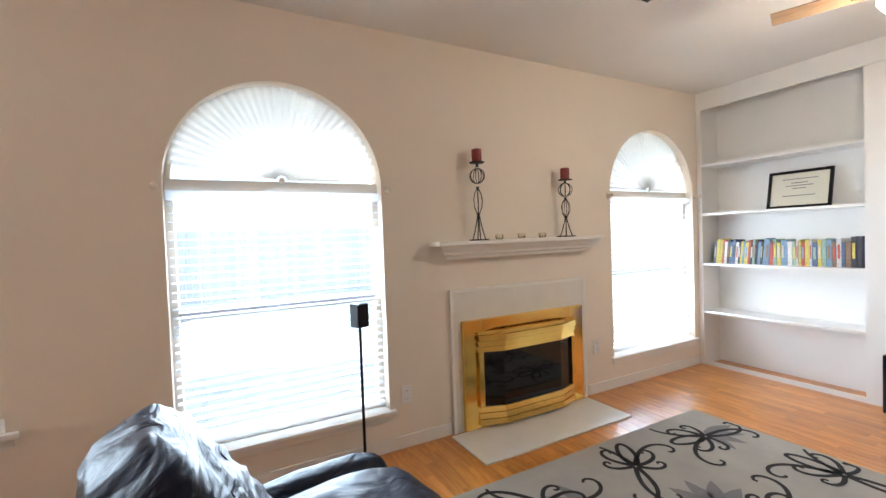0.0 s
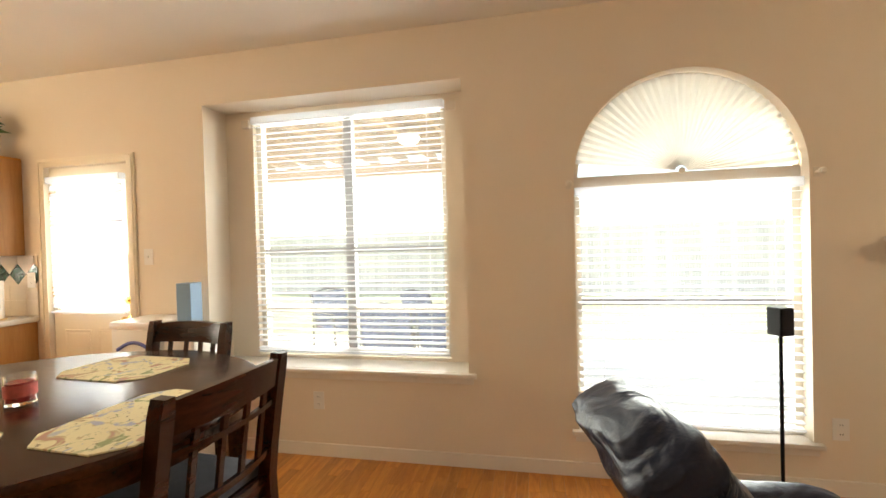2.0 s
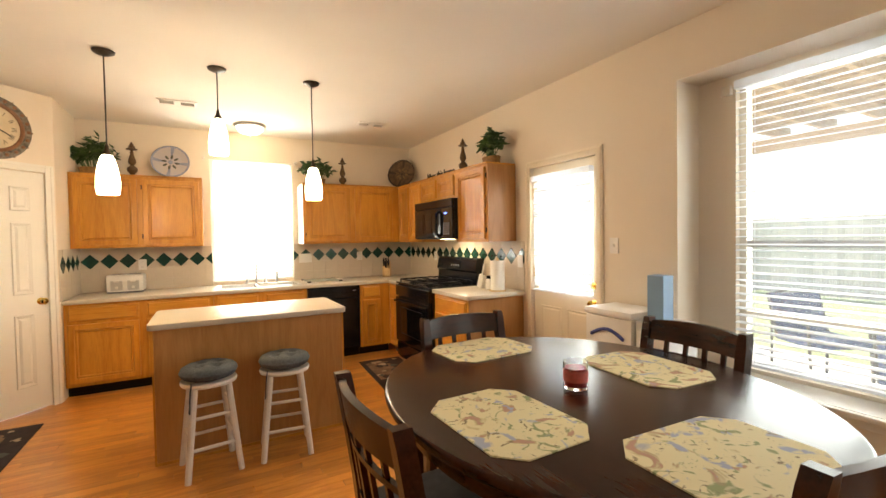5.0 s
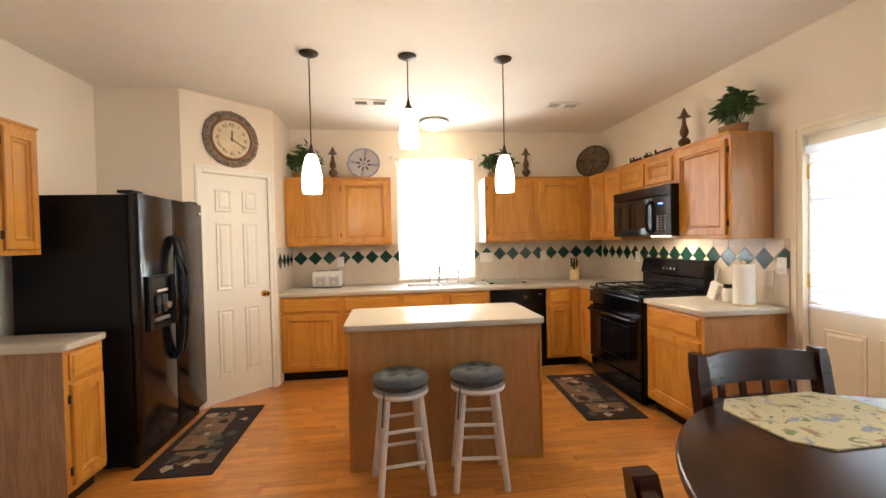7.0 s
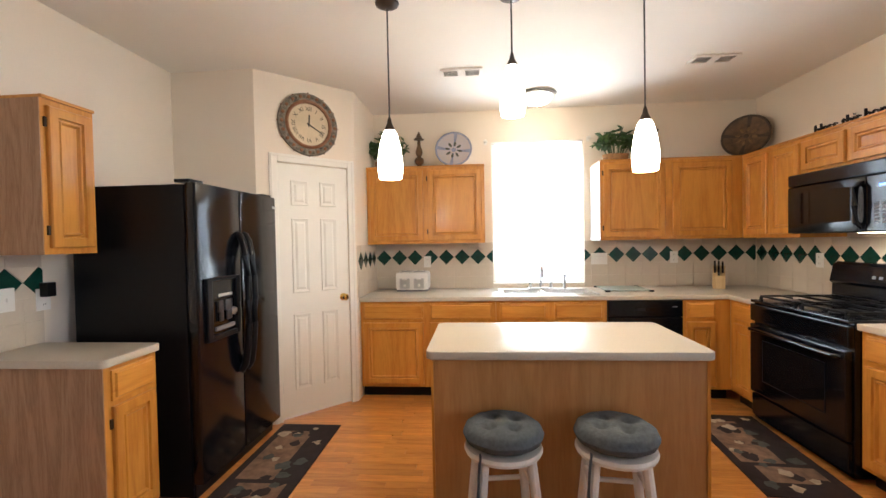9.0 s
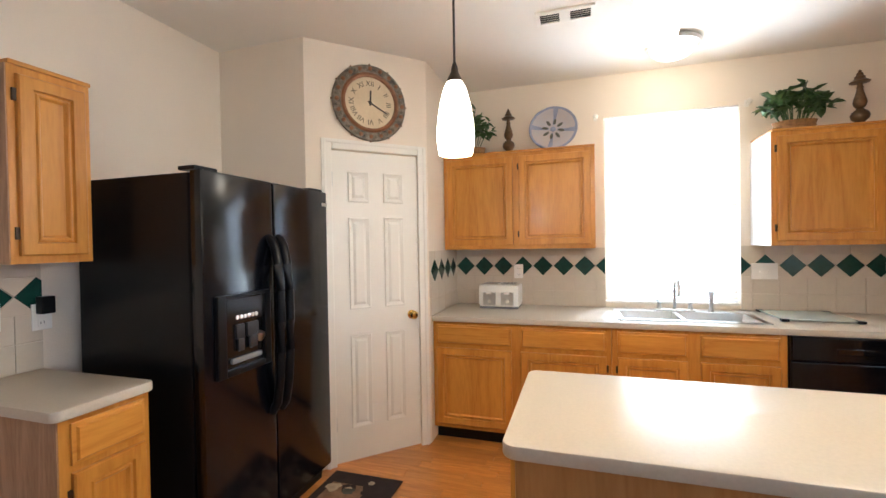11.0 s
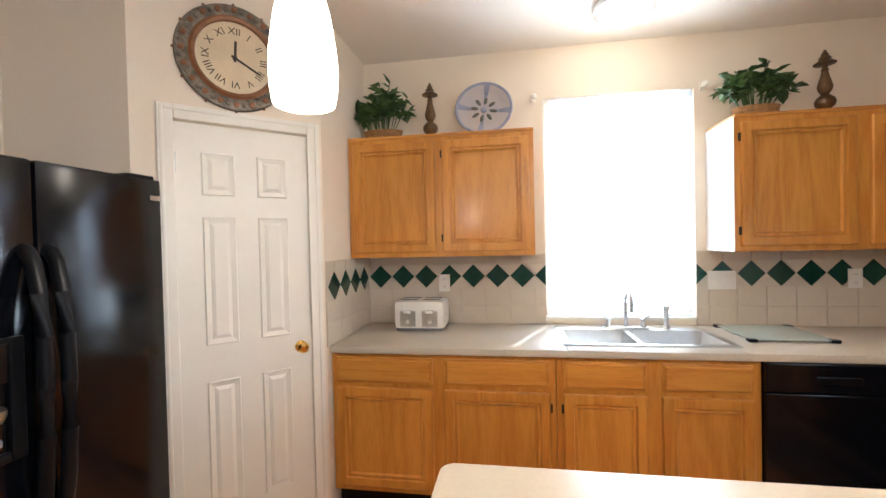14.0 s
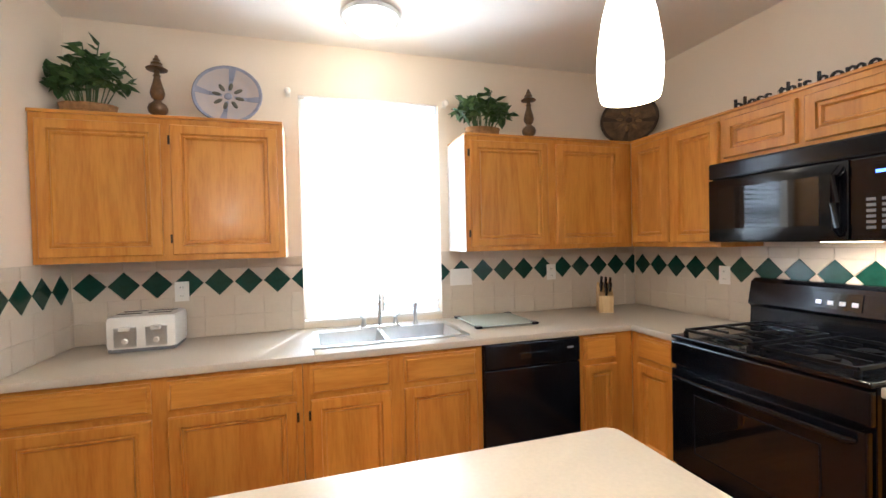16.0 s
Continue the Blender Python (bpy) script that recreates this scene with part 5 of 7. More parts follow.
def candlestick(x, h, top):
    c = thing("candlestick", f"{top} wrought-iron candlestick with a dark red pillar candle", "candlestick", (x, WN - 0.09, 1.3473), group="mantel candlesticks")
    k = h / 0.56
    bm = bmesh.new()
    box(bm, -0.05, 0.05, -0.05, 0.05, 0, 0.008)
    part("base", bm, M_IRON, c)
    for a in (45, 135, 225, 315):
        ca, sa = math.cos(radians(a)), math.sin(radians(a))
        part("foot", tube(bmesh.new(), [(0.045 * ca, 0.045 * sa, 0.008), (0.03 * ca, 0.03 * sa, 0.05 * k), (0.012 * ca, 0.012 * sa, 0.12 * k), (0.006 * ca, 0.006 * sa, 0.15 * k)], 0.004, 6), M_IRON, c, smooth=True)
    for z in (0.15, 0.31, 0.45):
        part("collar", lathe(bmesh.new(), [(0, -0.012), (0.014, -0.012), (0.008, 0), (0.014, 0.012), (0, 0.012)], 12, at=(0, 0, z * k)), M_IRON, c, smooth=True)
    for a in (0, 60, 120, 180, 240, 300):
        ca, sa = math.cos(radians(a)), math.sin(radians(a))
        part("cage_bar", tube(bmesh.new(), [(0.008 * ca, 0.008 * sa, 0.16 * k), (0.03 * ca, 0.03 * sa, 0.2 * k), (0.034 * ca, 0.034 * sa, 0.24 * k), (0.026 * ca, 0.026 * sa, 0.28 * k), (0.008 * ca, 0.008 * sa, 0.305 * k)], 0.0028, 6), M_IRON, c, smooth=True)
    for a in (0, 45, 90, 135):
        ring = [(0.052 * math.cos(t) * math.cos(radians(a)), 0.052 * math.cos(t) * math.sin(radians(a)), 0.385 * k + 0.052 * math.sin(t)) for t in [2 * math.pi * i / 20 for i in range(21)]]
        part("ring", tube(bmesh.new(), ring, 0.0032, 6), M_IRON, c, smooth=True)
    part("plate", lathe(bmesh.new(), [(0, 0.455 * k), (0.05, 0.462 * k), (0.055, 0.468 * k), (0, 0.468 * k)], 20), M_IRON, c, smooth=True)
    part("candle", lathe(bmesh.new(), [(0, 0.469 * k), (0.035, 0.469 * k), (0.035, 0.469 * k + 0.085), (0.03, 0.469 * k + 0.088), (0, 0.469 * k + 0.083)], 20), M_REDWAX, c, "dark red pillar candle", smooth=True)


candlestick(0.425, 0.65, "tall")
candlestick(1.24, 0.535, "shorter")
M_VOTIVE = glass("votive_glass", (0.95, 0.9, 0.8), 0.1)
for x in (0.60, 0.80, 1.00):
    v = thing("votive_holder", "small clear glass votive holder on the mantel", "candle holder", (x, WN - 0.085, 1.3473), group="votive holders")
    part("glass", lathe(bmesh.new(), [(0, 0), (0.022, 0), (0.03, 0.02), (0.026, 0.04), (0.023, 0.04), (0.026, 0.02), (0.018, 0.006), (0, 0.006)], 16), M_VOTIVE, v, smooth=True)

# ---- built-in bookcase ----
BX = 3.11
bc = thing("bookcase", "white painted built-in bookcase with open shelves", "bookcase", (BX, 0, 0))
part("back_panel", boxed(0.28, 0.295, -0.42, 2.895, 0, CEIL - 0.002), M_WHITE, bc)
for y0, y1 in ((2.855, 2.897), (1.52, 1.64), (-0.42, -0.30)):
    part("upright", boxed(0, 0.28, y0, y1, 0, CEIL - 0.002), M_WHITE, bc)
part("header", boxed(-0.012, 0.0, -0.42, 2.897, CEIL - 0.175, CEIL - 0.002, bevel=0.004), M_WHITE, bc)
SH = (0.545, 1.02, 1.52, 2.0)
for z in SH:
    part("shelf", boxed(0.004, 0.28, 1.64, 2.855, z - 0.022, z), M_WHITE, bc)
for z in (1.36, 1.78, 2.16):
    part("shelf", boxed(0.004, 0.28, -0.30, 1.52, z - 0.03, z), M_WHITE, bc)
part("plinth", boxed(0.002, 0.02, 1.64, 2.855, 0, 0.04), M_WHITE, bc)
BOOKS = ((0.55, 0.50, 0.40), (0.10, 0.14, 0.24), (0.60, 0.58, 0.55), (0.05, 0.05, 0.06), (0.62, 0.50, 0.10), (0.45, 0.09, 0.06), (0.20, 0.30, 0.42), (0.30, 0.42, 0.33), (0.70, 0.66, 0.6), (0.25, 0.16, 0.10))
book_mats = [material("book_cover", c, 0.45, vary=0.35, scale=45, fine=160) for c in BOOKS]
M_PAGES = material("book_pages", (0.72, 0.67, 0.56), 0.8, vary=0.05)
rng = random.Random(4)
y = 2.80
while y > 1.69:
    th, h, d = rng.uniform(0.014, 0.034), rng.uniform(0.20, 0.245), rng.uniform(0.15, 0.18)
    lean_ = 6.0 if y > 2.3 else 0.0
    b = thing("book", "upright paperback book with a worn coloured spine on the shelf", "book", (BX + 0.085, y, 1.0203), group="books on the shelf")
    b.matrix_basis = pose(BX + 0.085, y, 1.0203, lean_ * rng.uniform(0.6, 1), 0, 0)
    mt = rng.choice(book_mats)
    bm = boxed(0, d, -th, -th + 0.0015, 0, h)
    box(bm, 0, d, -0.0015, 0, 0, h)
    box(bm, 0, 0.0015, -th + 0.0016, -0.0016, 0, h)
    part("cover", bm, mt, b)
    part("pages", boxed(0.0016, d - 0.004, -th + 0.0016, -0.0016, 0.002, h - 0.004), M_PAGES, b)
    if rng.random() < 0.7:
        part("spine_title", boxed(-0.0012, -0.0002, -th * 0.75, -th * 0.25, h * 0.3, h * 0.8), rng.choice(book_mats), b)
    y -= th + rng.uniform(0.001, 0.004)
cert = thing("framed_certificate", "certificate in a black frame leaning on the shelf", "picture frame", (BX + 0.20, 2.00, 1.5103))
cert.matrix_basis = pose(BX + 0.16, 2.13, 1.5203, 0, 12, 0)
bm = bmesh.new()
for a in ((-0.235, 0.235, 0, 0.025), (-0.235, 0.235, 0.315, 0.34), (-0.235, -0.21, 0.025, 0.315), (0.21, 0.235, 0.025, 0.315)):
    box(bm, 0, 0.016, a[0], a[1], a[2], a[3])
part("frame", bm, M_BLACK, cert)
pp = part("paper", boxed(0.008, 0.012, -0.21, 0.21, 0.025, 0.315), material("parchment", (0.66, 0.62, 0.50), 0.6, vary=0.06), cert)
for z, hw in ((0.26, 0.13), (0.225, 0.06), (0.2, 0.10), (0.175, 0.05), (0.11, 0.12)):
    part("text_line", boxed(0.0068, 0.0078, -hw, hw, z, z + 0.007), M_STEELD, pp, "unreadable line of print")
sp = thing("tower_speaker", "black tower subwoofer with a blue light beside the bookcase", "speaker", (3.0, 1.42, 0))
part("cabinet", boxed(-0.03, 0.26, -0.16, 0.09, 0.0, 0.42, bevel=0.01), M_BLACK, sp)
part("light_strip", boxed(-0.034, -0.031, -0.12, 0.06, 0.33, 0.345), glow("blue_led", (0.02, 0.05, 1.0), 4.0), sp, "glowing blue strip")
bx = thing("black_box", "small black electronic box on the bookcase shelf", "box", (BX + 0.05, 1.40, 1.3603))
part("body", boxed(0, 0.18, -0.12, 0.1, 0, 0.17, bevel=0.008), M_BLACKM, bx)
# ---- recliner ----
M_LEATHER = material("black_leather", (0.006, 0.011, 0.030), 0.42, vary=0.3, scale=9, bump=0.2, fine=120, spec=0.3)
# soft folds across the cushions, over the grain
_n, _l = M_LEATHER.node_tree.nodes, M_LEATHER.node_tree.links
_co, _mp, _fold, _bp = _n.new("ShaderNodeTexCoord"), _n.new("ShaderNodeMapping"), _n.new("ShaderNodeTexNoise"), _n.new("ShaderNodeBump")
_mp.inputs["Scale"].default_value = (3.0, 3.5, 15.0)
_fold.inputs["Scale"].default_value, _fold.inputs["Detail"].default_value, _fold.inputs["Distortion"].default_value = 1.6, 2.5, 0.6
_bp.inputs["Strength"].default_value, _bp.inputs["Distance"].default_value = 0.65, 0.05
_l.new(_co.outputs["Object"], _mp.inputs["Vector"])
_l.new(_mp.outputs["Vector"], _fold.inputs["Vector"])
_l.new(_fold.outputs["Fac"], _bp.inputs["Height"])
_grain = next(n for n in _n if n.type == "BUMP" and n != _bp)
_l.new(_bp.outputs["Normal"], _grain.inputs["Normal"])


def pillow(bm, sx, sy, sz, m, k=4.0, wrinkle=0.006, seed=0, nu=28, nv=18, ruffle=(5, 16, 16)):
    """A stuffed leather cushion: a rounded block with creases."""
    rows = []
    for j in range(nv + 1):
        ph = -math.pi / 2 + math.pi * j / nv
        row = []
        for i in range(nu):
            th = 2 * math.pi * i / nu
            c = [math.cos(ph) * math.cos(th), math.cos(ph) * math.sin(th), math.sin(ph)]
            d = sum(abs(v) ** k for v in c) ** (-1 / k)
            p = Vector((c[0] * d * sx, c[1] * d * sy, c[2] * d * sz))
            q = noise.noise(Vector((p.x * ruffle[0] + seed, p.y * ruffle[1], p.z * ruffle[2])))
            p *= 1 + wrinkle * 6 * q
            if ruffle[2] > 20:
                p.x += 0.022 * noise.noise(Vector((seed, p.y * 3.5, p.z * 17 + abs(p.y) * 9)))
            row.append(bm.verts.new(m @ p))
        rows.append(row)
    for a, b in zip(rows, rows[1:]):
        for i in range(nu):
            bm.faces.new((a[i], a[(i + 1) % nu], b[(i + 1) % nu], b[i]))
    bmesh.ops.remove_doubles(bm, verts=bm.verts, dist=0.0006)
    return bm


rec = thing("recliner", "black leather recliner armchair with channelled padded back", "armchair", (-0.95, 1.68, 0), 8)
part("base", boxed(-0.36, 0.36, -0.36, 0.36, 0.03, 0.30, bevel=0.03), M_LEATHER, rec, smooth=True)
part("seat", pillow(bmesh.new(), 0.38, 0.28, 0.10, Matrix.Translation((0.05, 0, 0.38)), seed=1), M_LEATHER, rec, smooth=True)
LEAN = pose(-0.16, 0, 0.37, 0, -35, 0)
part("back_shell", boxed(-0.10, -0.03, -0.33, 0.33, -0.02, 0.575, bevel=0.03), M_LEATHER, rec, smooth=True, m=LEAN)
for i, (y, hw, fwd) in enumerate(((0.0, 0.335, 0.012),)):
    part("back_cushion", pillow(bmesh.new(), 0.125, hw, 0.325, Matrix.Translation((fwd, y, 0.30)), 4.6, 0.013, seed=i * 3.7, nu=64, nv=64, ruffle=(3, 3.5, 24)), M_LEATHER, rec, "ruffled leather back cushion", smooth=True, m=LEAN)
for s in (-1, 1):
    part("wing", pillow(bmesh.new(), 0.07, 0.035, 0.25, Matrix.Translation((-0.05, s * 0.345, 0.25)), 3.0, 0.01, seed=s), M_LEATHER, rec, smooth=True, m=LEAN)
    part("armrest", pillow(bmesh.new(), 0.34, 0.085, 0.11, Matrix.Translation((0.10, s * 0.39, 0.34)), 3.0, 0.008, seed=5 + s, ruffle=(14, 5, 5)), M_LEATHER, rec, smooth=True)
    part("arm_panel", boxed(-0.30, 0.38, s * 0.39 - 0.06, s * 0.39 + 0.06, 0.03, 0.30, bevel=0.02), M_LEATHER, rec, smooth=True)
    part("seam", tube(bmesh.new(), [(0.105, s * 0.168, -0.01 + 0.05), (0.128, s * 0.168, 0.2), (0.128, s * 0.168, 0.42), (0.10, s * 0.168, 0.56), (0.03, s * 0.168, 0.612)], 0.004, 6), M_LEATHER, rec, m=LEAN)

st = thing("speaker_stand", "black satellite speaker on a thin pole stand with round base", "speaker", (-0.475, 2.74, 0))
part("base", lathe(bmesh.new(), [(0, 0), (0.13, 0), (0.13, 0.012), (0.10, 0.022), (0, 0.024)], 28), M_BLACKM, st, smooth=True)
part("pole", tube(bmesh.new(), [(0, 0, 0.02), (0, 0, 0.90)], 0.009, 10), M_BLACKM, st, smooth=True)
part("speaker", boxed(-0.04, 0.04, -0.04, 0.04, 0.87, 1.01, bevel=0.008), M_BLACKM, st, m=pose(0, 0, 0, 0, 0, 22))

# ---- rug with scrolls ----
RX0, RX1, RY0, RY1 = -0.75, 1.93, 0.35, 2.25
M_RUG = material("beige_rug_pile", (0.36, 0.33, 0.28), 0.95, vary=0.12, scale=4, bump=0.6, fine=260)
M_RUGB = material("black_rug_yarn", (0.016, 0.014, 0.013), 0.95, vary=0.3, scale=60, bump=0.5, fine=260)
M_RUGG = material("grey_rug_yarn", (0.19, 0.175, 0.165), 0.95, vary=0.15, scale=30, bump=0.5, fine=260)
rug = thing("area_rug", "beige area rug with black scrolls and grey leaves", "rug", (0, 0, 0))
part("rug_base", boxed(RX0, RX1, RY0, RY1, 0.001, 0.011, bevel=0.004), M_RUG, rug)


def ribbon(pts, w0, w1, z=0.0125):
    bm = bmesh.new()
    prev = None
    n = len(pts)
    for i, p in enumerate(pts):
        p = Vector(p)
        d = (Vector(pts[min(i + 1, n - 1)]) - Vector(pts[max(i - 1, 0)])).normalized()
        s = Vector((-d.y, d.x))
        w = (w0 + (w1 - w0) * i / (n - 1)) / 2
        a, b = p + s * w, p - s * w
        ring = [bm.verts.new((a.x, a.y, z)), bm.verts.new((b.x, b.y, z))]
        if prev:
            bm.faces.new((prev[0], ring[0], ring[1], prev[1]))
        prev = ring
    e = bmesh.ops.extrude_face_region(bm, geom=bm.faces[:])
    bmesh.ops.translate(bm, verts=[v for v in e["geom"] if isinstance(v, bmesh.types.BMVert)], vec=(0, 0, -0.002))
    return bm


def curl(x, y, a, length, bend, w=0.03):
    """A stem that winds into a curl."""
    pts, p, n = [], Vector((x, y)), 44
    for i in range(n):
        t = i / n
        a += bend * (0.02 + 0.30 * t ** 2.0)
        p = p + Vector((math.cos(a), math.sin(a))) * length / n * (1.25 - 0.8 * t)
        pts.append(p.copy())
    ok = [q for q in pts if RX0 + 0.03 < q.x < RX1 - 0.03 and RY0 + 0.03 < q.y < RY1 - 0.03]
    if len(ok) > 6:
        part("scroll", ribbon(ok, w, w * 0.55), M_RUGB, rug, "black scroll motif")


def spray(x, y, a, size):
    """Two long stems that cross, with curls springing off both sides and one open loop."""
    for side in (-1, 1):
        curl(x, y, a + side * 0.35, size, side * 0.95, 0.028)
        curl(x, y, a + math.pi + side * 0.30, size * 0.9, -side * 0.85, 0.028)
        curl(x, y, a + side * 1.25, size * 0.62, -side * 1.1, 0.028)
        curl(x, y, a + math.pi + side * 1.1, size * 0.5, side * 1.15, 0.026)
    c, d = Vector((x, y)) + Vector((math.cos(a), math.sin(a))) * size * 0.22, a
    loop = [c + Vector((math.cos(d), math.sin(d))) * math.cos(k * 0.28) * size * 0.2 + Vector((-math.sin(d), math.cos(d))) * math.sin(k * 0.28) * size * 0.075 for k in range(24)]
    part("scroll", ribbon(loop, 0.024, 0.024), M_RUGB, rug, "black scroll loop")


rng = random.Random(11)
for i in range(4):
    for j in range(3):
        spray(RX0 + 0.34 + i * 0.68 + (0.12 if j % 2 else -0.06), RY0 + 0.32 + j * 0.64, 0.9 + 1.9 * i + 1.3 * j, 0.62)
for k in range(16):
    cx, cy, a = rng.uniform(RX0 + 0.3, RX1 - 0.3), rng.uniform(RY0 + 0.3, RY1 - 0.25), rng.uniform(0, 6.28)
    for j in range(4):
        b = a + (j - 1.5) * 0.55
        pts = [(cx + math.cos(b) * 0.05 * i, cy + math.sin(b) * 0.05 * i) for i in range(6)]
        bm = bmesh.new()
        lft, rgt = [], []
        for i, (px, py) in enumerate(pts):
            w = 0.04 * math.sin(math.pi * i / 5)
            lft.append((px - math.sin(b) * w, py + math.cos(b) * w))
            rgt.append((px + math.sin(b) * w, py - math.cos(b) * w))
        f = bm.faces.new([bm.verts.new((px, py, 0.0118)) for px, py in lft + rgt[-2:0:-1]])
        part("leaf_motif", bm, M_RUGG, rug, "grey leaf motif")

# ---- ceiling fan ----
M_BLADE = wood("fan_blade_wood", (0.42, 0.27, 0.14), (0.28, 0.16, 0.08), 0.4, 0, 6.0)
fan = thing("ceiling_fan", "ceiling fan with wooden blades and a lit glass bowl", "ceiling fan", (1.66, 1.0, 0.0))
part("canopy", lathe(bmesh.new(), [(0, CEIL - 0.001), (0.07, CEIL - 0.001), (0.06, CEIL - 0.05), (0.015, CEIL - 0.06), (0.015, CEIL - 0.14), (0, CEIL - 0.14)], 20), M_BRASS, fan, smooth=True)
part("motor", lathe(bmesh.new(), [(0, 2.57), (0.09, 2.56), (0.11, 2.52), (0.11, 2.47), (0.08, 2.44), (0.05, 2.43), (0, 2.43)], 24), M_BRASS, fan, smooth=True)
part("bowl", lathe(bmesh.new(), [(0.13, 2.43), (0.135, 2.41), (0.11, 2.37), (0.06, 2.345), (0, 2.34)], 24), glow("fan_bowl", (1.0, 0.93, 0.80), 6.0), fan, "lit frosted glass bowl", smooth=True)
for k in range(4):
    a = 110 + 90 * k
    m = pose(0, 0, 2.475, 10, 0, a)
    b = part("blade", boxed(0.17, 0.53, -0.055, 0.06, -0.004, 0.004, bevel=0.003), M_BLADE, fan, "wooden fan blade", m=m)
    part("blade_arm", boxed(0.09, 0.22, -0.02, 0.02, -0.009, -0.0045), M_BRASS, fan, m=m)
lamp("fan_bulb", "POINT", 9, (1.0, 0.86, 0.66), pose(1.66, 1.0, 2.27), radius=0.1)


# ---- writing ----
def lettering(name, text, size, depth, mat, parent=None, m=None, label="", align="CENTER"):
    cu = bpy.data.curves.new(name, "FONT")
    cu.body, cu.size, cu.extrude, cu.align_x = text, size, depth, align
    tmp = new("tmp_text", cu)
    bpy.context.view_layer.update()
    me = bpy.data.meshes.new_from_object(tmp.evaluated_get(bpy.context.evaluated_depsgraph_get()))
    bpy.data.objects.remove(tmp)
    bpy.data.curves.remove(cu)
    me.materials.clear()
    me.materials.append(mat)
    ob = new(name, me)
    ob.parent = parent
    ob.matrix_basis = m or Matrix()
    if label:
        tagged(ob, label)
    return ob


# wall clock over the pantry door; local -y faces the room
CM = DM @ pose(0.416, 0.0, 2.355, 0, 0, 180) @ Matrix.Diagonal((0.94, 1, 0.94, 1))
clock = tagged(new("wall_clock"), "round wall clock with ornate bronze rim and cream dial", "clock")
clock.matrix_basis = CM
FLAT = pose(0, 0, 0, 90, 0, 0)
M_RIM = material("antique_silver_rim", (0.20, 0.17, 0.13), 0.45, 0.4, vary=0.7, scale=28, fine=80, bump=0.6)
M_COPPER = material("copper_rim", (0.24, 0.11, 0.05), 0.4, 0.3, vary=0.3, scale=20)
M_DIAL = material("cream_dial", (0.66, 0.54, 0.36), 0.6, vary=0.14, scale=6)
M_INK = material("dial_ink", (0.04, 0.03, 0.025), 0.6)
part("outer_rim", lathe(bmesh.new(), [(0.19, 0.001), (0.262, 0.001), (0.268, 0.012), (0.262, 0.024), (0.24, 0.03), (0.21, 0.024), (0.19, 0.02)], 64, m=FLAT), M_RIM, clock, "ornate dark openwork rim", smooth=True)
part("inner_rim", lathe(bmesh.new(), [(0.178, 0.02), (0.182, 0.034), (0.195, 0.038), (0.208, 0.03), (0.208, 0.02)], 64, m=FLAT), M_COPPER, clock, "copper inner rim", smooth=True)
dial = part("dial", lathe(bmesh.new(), [(0, 0.018), (0.185, 0.018), (0.185, 0.012), (0, 0.012)], 48, m=FLAT), M_DIAL, clock, "cream dial")
for i in range(40):
    a = 2 * math.pi * i / 40
    bm = lathe(bmesh.new(), [(0.016, 0), (0.014, 0.007), (0.006, 0.01), (0, 0.008)], 8, m=Matrix.Translation((0.237 * math.sin(a), -0.026, 0.237 * math.cos(a))) @ FLAT)
    part("ornament", bm, M_RIM if i % 2 else M_COPPER, clock)
for i in range(12):
    a = 2 * math.pi * i / 12
    part("rim_bead", lathe(bmesh.new(), [(0.007, 0), (0.005, 0.007), (0, 0.009)], 8, m=Matrix.Translation((0.27 * math.sin(a), -0.012, 0.27 * math.cos(a))) @ FLAT), M_COPPER, clock)
for i, tx in enumerate(("XII", "I", "II", "III", "IIII", "V", "VI", "VII", "VIII", "IX", "X", "XI")):
    a = 30 * i
    lettering("numeral", tx, 0.05, 0.0004, M_INK, dial, pose(0, 0, 0, 0, a, 0) @ pose(0, -0.0187, 0.118, 90, 0, 0))
for a, ln, w in ((3, 0.085, 0.006), (118, 0.135, 0.005)):
    part("pointer", boxed(-w, w, -0.0225, -0.0205, -0.02, ln), M_INK, dial, "black clock pointer", m=pose(0, 0, 0, 0, a, 0))
part("boss", lathe(bmesh.new(), [(0.011, 0.018), (0.011, 0.025), (0, 0.027)], 14, m=FLAT), M_INK, dial)

CABTOP = UZ1 + 0.0163
sign = thing("word_sign", "black cut-out words standing on the wall cabinet", "sign", (-6.56, 2.66, CABTOP + 0.001))
for word, x in (("bless", -0.215), ("this", -0.005), ("home", 0.21)):
    lettering("word", word, 0.105, 0.007, M_BLACKM, sign, pose(x, 0, 0, 90, 0, 0))

# ---- things on the cabinets ----
M_WICKER = material("wicker", (0.30, 0.16, 0.06), 0.8, vary=0.4, scale=40, bump=0.8, fine=90)
M_LEAF = material("plant_leaf", (0.045, 0.10, 0.03), 0.4, vary=0.4, scale=14)
M_LEAF2 = material("pale_plant_leaf", (0.09, 0.16, 0.05), 0.45, vary=0.4, scale=14)


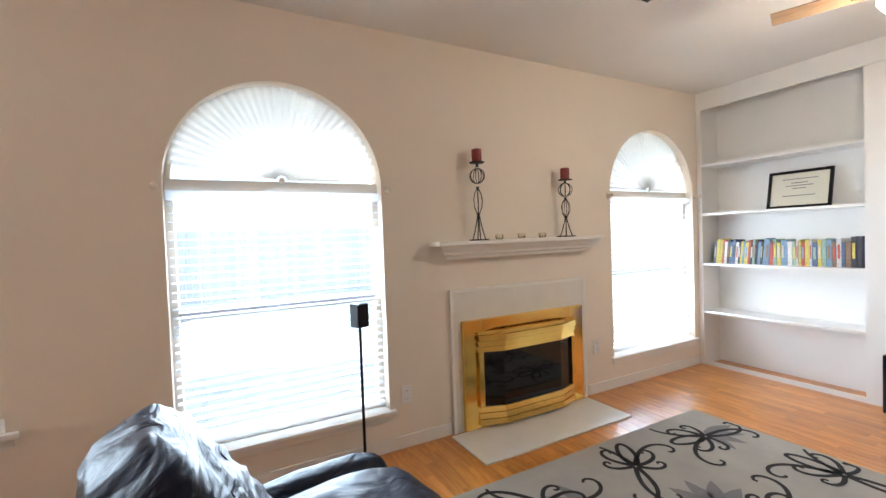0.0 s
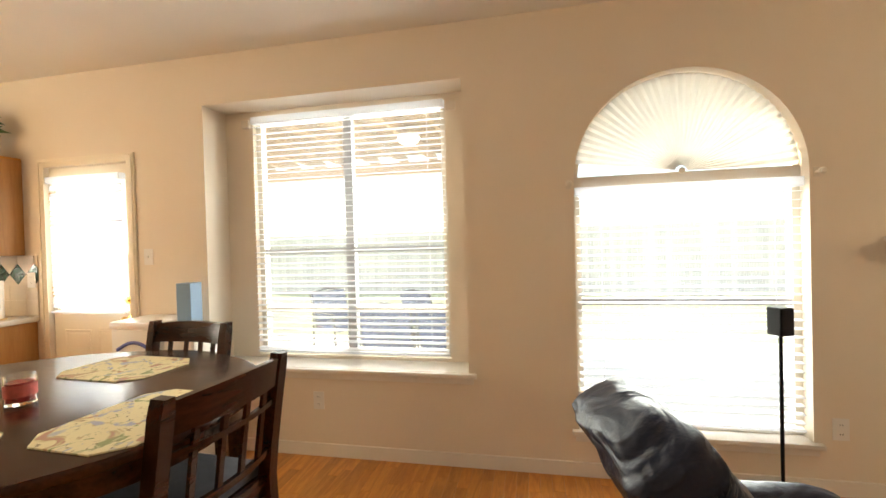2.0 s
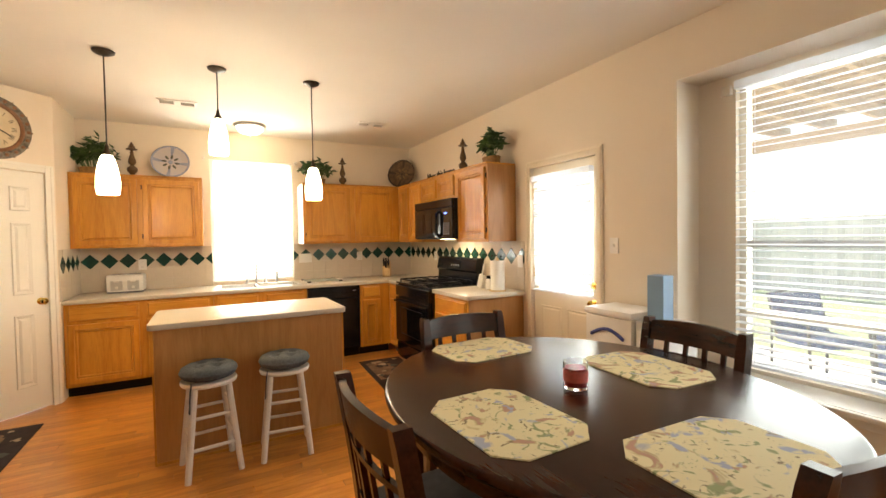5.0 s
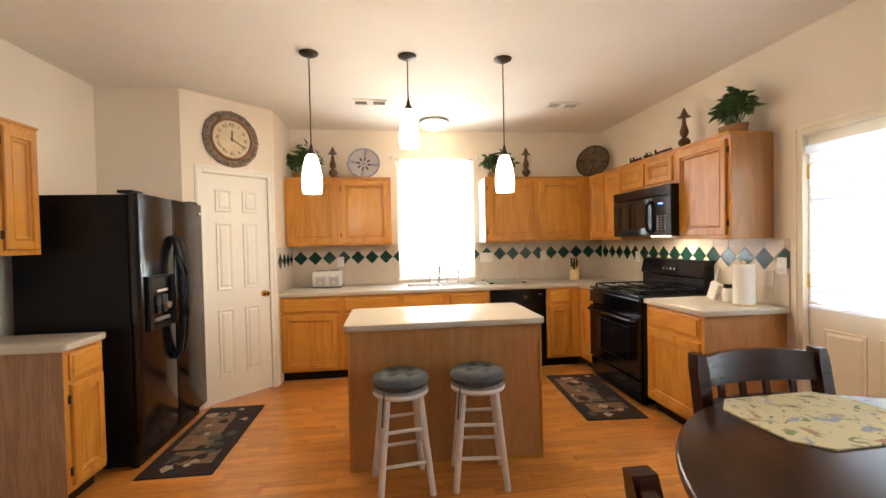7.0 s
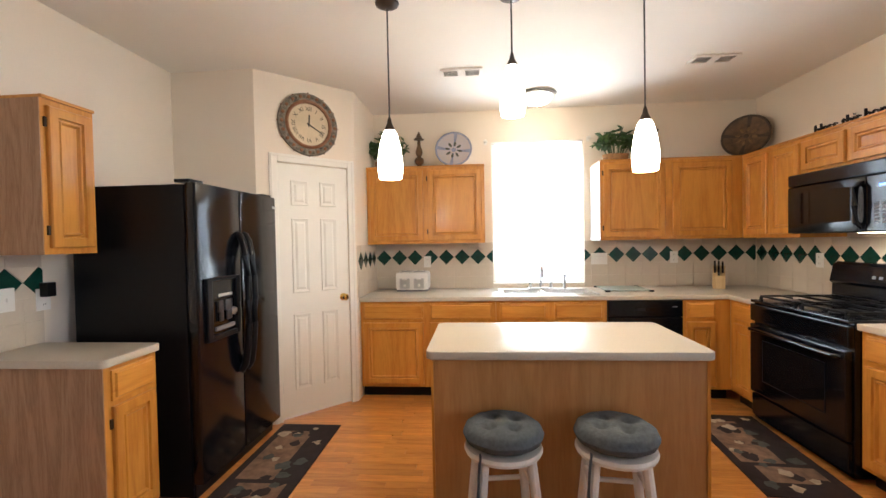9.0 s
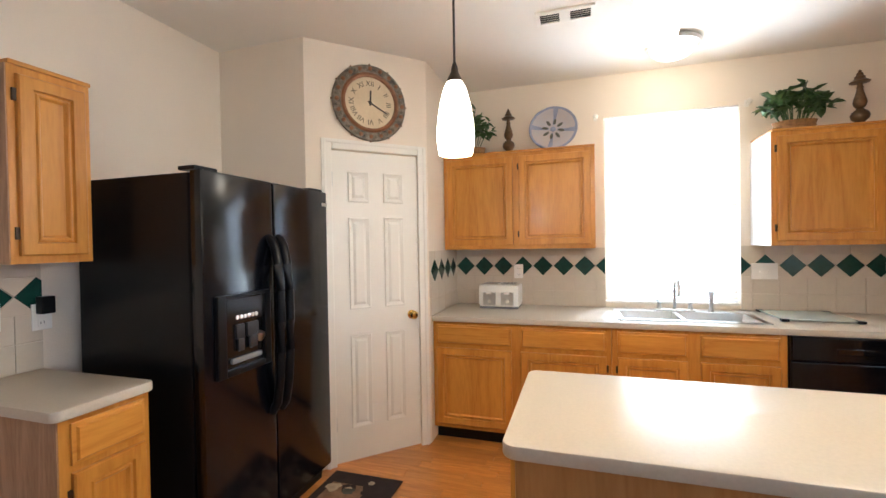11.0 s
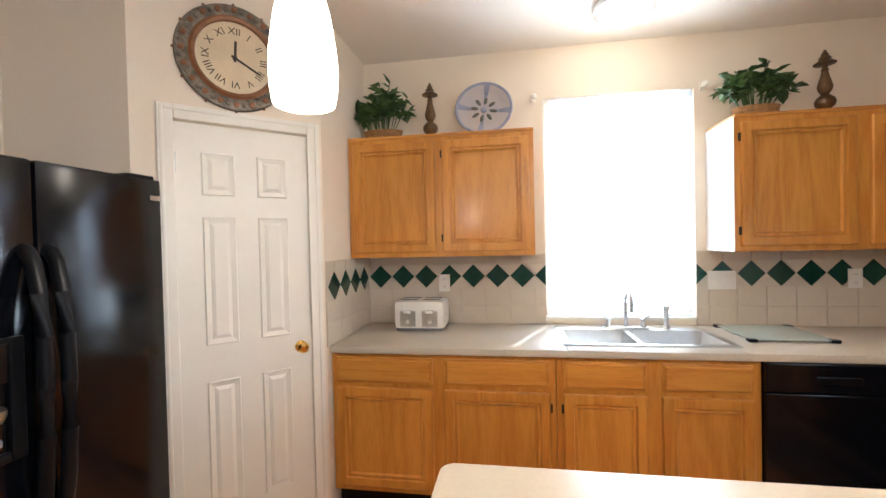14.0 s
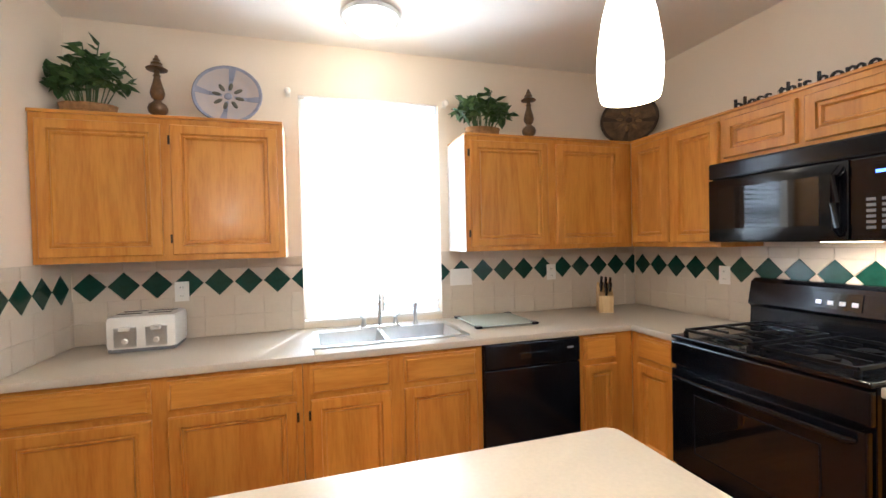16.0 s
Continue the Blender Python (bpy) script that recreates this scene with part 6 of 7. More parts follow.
def plant(x, y, rz, w, h, seed, label):
    p = thing("potted_plant", label, "plant", (x, y, CABTOP), rz)
    r = random.Random(seed)
    bm = lathe(bmesh.new(), [(0, 0.0), (0.075, 0.0), (0.085, 0.02), (0.09, 0.06), (0.096, 0.09), (0.09, 0.092), (0.082, 0.06), (0, 0.05)], 28)
    bmesh.ops.scale(bm, vec=(1.5 * w / 0.46, 0.8, 0.85), verts=bm.verts)
    bk = part("basket", bm, M_WICKER, p, "brown wicker basket", smooth=True)
    for z in (0.022, 0.042, 0.06):
        pts = [(0.089 * 1.5 * w / 0.46 * math.cos(t), 0.089 * 0.8 * math.sin(t), z) for t in [2 * math.pi * i / 32 for i in range(33)]]
        part("weave_band", tube(bmesh.new(), pts, 0.004, 5), M_WICKER, bk)
    stems = []
    for i in range(32):
        a, reach = r.uniform(0, 6.28), r.uniform(0.2, 1.0)
        tip = Vector((math.cos(a) * w * 0.55 * reach, -abs(math.sin(a)) * 0.10 * reach + 0.03, 0.09 + h * (1 - 0.65 * reach) * r.uniform(0.5, 1.0)))
        root = Vector((tip.x * 0.35, 0, 0.06))
        midp = (root + tip) / 2 + Vector((0, 0, 0.05))
        stems.append((root, midp, tip))
    for st_ in stems:
        part("stem", tube(bmesh.new(), st_, 0.003, 5), M_LEAF, p)
    n = 0
    for root, midp, tip in stems:
        for k in range(7):
            t = 0.4 + 0.62 * k / 7
            c = root.lerp(midp, min(t * 2, 1)) if t < 0.5 else midp.lerp(tip, (t - 0.5) * 2)
            d = Vector((r.uniform(-1, 1), r.uniform(-1, 0.5), r.uniform(-0.5, 0.7))).normalized()
            ln = r.uniform(0.05, 0.095)
            side = d.cross(Vector((0, 0, 1))).normalized() * ln * 0.32
            up = side.cross(d).normalized() * ln * 0.12
            bm = bmesh.new()
            q = [c, c + d * ln * 0.3 + side * 0.9 + up, c + d * ln * 0.65 + side * 0.8, c + d * ln - up, c + d * ln * 0.65 - side * 0.8, c + d * ln * 0.3 - side * 0.9 + up]
            v = [bm.verts.new(u) for u in q]
            mid1, mid2 = bm.verts.new(c + d * ln * 0.3 - up), bm.verts.new(c + d * ln * 0.65 - up)
            for f in ((0, 1, 6), (0, 6, 5), (1, 2, 7, 6), (6, 7, 4, 5), (2, 3, 7), (7, 3, 4)):
                vv = v + [mid1, mid2]
                bm.faces.new([vv[i] for i in f])
            part("leaf", bm, M_LEAF if r.random() < 0.75 else M_LEAF2, p)
            n += 1
    return p


plant(-7.76, -0.69, 90, 0.42, 0.42, 1, "leafy green plant in a wicker basket on the cabinet")
plant(-7.76, 1.52, 90, 0.40, 0.36, 2, "green ivy plant in a wicker basket on the cabinet")
plant(-5.66, 2.74, 0, 0.36, 0.34, 3, "bushy dark green plant on the end cabinet")
M_FIN = material("antique_bronze_finial", (0.13, 0.075, 0.035), 0.35, 0.5, vary=0.5, scale=18)
for x, y in ((-7.74, -0.37), (-7.74, 1.86), (-6.17, 2.73)):
    f = thing("finial_ornament", "turned antique bronze finial ornament on the cabinet", "ornament", (x, y, CABTOP), group="finials on the cabinets")
    part("body", lathe(bmesh.new(), [(0, 0), (0.034, 0), (0.034, 0.012), (0.020, 0.022), (0.026, 0.036), (0.044, 0.055), (0.049, 0.075), (0.042, 0.095), (0.022, 0.112), (0.018, 0.12), (0.030, 0.135), (0.036, 0.158), (0.030, 0.185), (0.020, 0.22), (0.015, 0.245), (0.019, 0.252), (0.013, 0.262), (0.014, 0.278), (0, 0.278)], 24), M_FIN, f, smooth=True)
    part("cap", lathe(bmesh.new(), [(0, 0.278), (0.03, 0.278), (0.050, 0.283), (0.052, 0.288), (0.036, 0.298), (0.026, 0.31), (0.028, 0.318), (0.016, 0.33), (0.018, 0.338), (0.008, 0.35), (0.009, 0.357), (0, 0.366)], 20), M_FIN, f, "tiered finial cap", smooth=True)


def plate(x, y, rz, r, mat, mat2, mat3, label, tilt=-14):
    p = tagged(new("decorative_plate"), label, "plate")
    p.matrix_basis = pose(x, y, CABTOP + 0.004, 0, 0, rz) @ pose(0, 0, 0, tilt, 0, 0) @ pose(0, 0, r)
    part("dish", lathe(bmesh.new(), [(0, 0.004), (r * 0.55, 0.004), (r * 0.7, 0.012), (r * 0.97, 0.028), (r, 0.026), (r * 0.99, 0.02), (r * 0.7, 0.003), (0, -0.004)], 48, m=FLAT), mat, p, smooth=True)
    for k in range(8):
        a = math.pi * k / 4 + 0.2
        m = pose(0, -0.005, 0, 0, math.degrees(a), 0)
        bm = lathe(bmesh.new(), [(0, 0), (0.012, 0), (0.009, 0.003), (0, 0.004)], 10, m=m @ Matrix.Translation((0, 0, r * 0.34)) @ FLAT @ Matrix.Diagonal((1, 2.2, 1, 1)))
        part("petal", bm, mat2, p, "raised dark petal")
    for k in range(4):
        rows = [(0.18, 0.007, 0.004), (0.55, 0.011, 0.004), (0.70, 0.015, 0.012), (0.95, 0.02, 0.0265)]
        bm = bmesh.new()
        prev = None
        for q, hw, d in rows:
            ring = [bm.verts.new((x, -d - e, q * r)) for x, e in ((-hw, -0.001), (hw, -0.001), (hw, 0.002), (-hw, 0.002))]
            if prev:
                for i in range(4):
                    bm.faces.new((prev[i], prev[(i + 1) % 4], ring[(i + 1) % 4], ring[i]))
            prev = ring
        part("band", bm, mat3, p, "painted cross band", m=pose(0, 0, 0, 0, 90 * k + 8, 0))
    part("rim", lathe(bmesh.new(), [(r * 0.9, 0.0265), (r * 0.97, 0.0305), (r * 1.004, 0.027), (r * 0.98, 0.02)], 48, m=FLAT), mat3, p, smooth=True)
    part("centre", lathe(bmesh.new(), [(0.022, 0.004), (0.018, 0.009), (0, 0.011)], 14, m=FLAT), mat3, p)


plate(-7.74, -0.03, 90, 0.182, material("tan_glaze", (0.47, 0.39, 0.34), 0.16, vary=0.3, scale=7, second=(0.38, 0.37, 0.42)), material("dark_glaze", (0.10, 0.10, 0.08), 0.25, vary=0.4, scale=30), material("blue_grey_glaze", (0.25, 0.27, 0.36), 0.2, vary=0.3, scale=14), "blue-grey glazed decorative plate leaning on the wall")
plate(-7.70, 2.66, 45, 0.20, material("bronze_relief", (0.12, 0.07, 0.035), 0.5, 0.2, vary=0.6, scale=14, bump=0.7), material("bronze_boss", (0.20, 0.12, 0.05), 0.45, 0.3, vary=0.5, scale=20), material("dark_bronze", (0.05, 0.03, 0.018), 0.5, 0.3, vary=0.4, scale=16, bump=0.4), "round dark carved bronze plaque leaning in the corner")

# ---- things on the worktops ----
toaster = thing("toaster", "white four-slice toaster on the worktop", "toaster", (-7.745, -0.455, CT1 + 0.001), 90)
M_WPLAST = material("white_plastic", (0.80, 0.78, 0.74), 0.3, vary=0.03)
part("body", boxed(-0.16, 0.16, -0.10, 0.14, 0.012, 0.19, bevel=0.03), M_WPLAST, toaster, smooth=True)
part("base", boxed(-0.15, 0.15, -0.09, 0.13, 0, 0.02, bevel=0.004), M_STEELD, toaster)
for x in (-0.07, 0.07):
    part("slot_panel", boxed(x - 0.05, x + 0.05, -0.104, -0.099, 0.03, 0.13, bevel=0.002), M_STEEL, toaster, "pale grey front panel")
    part("lever", boxed(x - 0.022, x + 0.022, -0.125, -0.10, 0.115, 0.135, bevel=0.004), M_WPLAST, toaster)
    part("dial", lathe(bmesh.new(), [(0.014, 0), (0.012, 0.014), (0, 0.015)], 14, m=Matrix.Translation((x, -0.103, 0.06)) @ FLAT), M_WPLAST, toaster, smooth=True)
    # slots are not cut; black strips on the top paint their shade
    for y in (-0.03, 0.06):
        part("slot", boxed(x - 0.055, x + 0.055, y - 0.012, y + 0.012, 0.1895, 0.192), M_BLACKM, toaster, "black strip painting the shade in a bread slot")
board = thing("cutting_board", "frosted green glass cutting board with dark corner feet", "cutting board", (-7.68, 1.545, CT1 + 0.001))
part("glass", boxed(-0.20, 0.20, -0.20, 0.20, 0.008, 0.014, bevel=0.002), material("frosted_green_glass", (0.45, 0.53, 0.48), 0.2, vary=0.05), board)
for sx in (-1, 1):
    for sy in (-1, 1):
        part("foot", boxed(sx * 0.19 - 0.02, sx * 0.19 + 0.02, sy * 0.19 - 0.02, sy * 0.19 + 0.02, 0, 0.0165, bevel=0.004), M_BLACKM, board)
kb = thing("knife_block", "pale wooden knife block with black-handled knives", "knife block", (-7.72, 2.44, CT1 + 0.001), 60)
M_BEECH = wood("beech", (0.66, 0.48, 0.24), (0.52, 0.34, 0.15), 0.45, 2, 8.0)
bm = bmesh.new()
side = [(-0.06, 0), (0.09, 0), (0.09, 0.12), (0.0, 0.21), (-0.06, 0.15)]
a = [bm.verts.new((-0.05, -y, z)) for y, z in side]
b = [bm.verts.new((0.05, -y, z)) for y, z in side]
bm.faces.new(a)
bm.faces.new(b[::-1])
for i in range(5):
    bm.faces.new((a[i], b[i], b[(i + 1) % 5], a[(i + 1) % 5]))
part("block", bm, M_BEECH, kb)
for i, (x, t) in enumerate(((-0.03, 0.03), (0.0, 0.03), (0.03, 0.03), (-0.03, 0.06), (0.0, 0.065), (0.03, 0.06), (0.0, 0.09))):
    k = part("knife", boxed(-0.008, 0.008, -0.012, 0.012, 0, 0.10 - 0.005 * i, bevel=0.004), M_BLACKM, kb, "black knife handle", m=pose(x, -t, 0.205 - t * 0.85, 42, 0, 0))
pt = thing("paper_towel_roll", "white paper towel roll standing on the worktop", "paper towel", (-5.53, 2.70, CT1 + 0.001))
part("roll", lathe(bmesh.new(), [(0.02, 0.012), (0.066, 0.012), (0.067, 0.285), (0.02, 0.285)], 32), material("paper_towel", (0.82, 0.79, 0.73), 0.95, vary=0.04, bump=0.4, fine=120), pt, smooth=True)
part("holder", lathe(bmesh.new(), [(0, 0), (0.08, 0), (0.08, 0.01), (0.012, 0.012), (0.012, 0.31), (0, 0.315)], 20), M_BEECH, pt, smooth=True)
sr = thing("spoon_rest", "white spoon rest with utensils leaning on the wall", "spoon rest", (-5.86, 2.72, CT1 + 0.001))
part("tray", boxed(-0.04, 0.04, -0.02, 0.02, 0, 0.14, bevel=0.012), M_WPLAST, sr, smooth=True, m=pose(0, 0, 0.0, 0, 22, 0))
part("utensil", tube(bmesh.new(), [(0.01, 0, 0.05), (0.05, 0.02, 0.24)], 0.009, 8), M_WPLAST, sr, smooth=True)
bt = thing("white_jar", "small white jar with a dark lid on the worktop", "jar", (-5.71, 2.73, CT1 + 0.001))
part("jar", lathe(bmesh.new(), [(0, 0), (0.035, 0), (0.038, 0.02), (0.036, 0.08), (0.026, 0.10), (0, 0.10)], 20), M_WPLAST, bt, smooth=True)
part("lid", lathe(bmesh.new(), [(0.028, 0.10), (0.028, 0.13), (0, 0.132)], 16), M_BLACKM, bt, "dark lid", smooth=True)
# by the back door
bn = thing("storage_bin", "white storage box with a blue swoosh by the back door", "box", (-4.15, 2.72, 0))
part("box", boxed(-0.18, 0.18, -0.15, 0.15, 0, 0.88, bevel=0.012), M_WPLAST, bn, smooth=True)
part("lid", boxed(-0.19, 0.19, -0.16, 0.16, 0.88, 0.93, bevel=0.02), M_WPLAST, bn, smooth=True)
M_BLUEP = material("blue_print", (0.05, 0.07, 0.30), 0.5)
pts = [(-0.13 + 0.26 * i / 10, -0.152, 0.75 + 0.05 * math.sin(math.pi * i / 10)) for i in range(11)]
part("swoosh", tube(bmesh.new(), pts, 0.012, 6), M_BLUEP, bn, "blue printed arc")
part("red_mark", boxed(-0.05, 0.05, -0.154, -0.15, 0.60, 0.68), material("red_print", (0.5, 0.04, 0.03), 0.5), bn, "red printed mark")
bb = thing("blue_carton", "tall light blue carton standing on a white cart", "carton", (-3.89, 2.74, 0.8803))
part("carton", boxed(-0.055, 0.055, -0.05, 0.05, 0, 0.28, bevel=0.006), material("light_blue_card", (0.22, 0.36, 0.52), 0.55, vary=0.06), bb)
ct = thing("side_cart", "white plastic drawer cart beside the window", "cart", (-3.86, 2.74, 0))
part("frame", boxed(-0.10, 0.12, -0.14, 0.14, 0, 0.88, bevel=0.01), M_WPLAST, ct)
for i in range(3):
    part("drawer", boxed(-0.09, 0.11, -0.15, -0.141, 0.05 + i * 0.27, 0.28 + i * 0.27, bevel=0.004), M_WPLAST, ct)


# ---- outlets and switches ----
def wall_plate(x, y, z, rz, label="white wall outlet plate", wide=0.075, tall=0.115, holes=True):
    o = thing("wall_outlet", label, "outlet", (x, y, z), rz, "outlets and switches")
    pl = part("plate", boxed(-wide / 2, wide / 2, -0.006, -0.0005, -tall / 2, tall / 2, bevel=0.002), M_WPLAST, o)
    if holes:
        for dz in (-0.025, 0.025):
            rc = part("receptacle", boxed(-0.016, 0.016, -0.008, -0.006, dz - 0.014, dz + 0.014, bevel=0.001), M_WPLAST, o)
            for dx in (-0.006, 0.006):
                part("slot", boxed(dx - 0.001, dx + 0.001, -0.0085, -0.008, dz - 0.005, dz + 0.005), M_BLACKM, rc)
    else:
        for k in range(max(1, int(wide / 0.06))):
            part("toggle", boxed(-0.005, 0.005, -0.016, -0.006, -0.010, 0.010, bevel=0.002), M_WPLAST, o, m=pose((k - (max(1, int(wide / 0.06)) - 1) / 2) * 0.046, 0, 0))
    return o


wall_plate(-3.07, WN, 0.365, 0)
wall_plate(-0.13, WN, 0.35, 0)
wall_plate(1.63, WN, 0.40, 0)
wall_plate(-4.36, WN, 1.335, 0, "white light switch plate", holes=False)
wall_plate(WW + 0.012, -0.33, 1.18, 90)
wall_plate(WW + 0.012, 1.40, 1.185, 90, "wide white switch plate", wide=0.16, holes=False)
wall_plate(WW + 0.012, 2.12, 1.19, 90)
wall_plate(-7.13, WN - 0.012, 1.185, 0)
wall_plate(-5.42, WN - 0.012, 1.18, 0)
wall_plate(-5.41, WS + 0.012, 1.15, 180, "white light switch plate over the worktop", holes=False)
wall_plate(-5.588, WS + 0.012, 1.13, 180)
ad = thing("plug_adapter", "black plug adapter in the wall outlet", "adapter", (-5.588, WS + 0.0215, 1.16), 180)
part("body", boxed(-0.025, 0.025, -0.045, 0, -0.015, 0.06, bevel=0.004), M_BLACKM, ad)

# ---- kitchen mats ----
M_KMAT = material("tan_mat_print", (0.22, 0.13, 0.08), 0.85, vary=0.5, scale=14, fine=60)
M_KMATB = material("dark_mat_print", (0.022, 0.012, 0.014), 0.85, vary=0.5, scale=12)
M_KMATG = material("green_grey_print", (0.07, 0.08, 0.07), 0.85, vary=0.4, scale=20)
M_KMATC = material("cream_print", (0.45, 0.36, 0.25), 0.85, vary=0.3, scale=20)
rng = random.Random(9)
for x0, x1, y0, y1, turn in ((-6.68, -5.56, -1.32, -0.87, 0), (-6.97, -5.88, 1.745, 2.225, -4)):
    k = thing("kitchen_mat", "dark printed kitchen mat with pale floral blocks on the floor", "mat", ((x0 + x1) / 2, (y0 + y1) / 2, 0), turn, "kitchen mats")
    hx, hy = (x1 - x0) / 2, (y1 - y0) / 2
    part("mat", boxed(-hx, hx, -hy, hy, 0.0, 0.008, bevel=0.003), M_KMATB, k)
    for a, b, c, d in ((-hx + 0.12, hx - 0.36, -hy + 0.05, 0.06), (hx - 0.32, hx - 0.14, -hy + 0.1, hy - 0.06)):
        part("print_panel", boxed(a, b, c, d, 0.008, 0.0086), M_KMAT, k, "tan printed panel")
    for i in range(34):
        px, py, r0 = rng.uniform(-hx + 0.07, hx - 0.07), rng.uniform(-hy + 0.07, hy - 0.07), rng.uniform(0.025, 0.06)
        bm = bmesh.new()
        bm.faces.new([bm.verts.new((px + r0 * math.cos(t) * rng.uniform(0.55, 1.2), py + r0 * math.sin(t) * rng.uniform(0.55, 1.2), 0.0089 + i * 0.00003)) for t in [2 * math.pi * j / 12 for j in range(12)]])
        part("blossom", bm, (M_KMATC, M_KMATB, M_KMATG, M_KMATB)[i % 4], k, "printed blossom")

# ---- baseboards ----
def baseboard(name, x0, x1, y0, y1):
    structure(name, boxed(x0, x1, y0, y1, 0, 0.085, bevel=0.004), M_TRIM, "white painted baseboard", "baseboard")


baseboard("baseboard_1", BDOOR[1] + 0.062, FX - 0.667, WN - 0.014, WN - 0.0005)
baseboard("baseboard_2", FX + 0.667, BX - 0.013, WN - 0.014, WN - 0.0005)
baseboard("baseboard_3", SC_X1 + 0.04, -3.6, WS + 0.0005, WS + 0.014)
baseboard("baseboard_4", -5.39, BDOOR[0] - 0.062, WN - 0.014, WN - 0.0005)
# ---- garden behind the house ----
M_LAWN = material("lawn_grass", (0.24, 0.27, 0.13), 0.9, vary=0.35, scale=1.2, fine=40, bump=0.6)
M_CONC = material("patio_concrete", (0.58, 0.55, 0.51), 0.85, vary=0.12, scale=2, fine=60, bump=0.3)
M_FENCE = wood("grey_fence_wood", (0.62, 0.58, 0.53), (0.50, 0.46, 0.41), 0.85, 2, 5.0, 0, 0.25)
M_PERG = wood("pergola_wood", (0.46, 0.30, 0.16), (0.32, 0.19, 0.09), 0.7, 0, 5.0, 0, 0.2)
bm = bmesh.new()
box(bm, -400, 400, -400, 400, -0.4, -0.14)
structure("ground", bm, M_LAWN, "sunlit mown lawn", "lawn")
structure("patio", boxed(-7.0, 3.6, WN + 0.16, 6.6, -0.139, -0.06, bevel=0.01), M_CONC, "pale concrete patio slab", "patio")
fence = thing("garden_fence", "weathered wooden board fence round the lawn", "fence")
pb = mesh_of("board", boxed(-0.068, 0.068, -0.009, 0.009, -0.12, 1.75), M_FENCE)
rng = random.Random(3)
for k in range(130):
    o = new("board", pb)
    o.parent = fence
    o.matrix_basis = pose(-10.5 + k * 0.145, 13.0, rng.uniform(-0.015, 0.015))
for z in (0.25, 0.9, 1.5):
    part("rail", boxed(-10.6, 8.4, 13.01, 13.05, z, z + 0.09), M_FENCE, fence)
for k in range(8):
    part("post", boxed(-10.5 + k * 2.6, -10.4 + k * 2.6, 13.05, 13.15, -0.2, 1.8), M_FENCE, fence)
# patio cover with rafters and battens
cover = thing("patio_cover", "timber patio cover with open rafters on white posts", "pergola")
PX0, PX1, PY0, PY1, PZ = -6.2, -2.1, WN + 0.5, 6.3, 2.55
part("beam", boxed(PX0, PX1, PY1 - 0.06, PY1 + 0.06, PZ - 0.16, PZ), M_PERG, cover)
part("ledger", boxed(PX0, PX1, PY0 - 0.05, PY0, PZ - 0.16, PZ), M_PERG, cover)
for k in range(10):
    x = PX0 + 0.05 + (PX1 - PX0 - 0.1) * k / 9
    part("rafter", boxed(x - 0.022, x + 0.022, PY0, PY1 + 0.3, PZ, PZ + 0.13), M_PERG, cover)
for k in range(16):
    y = PY0 + 0.05 + (PY1 - PY0) * k / 15
    part("batten", boxed(PX0, PX1, y - 0.045, y + 0.045, PZ + 0.13, PZ + 0.16), M_PERG, cover)
M_ROOFP = material("translucent_roof_sheet", (0.62, 0.55, 0.42), 0.5, vary=0.08)
M_ROOFP.node_tree.nodes["Principled BSDF"].inputs["Transmission Weight"].default_value = 0.5
part("roof_sheet", boxed(PX0, PX1, PY0, PY1 + 0.3, PZ + 0.161, PZ + 0.168), M_ROOFP, cover, "translucent roof sheet")
for x in (PX0 + 0.1, -2.6):
    part("post", boxed(x - 0.06, x + 0.06, PY1 - 0.06, PY1 + 0.06, -0.06, PZ - 0.16), M_TRIM, cover, "white painted post")
pl = thing("patio_light", "lit round light under the patio cover", "outdoor lamp", (-2.95, 4.8, PZ))
part("base", lathe(bmesh.new(), [(0, 0), (0.12, 0), (0.12, -0.03), (0, -0.03)], 20), M_TRIM, pl)
part("bowl", lathe(bmesh.new(), [(0.115, -0.031), (0.10, -0.07), (0.05, -0.095), (0, -0.10)], 20), glow("patio_bulb", (1.0, 0.95, 0.75), 8.0), pl, "lit bowl", smooth=True)
M_BLUE = material("blue_outdoor_fabric", (0.06, 0.08, 0.17), 0.8, vary=0.5, scale=18)
M_ALU = material("bronze_aluminium", (0.10, 0.09, 0.08), 0.45, 0.6)


def patio_chair(x, y, rz, first=None):
    if first:
        return copy_thing(first, pose(x, y, -0.06, 0, 0, rz))
    c = thing("patio_chair", "metal patio chair with dark blue patterned cushions", "chair", (x, y, -0.06), rz, "patio chairs")
    for s in (-1, 1):
        part("side_frame", tube(bmesh.new(), [(s * 0.28, 0.25, 0), (s * 0.28, 0.25, 0.6), (s * 0.28, -0.2, 0.6), (s * 0.28, -0.25, 0)], 0.014, 8), M_ALU, c, smooth=True)
    part("back_frame", tube(bmesh.new(), [(-0.26, 0.2, 0.4), (-0.26, 0.34, 0.83), (0, 0.36, 0.87), (0.26, 0.34, 0.83), (0.26, 0.2, 0.4)], 0.014, 8), M_ALU, c, smooth=True)
    part("seat_cushion", boxed(-0.26, 0.26, -0.26, 0.24, 0.38, 0.46, bevel=0.025), M_BLUE, c, smooth=True)
    part("back_cushion", boxed(-0.25, 0.25, -0.035, 0.035, 0, 0.40, bevel=0.025), M_BLUE, c, smooth=True, m=pose(0, 0.24, 0.45, -14, 0, 0))
    return c


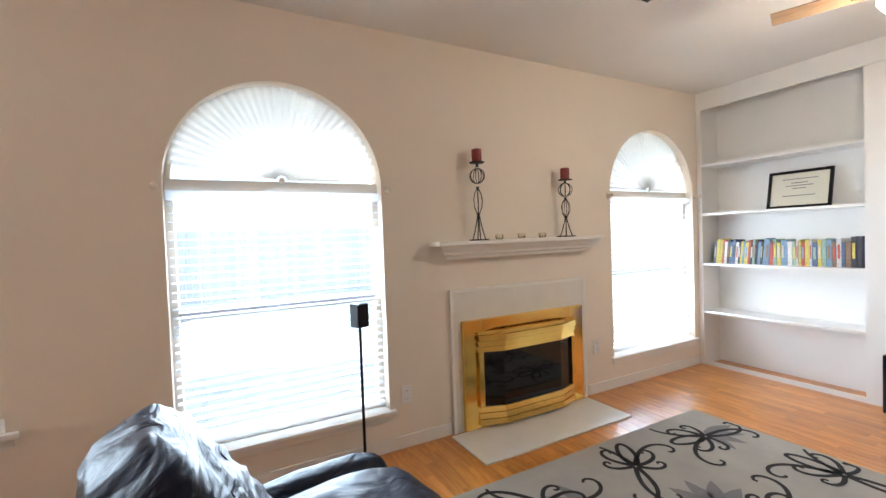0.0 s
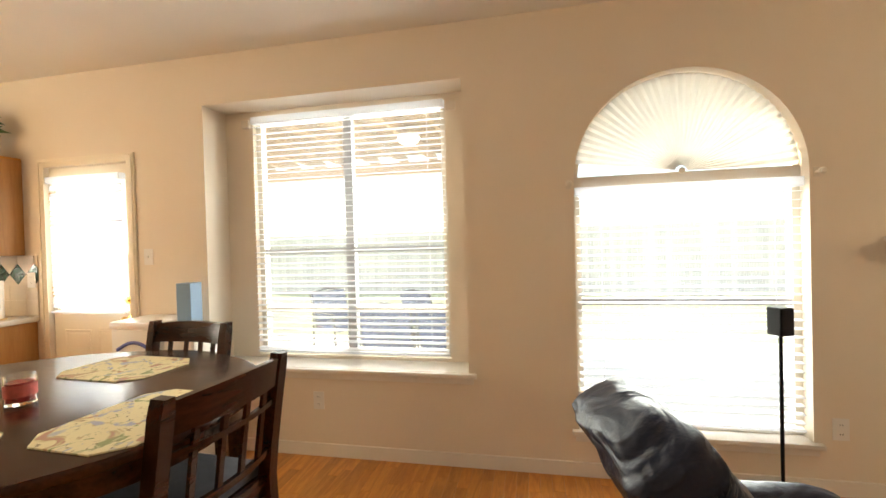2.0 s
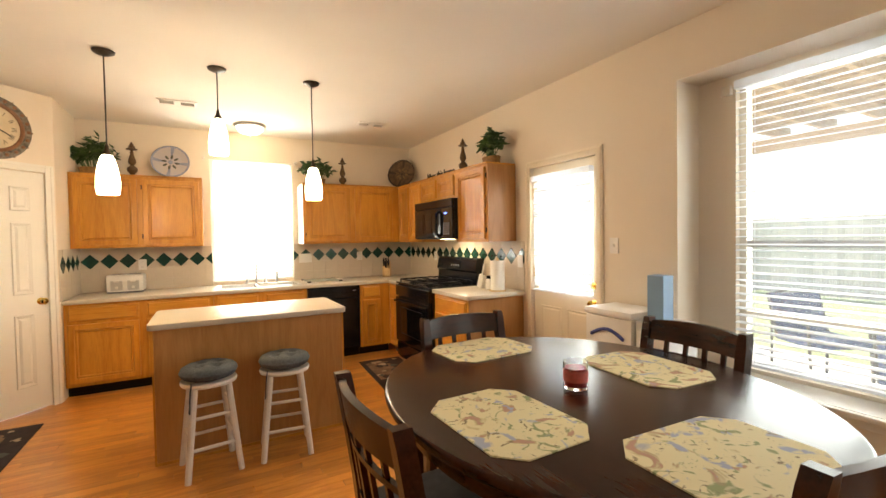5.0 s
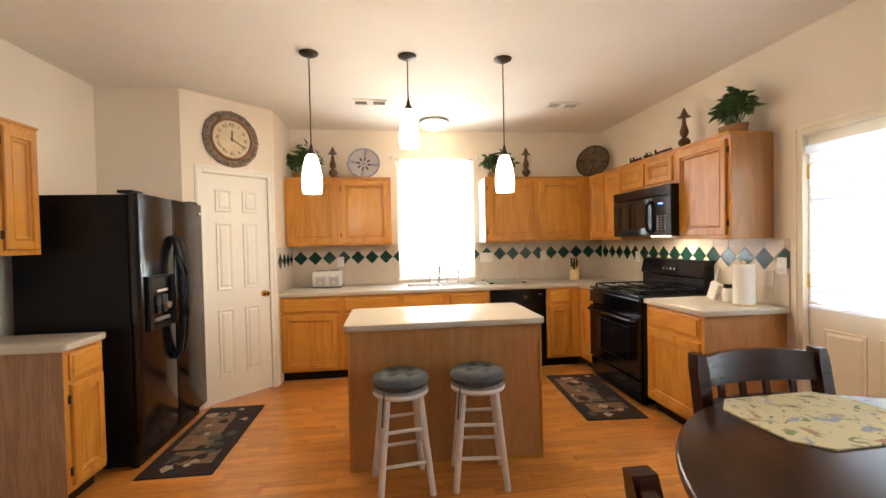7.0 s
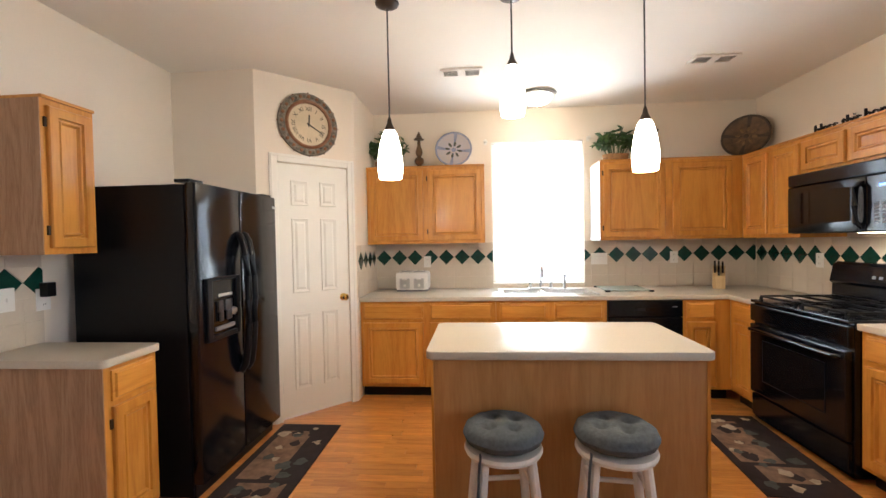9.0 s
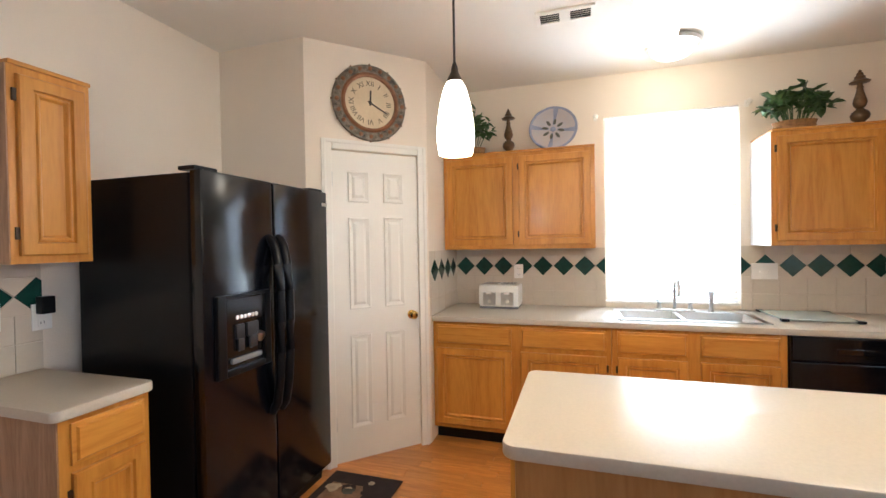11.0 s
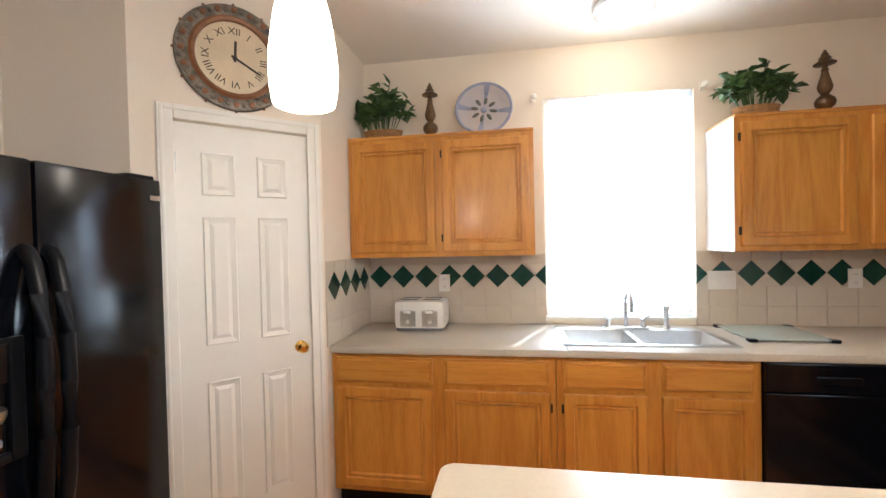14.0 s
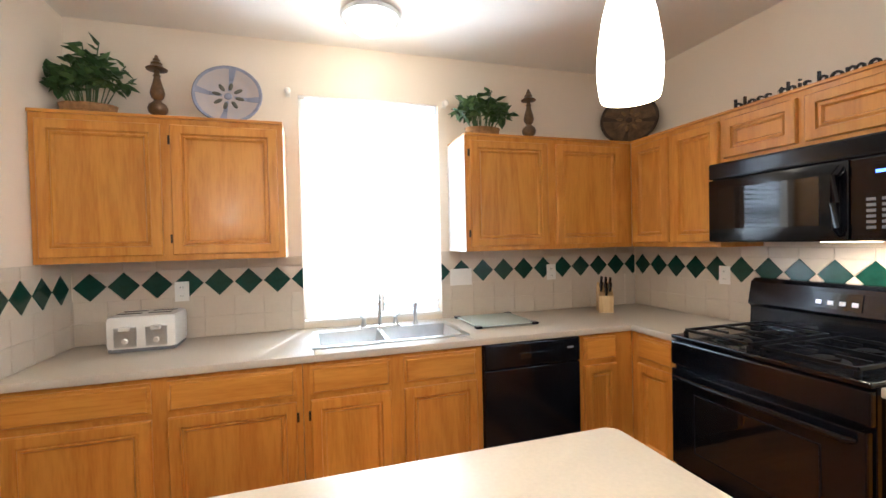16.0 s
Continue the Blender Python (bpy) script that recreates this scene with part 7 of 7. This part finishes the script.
pc = patio_chair(-3.12, 4.62, 183)
patio_chair(-2.48, 4.58, 174, pc)
patio_chair(-2.95, 5.75, 150, pc)
patio_chair(-4.1, 5.5, 60, pc)
pt = thing("patio_table", "dark metal patio table", "table", (-1.9, 5.5, -0.06))
part("top", lathe(bmesh.new(), [(0, 0.70), (0.52, 0.70), (0.53, 0.71), (0.52, 0.725), (0, 0.725)], 32), M_ALU, pt, smooth=True)
for a in (45, 135, 225, 315):
    part("leg", tube(bmesh.new(), [(0.38 * math.cos(radians(a)), 0.38 * math.sin(radians(a)), 0), (0.3 * math.cos(radians(a)), 0.3 * math.sin(radians(a)), 0.70)], 0.016, 8), M_ALU, pt, smooth=True)


# ---- tiled backsplash ----
M_CTILE = material("cream_wall_tile", (0.60, 0.52, 0.42), 0.28, vary=0.06, scale=8)
M_GTILE = material("dark_green_tile", (0.008, 0.045, 0.032), 0.12, vary=0.3, scale=20)
M_GROUT = material("tile_grout", (0.60, 0.525, 0.425), 0.9, vary=0.06)
P, ZC = 0.1625, 1.225
SHAPES = {}


def tile_mesh(kind, pts, mat):
    """A flat tile of that outline in local x, z; its front stands out to -y."""
    key = (kind, tuple(round(v, 4) for p in pts for v in p))
    if key not in SHAPES:
        bm = bmesh.new()
        n = len(pts)
        cx, cz = sum(p[0] for p in pts) / n, sum(p[1] for p in pts) / n
        back = [bm.verts.new((x, -0.004, z)) for x, z in pts]
        mid_ = [bm.verts.new((x, -0.0085, z)) for x, z in pts]
        front = [bm.verts.new((cx + (x - cx) * 0.965, -0.010, cz + (z - cz) * 0.965)) for x, z in pts]
        for a, b in ((back, mid_), (mid_, front)):
            for i in range(n):
                bm.faces.new((a[i], a[(i + 1) % n], b[(i + 1) % n], b[i]))
        bm.faces.new(front)
        SHAPES[key] = mesh_of(kind, bm, mat)
    return SHAPES[key]


def backsplash(name, at, rz, length, z_top=1.367, start=0.0):
    b = thing(name, "cream tile backsplash with a row of green diamonds", "backsplash", at, rz, kind="structure")
    part("grout", boxed(0, length, -0.004, -0.0005, CT1, z_top), M_GROUT, b)
    g = 0.0012

    def put(kind, pts, mat):
        xs = [p[0] for p in pts]
        if max(xs) > length + 0.001 or min(xs) < -0.001:
            pts = [(min(max(x, 0), length), z) for x, z in pts]
            if max(p[0] for p in pts) - min(p[0] for p in pts) < 0.01:
                return
        q = []
        for p in pts:
            if not q or (abs(p[0] - q[-1][0]) + abs(p[1] - q[-1][1])) > 1e-4:
                q.append(p)
        x0, z0 = q[0]
        o = new(kind, tile_mesh(kind, [(x - x0, z - z0) for x, z in q], mat))
        o.parent = b
        o.matrix_basis = Matrix.Translation((x0, random.uniform(-0.0006, 0.0002), z0))
    h = P / 2
    n = int(length / P) + 2
    for i in range(-1, n):
        x = start + i * P
        for k in range(2):
            z0 = CT1 + 0.002 + k * (ZC - h - CT1) / 2
            z1 = CT1 + 0.002 + (k + 1) * (ZC - h - CT1) / 2
            put("tile", [(x + g, z0 + g), (x + P - g, z0 + g), (x + P - g, z1 - g), (x + g, z1 - g)], M_CTILE)
        c = x + h
        if h - 0.02 <= c <= length - h + 0.02:
            put("diamond_tile", [(c, ZC - h + 0.003), (c + h - 0.003, ZC), (c, ZC + h - 0.003), (c - h + 0.003, ZC)], M_GTILE)
        elif 0 < c + h and c - h < length:
            lo, hi = max(c - h + 0.003, 0), min(c + h - 0.003, length)
            if hi - lo > 0.03:
                if c > length - h:
                    e = length
                    d = h - abs(e - c) if e > c else h - (c - e)
                    pts = [(c - h + 0.003, ZC), (min(c, e), ZC - (h if e >= c else h - (c - e)) + 0.003), (e, ZC - max(d, 0.001)), (e, ZC + max(d, 0.001)), (min(c, e), ZC + (h if e >= c else h - (c - e)) - 0.003)]
                    put("diamond_tile", pts if e > c + 0.004 else [pts[0], pts[1], pts[4]], M_GTILE)
                else:
                    d = h - abs(c)
                    pts = [(c + h - 0.003, ZC), (max(c, 0), ZC + (h if c >= 0 else h + c) - 0.003), (0, ZC + max(d, 0.001)), (0, ZC - max(d, 0.001)), (max(c, 0), ZC - (h if c >= 0 else h + c) + 0.003)]
                    put("diamond_tile", pts if c > 0.004 else [pts[0], pts[1], pts[4]], M_GTILE)
        if c + h <= length + 0.001 and c >= 0:
            put("half_tile", [(c + 0.004, ZC - h + 0.001), (c + P - 0.004, ZC - h + 0.001), (c + h, ZC - 0.003)], M_CTILE)
            put("strip_tile", [(c + g, ZC + h + g), (c + P - g, ZC + h + g), (c + P - g, z_top - 0.002), (c + g, z_top - 0.002)], M_CTILE)
            put("half_tile", [(c + P - 0.004, ZC + h - 0.001), (c + 0.004, ZC + h - 0.001), (c + h, ZC + 0.003)], M_CTILE)
    return b


backsplash("backsplash_west_1", (WW, -0.864, 0), 90, SWY0 + 0.864)
backsplash("backsplash_west_2", (WW, SWY1, 0), 90, WN - 0.012 - SWY1, start=0.067)
backsplash("backsplash_north", (WW + 0.012, WN, 0), 0, -5.37 - WW - 0.012, start=-0.0025)
backsplash("backsplash_pantry", (PA.x - 0.002, PA.y, 0), 180, PA.x - WW - 0.014, start=0.026)
backsplash("backsplash_south", (SC_X1 + 0.03, WS, 0), 180, SC_X1 + 0.03 - SC_X0 + 0.01, start=-0.0745)

# ---- floor planks ----
SW_, SL = 0.066, 0.46


def plank_rows(x0, x1, y0, y1):
    rng = random.Random(21)
    rows = []
    x = x0
    while x < x1:
        y = y0 - rng.uniform(0, SL)
        while y < y1:
            ln = SL * rng.uniform(0.75, 1.25)
            a, b = max(y, y0), min(y + ln, y1)
            if b - a > 0.01:
                rows.append((x, min(x + SW_, x1), a, b))
            y += ln
        x += SW_
    return rows


fl = bpy.data.objects["floor"]
near, far = [], []
for r in plank_rows(WW, XE, YS, WN):
    cx, cy = (r[0] + r[1]) / 2, (r[2] + r[3]) / 2
    (near if (-5.4 < cx < -4.35 and -1.3 < cy < 2.3) or (-7.2 < cx < -6.1 and -0.8 < cy < -0.1) else far).append(r)
far += near[300:]
for x0, x1, y0, y1 in near[:300]:
    hx, hy, e = (x1 - x0) / 2, (y1 - y0) / 2, 0.0006
    key = ("plank", round(hx, 3), round(hy, 2))
    if key not in SHAPES:
        hy = round(hy, 2)
        bm = bmesh.new()
        lo = [bm.verts.new((a, b, -0.008)) for a, b in ((-hx, -hy), (hx, -hy), (hx, hy), (-hx, hy))]
        up = [bm.verts.new((a, b, 0.0)) for a, b in ((-hx + e, -hy + e), (hx - e, -hy + e), (hx - e, hy - e), (-hx + e, hy - e))]
        for i in range(4):
            bm.faces.new((lo[i], lo[(i + 1) % 4], up[(i + 1) % 4], up[i]))
        bm.faces.new(up)
        SHAPES[key] = mesh_of("plank", bm, M_FLOOR)
    o = new("plank", SHAPES[key])
    o.parent = fl
    o.matrix_basis = Matrix.Translation(((x0 + x1) / 2, (y0 + y1) / 2, random.uniform(-0.0003, 0)))
verts, faces = [], []
for x0, x1, y0, y1 in far:
    k, e = len(verts), 0.0006
    verts += [(x0, y0, -0.008), (x1, y0, -0.008), (x1, y1, -0.008), (x0, y1, -0.008), (x0 + e, y0 + e, 0), (x1 - e, y0 + e, 0), (x1 - e, y1 - e, 0), (x0 + e, y1 - e, 0)]
    faces += [(k + 4, k + 5, k + 6, k + 7), (k, k + 1, k + 5, k + 4), (k + 1, k + 2, k + 6, k + 5), (k + 2, k + 3, k + 7, k + 6), (k + 3, k, k + 4, k + 7)]
me = bpy.data.meshes.new("floor_planks")
me.from_pydata(verts, [], faces)
me.materials.append(M_FLOOR)
o = new("floor_planks", me)
o.parent = fl
tagged(o, "orange-brown laminate planks", kind="stuff")
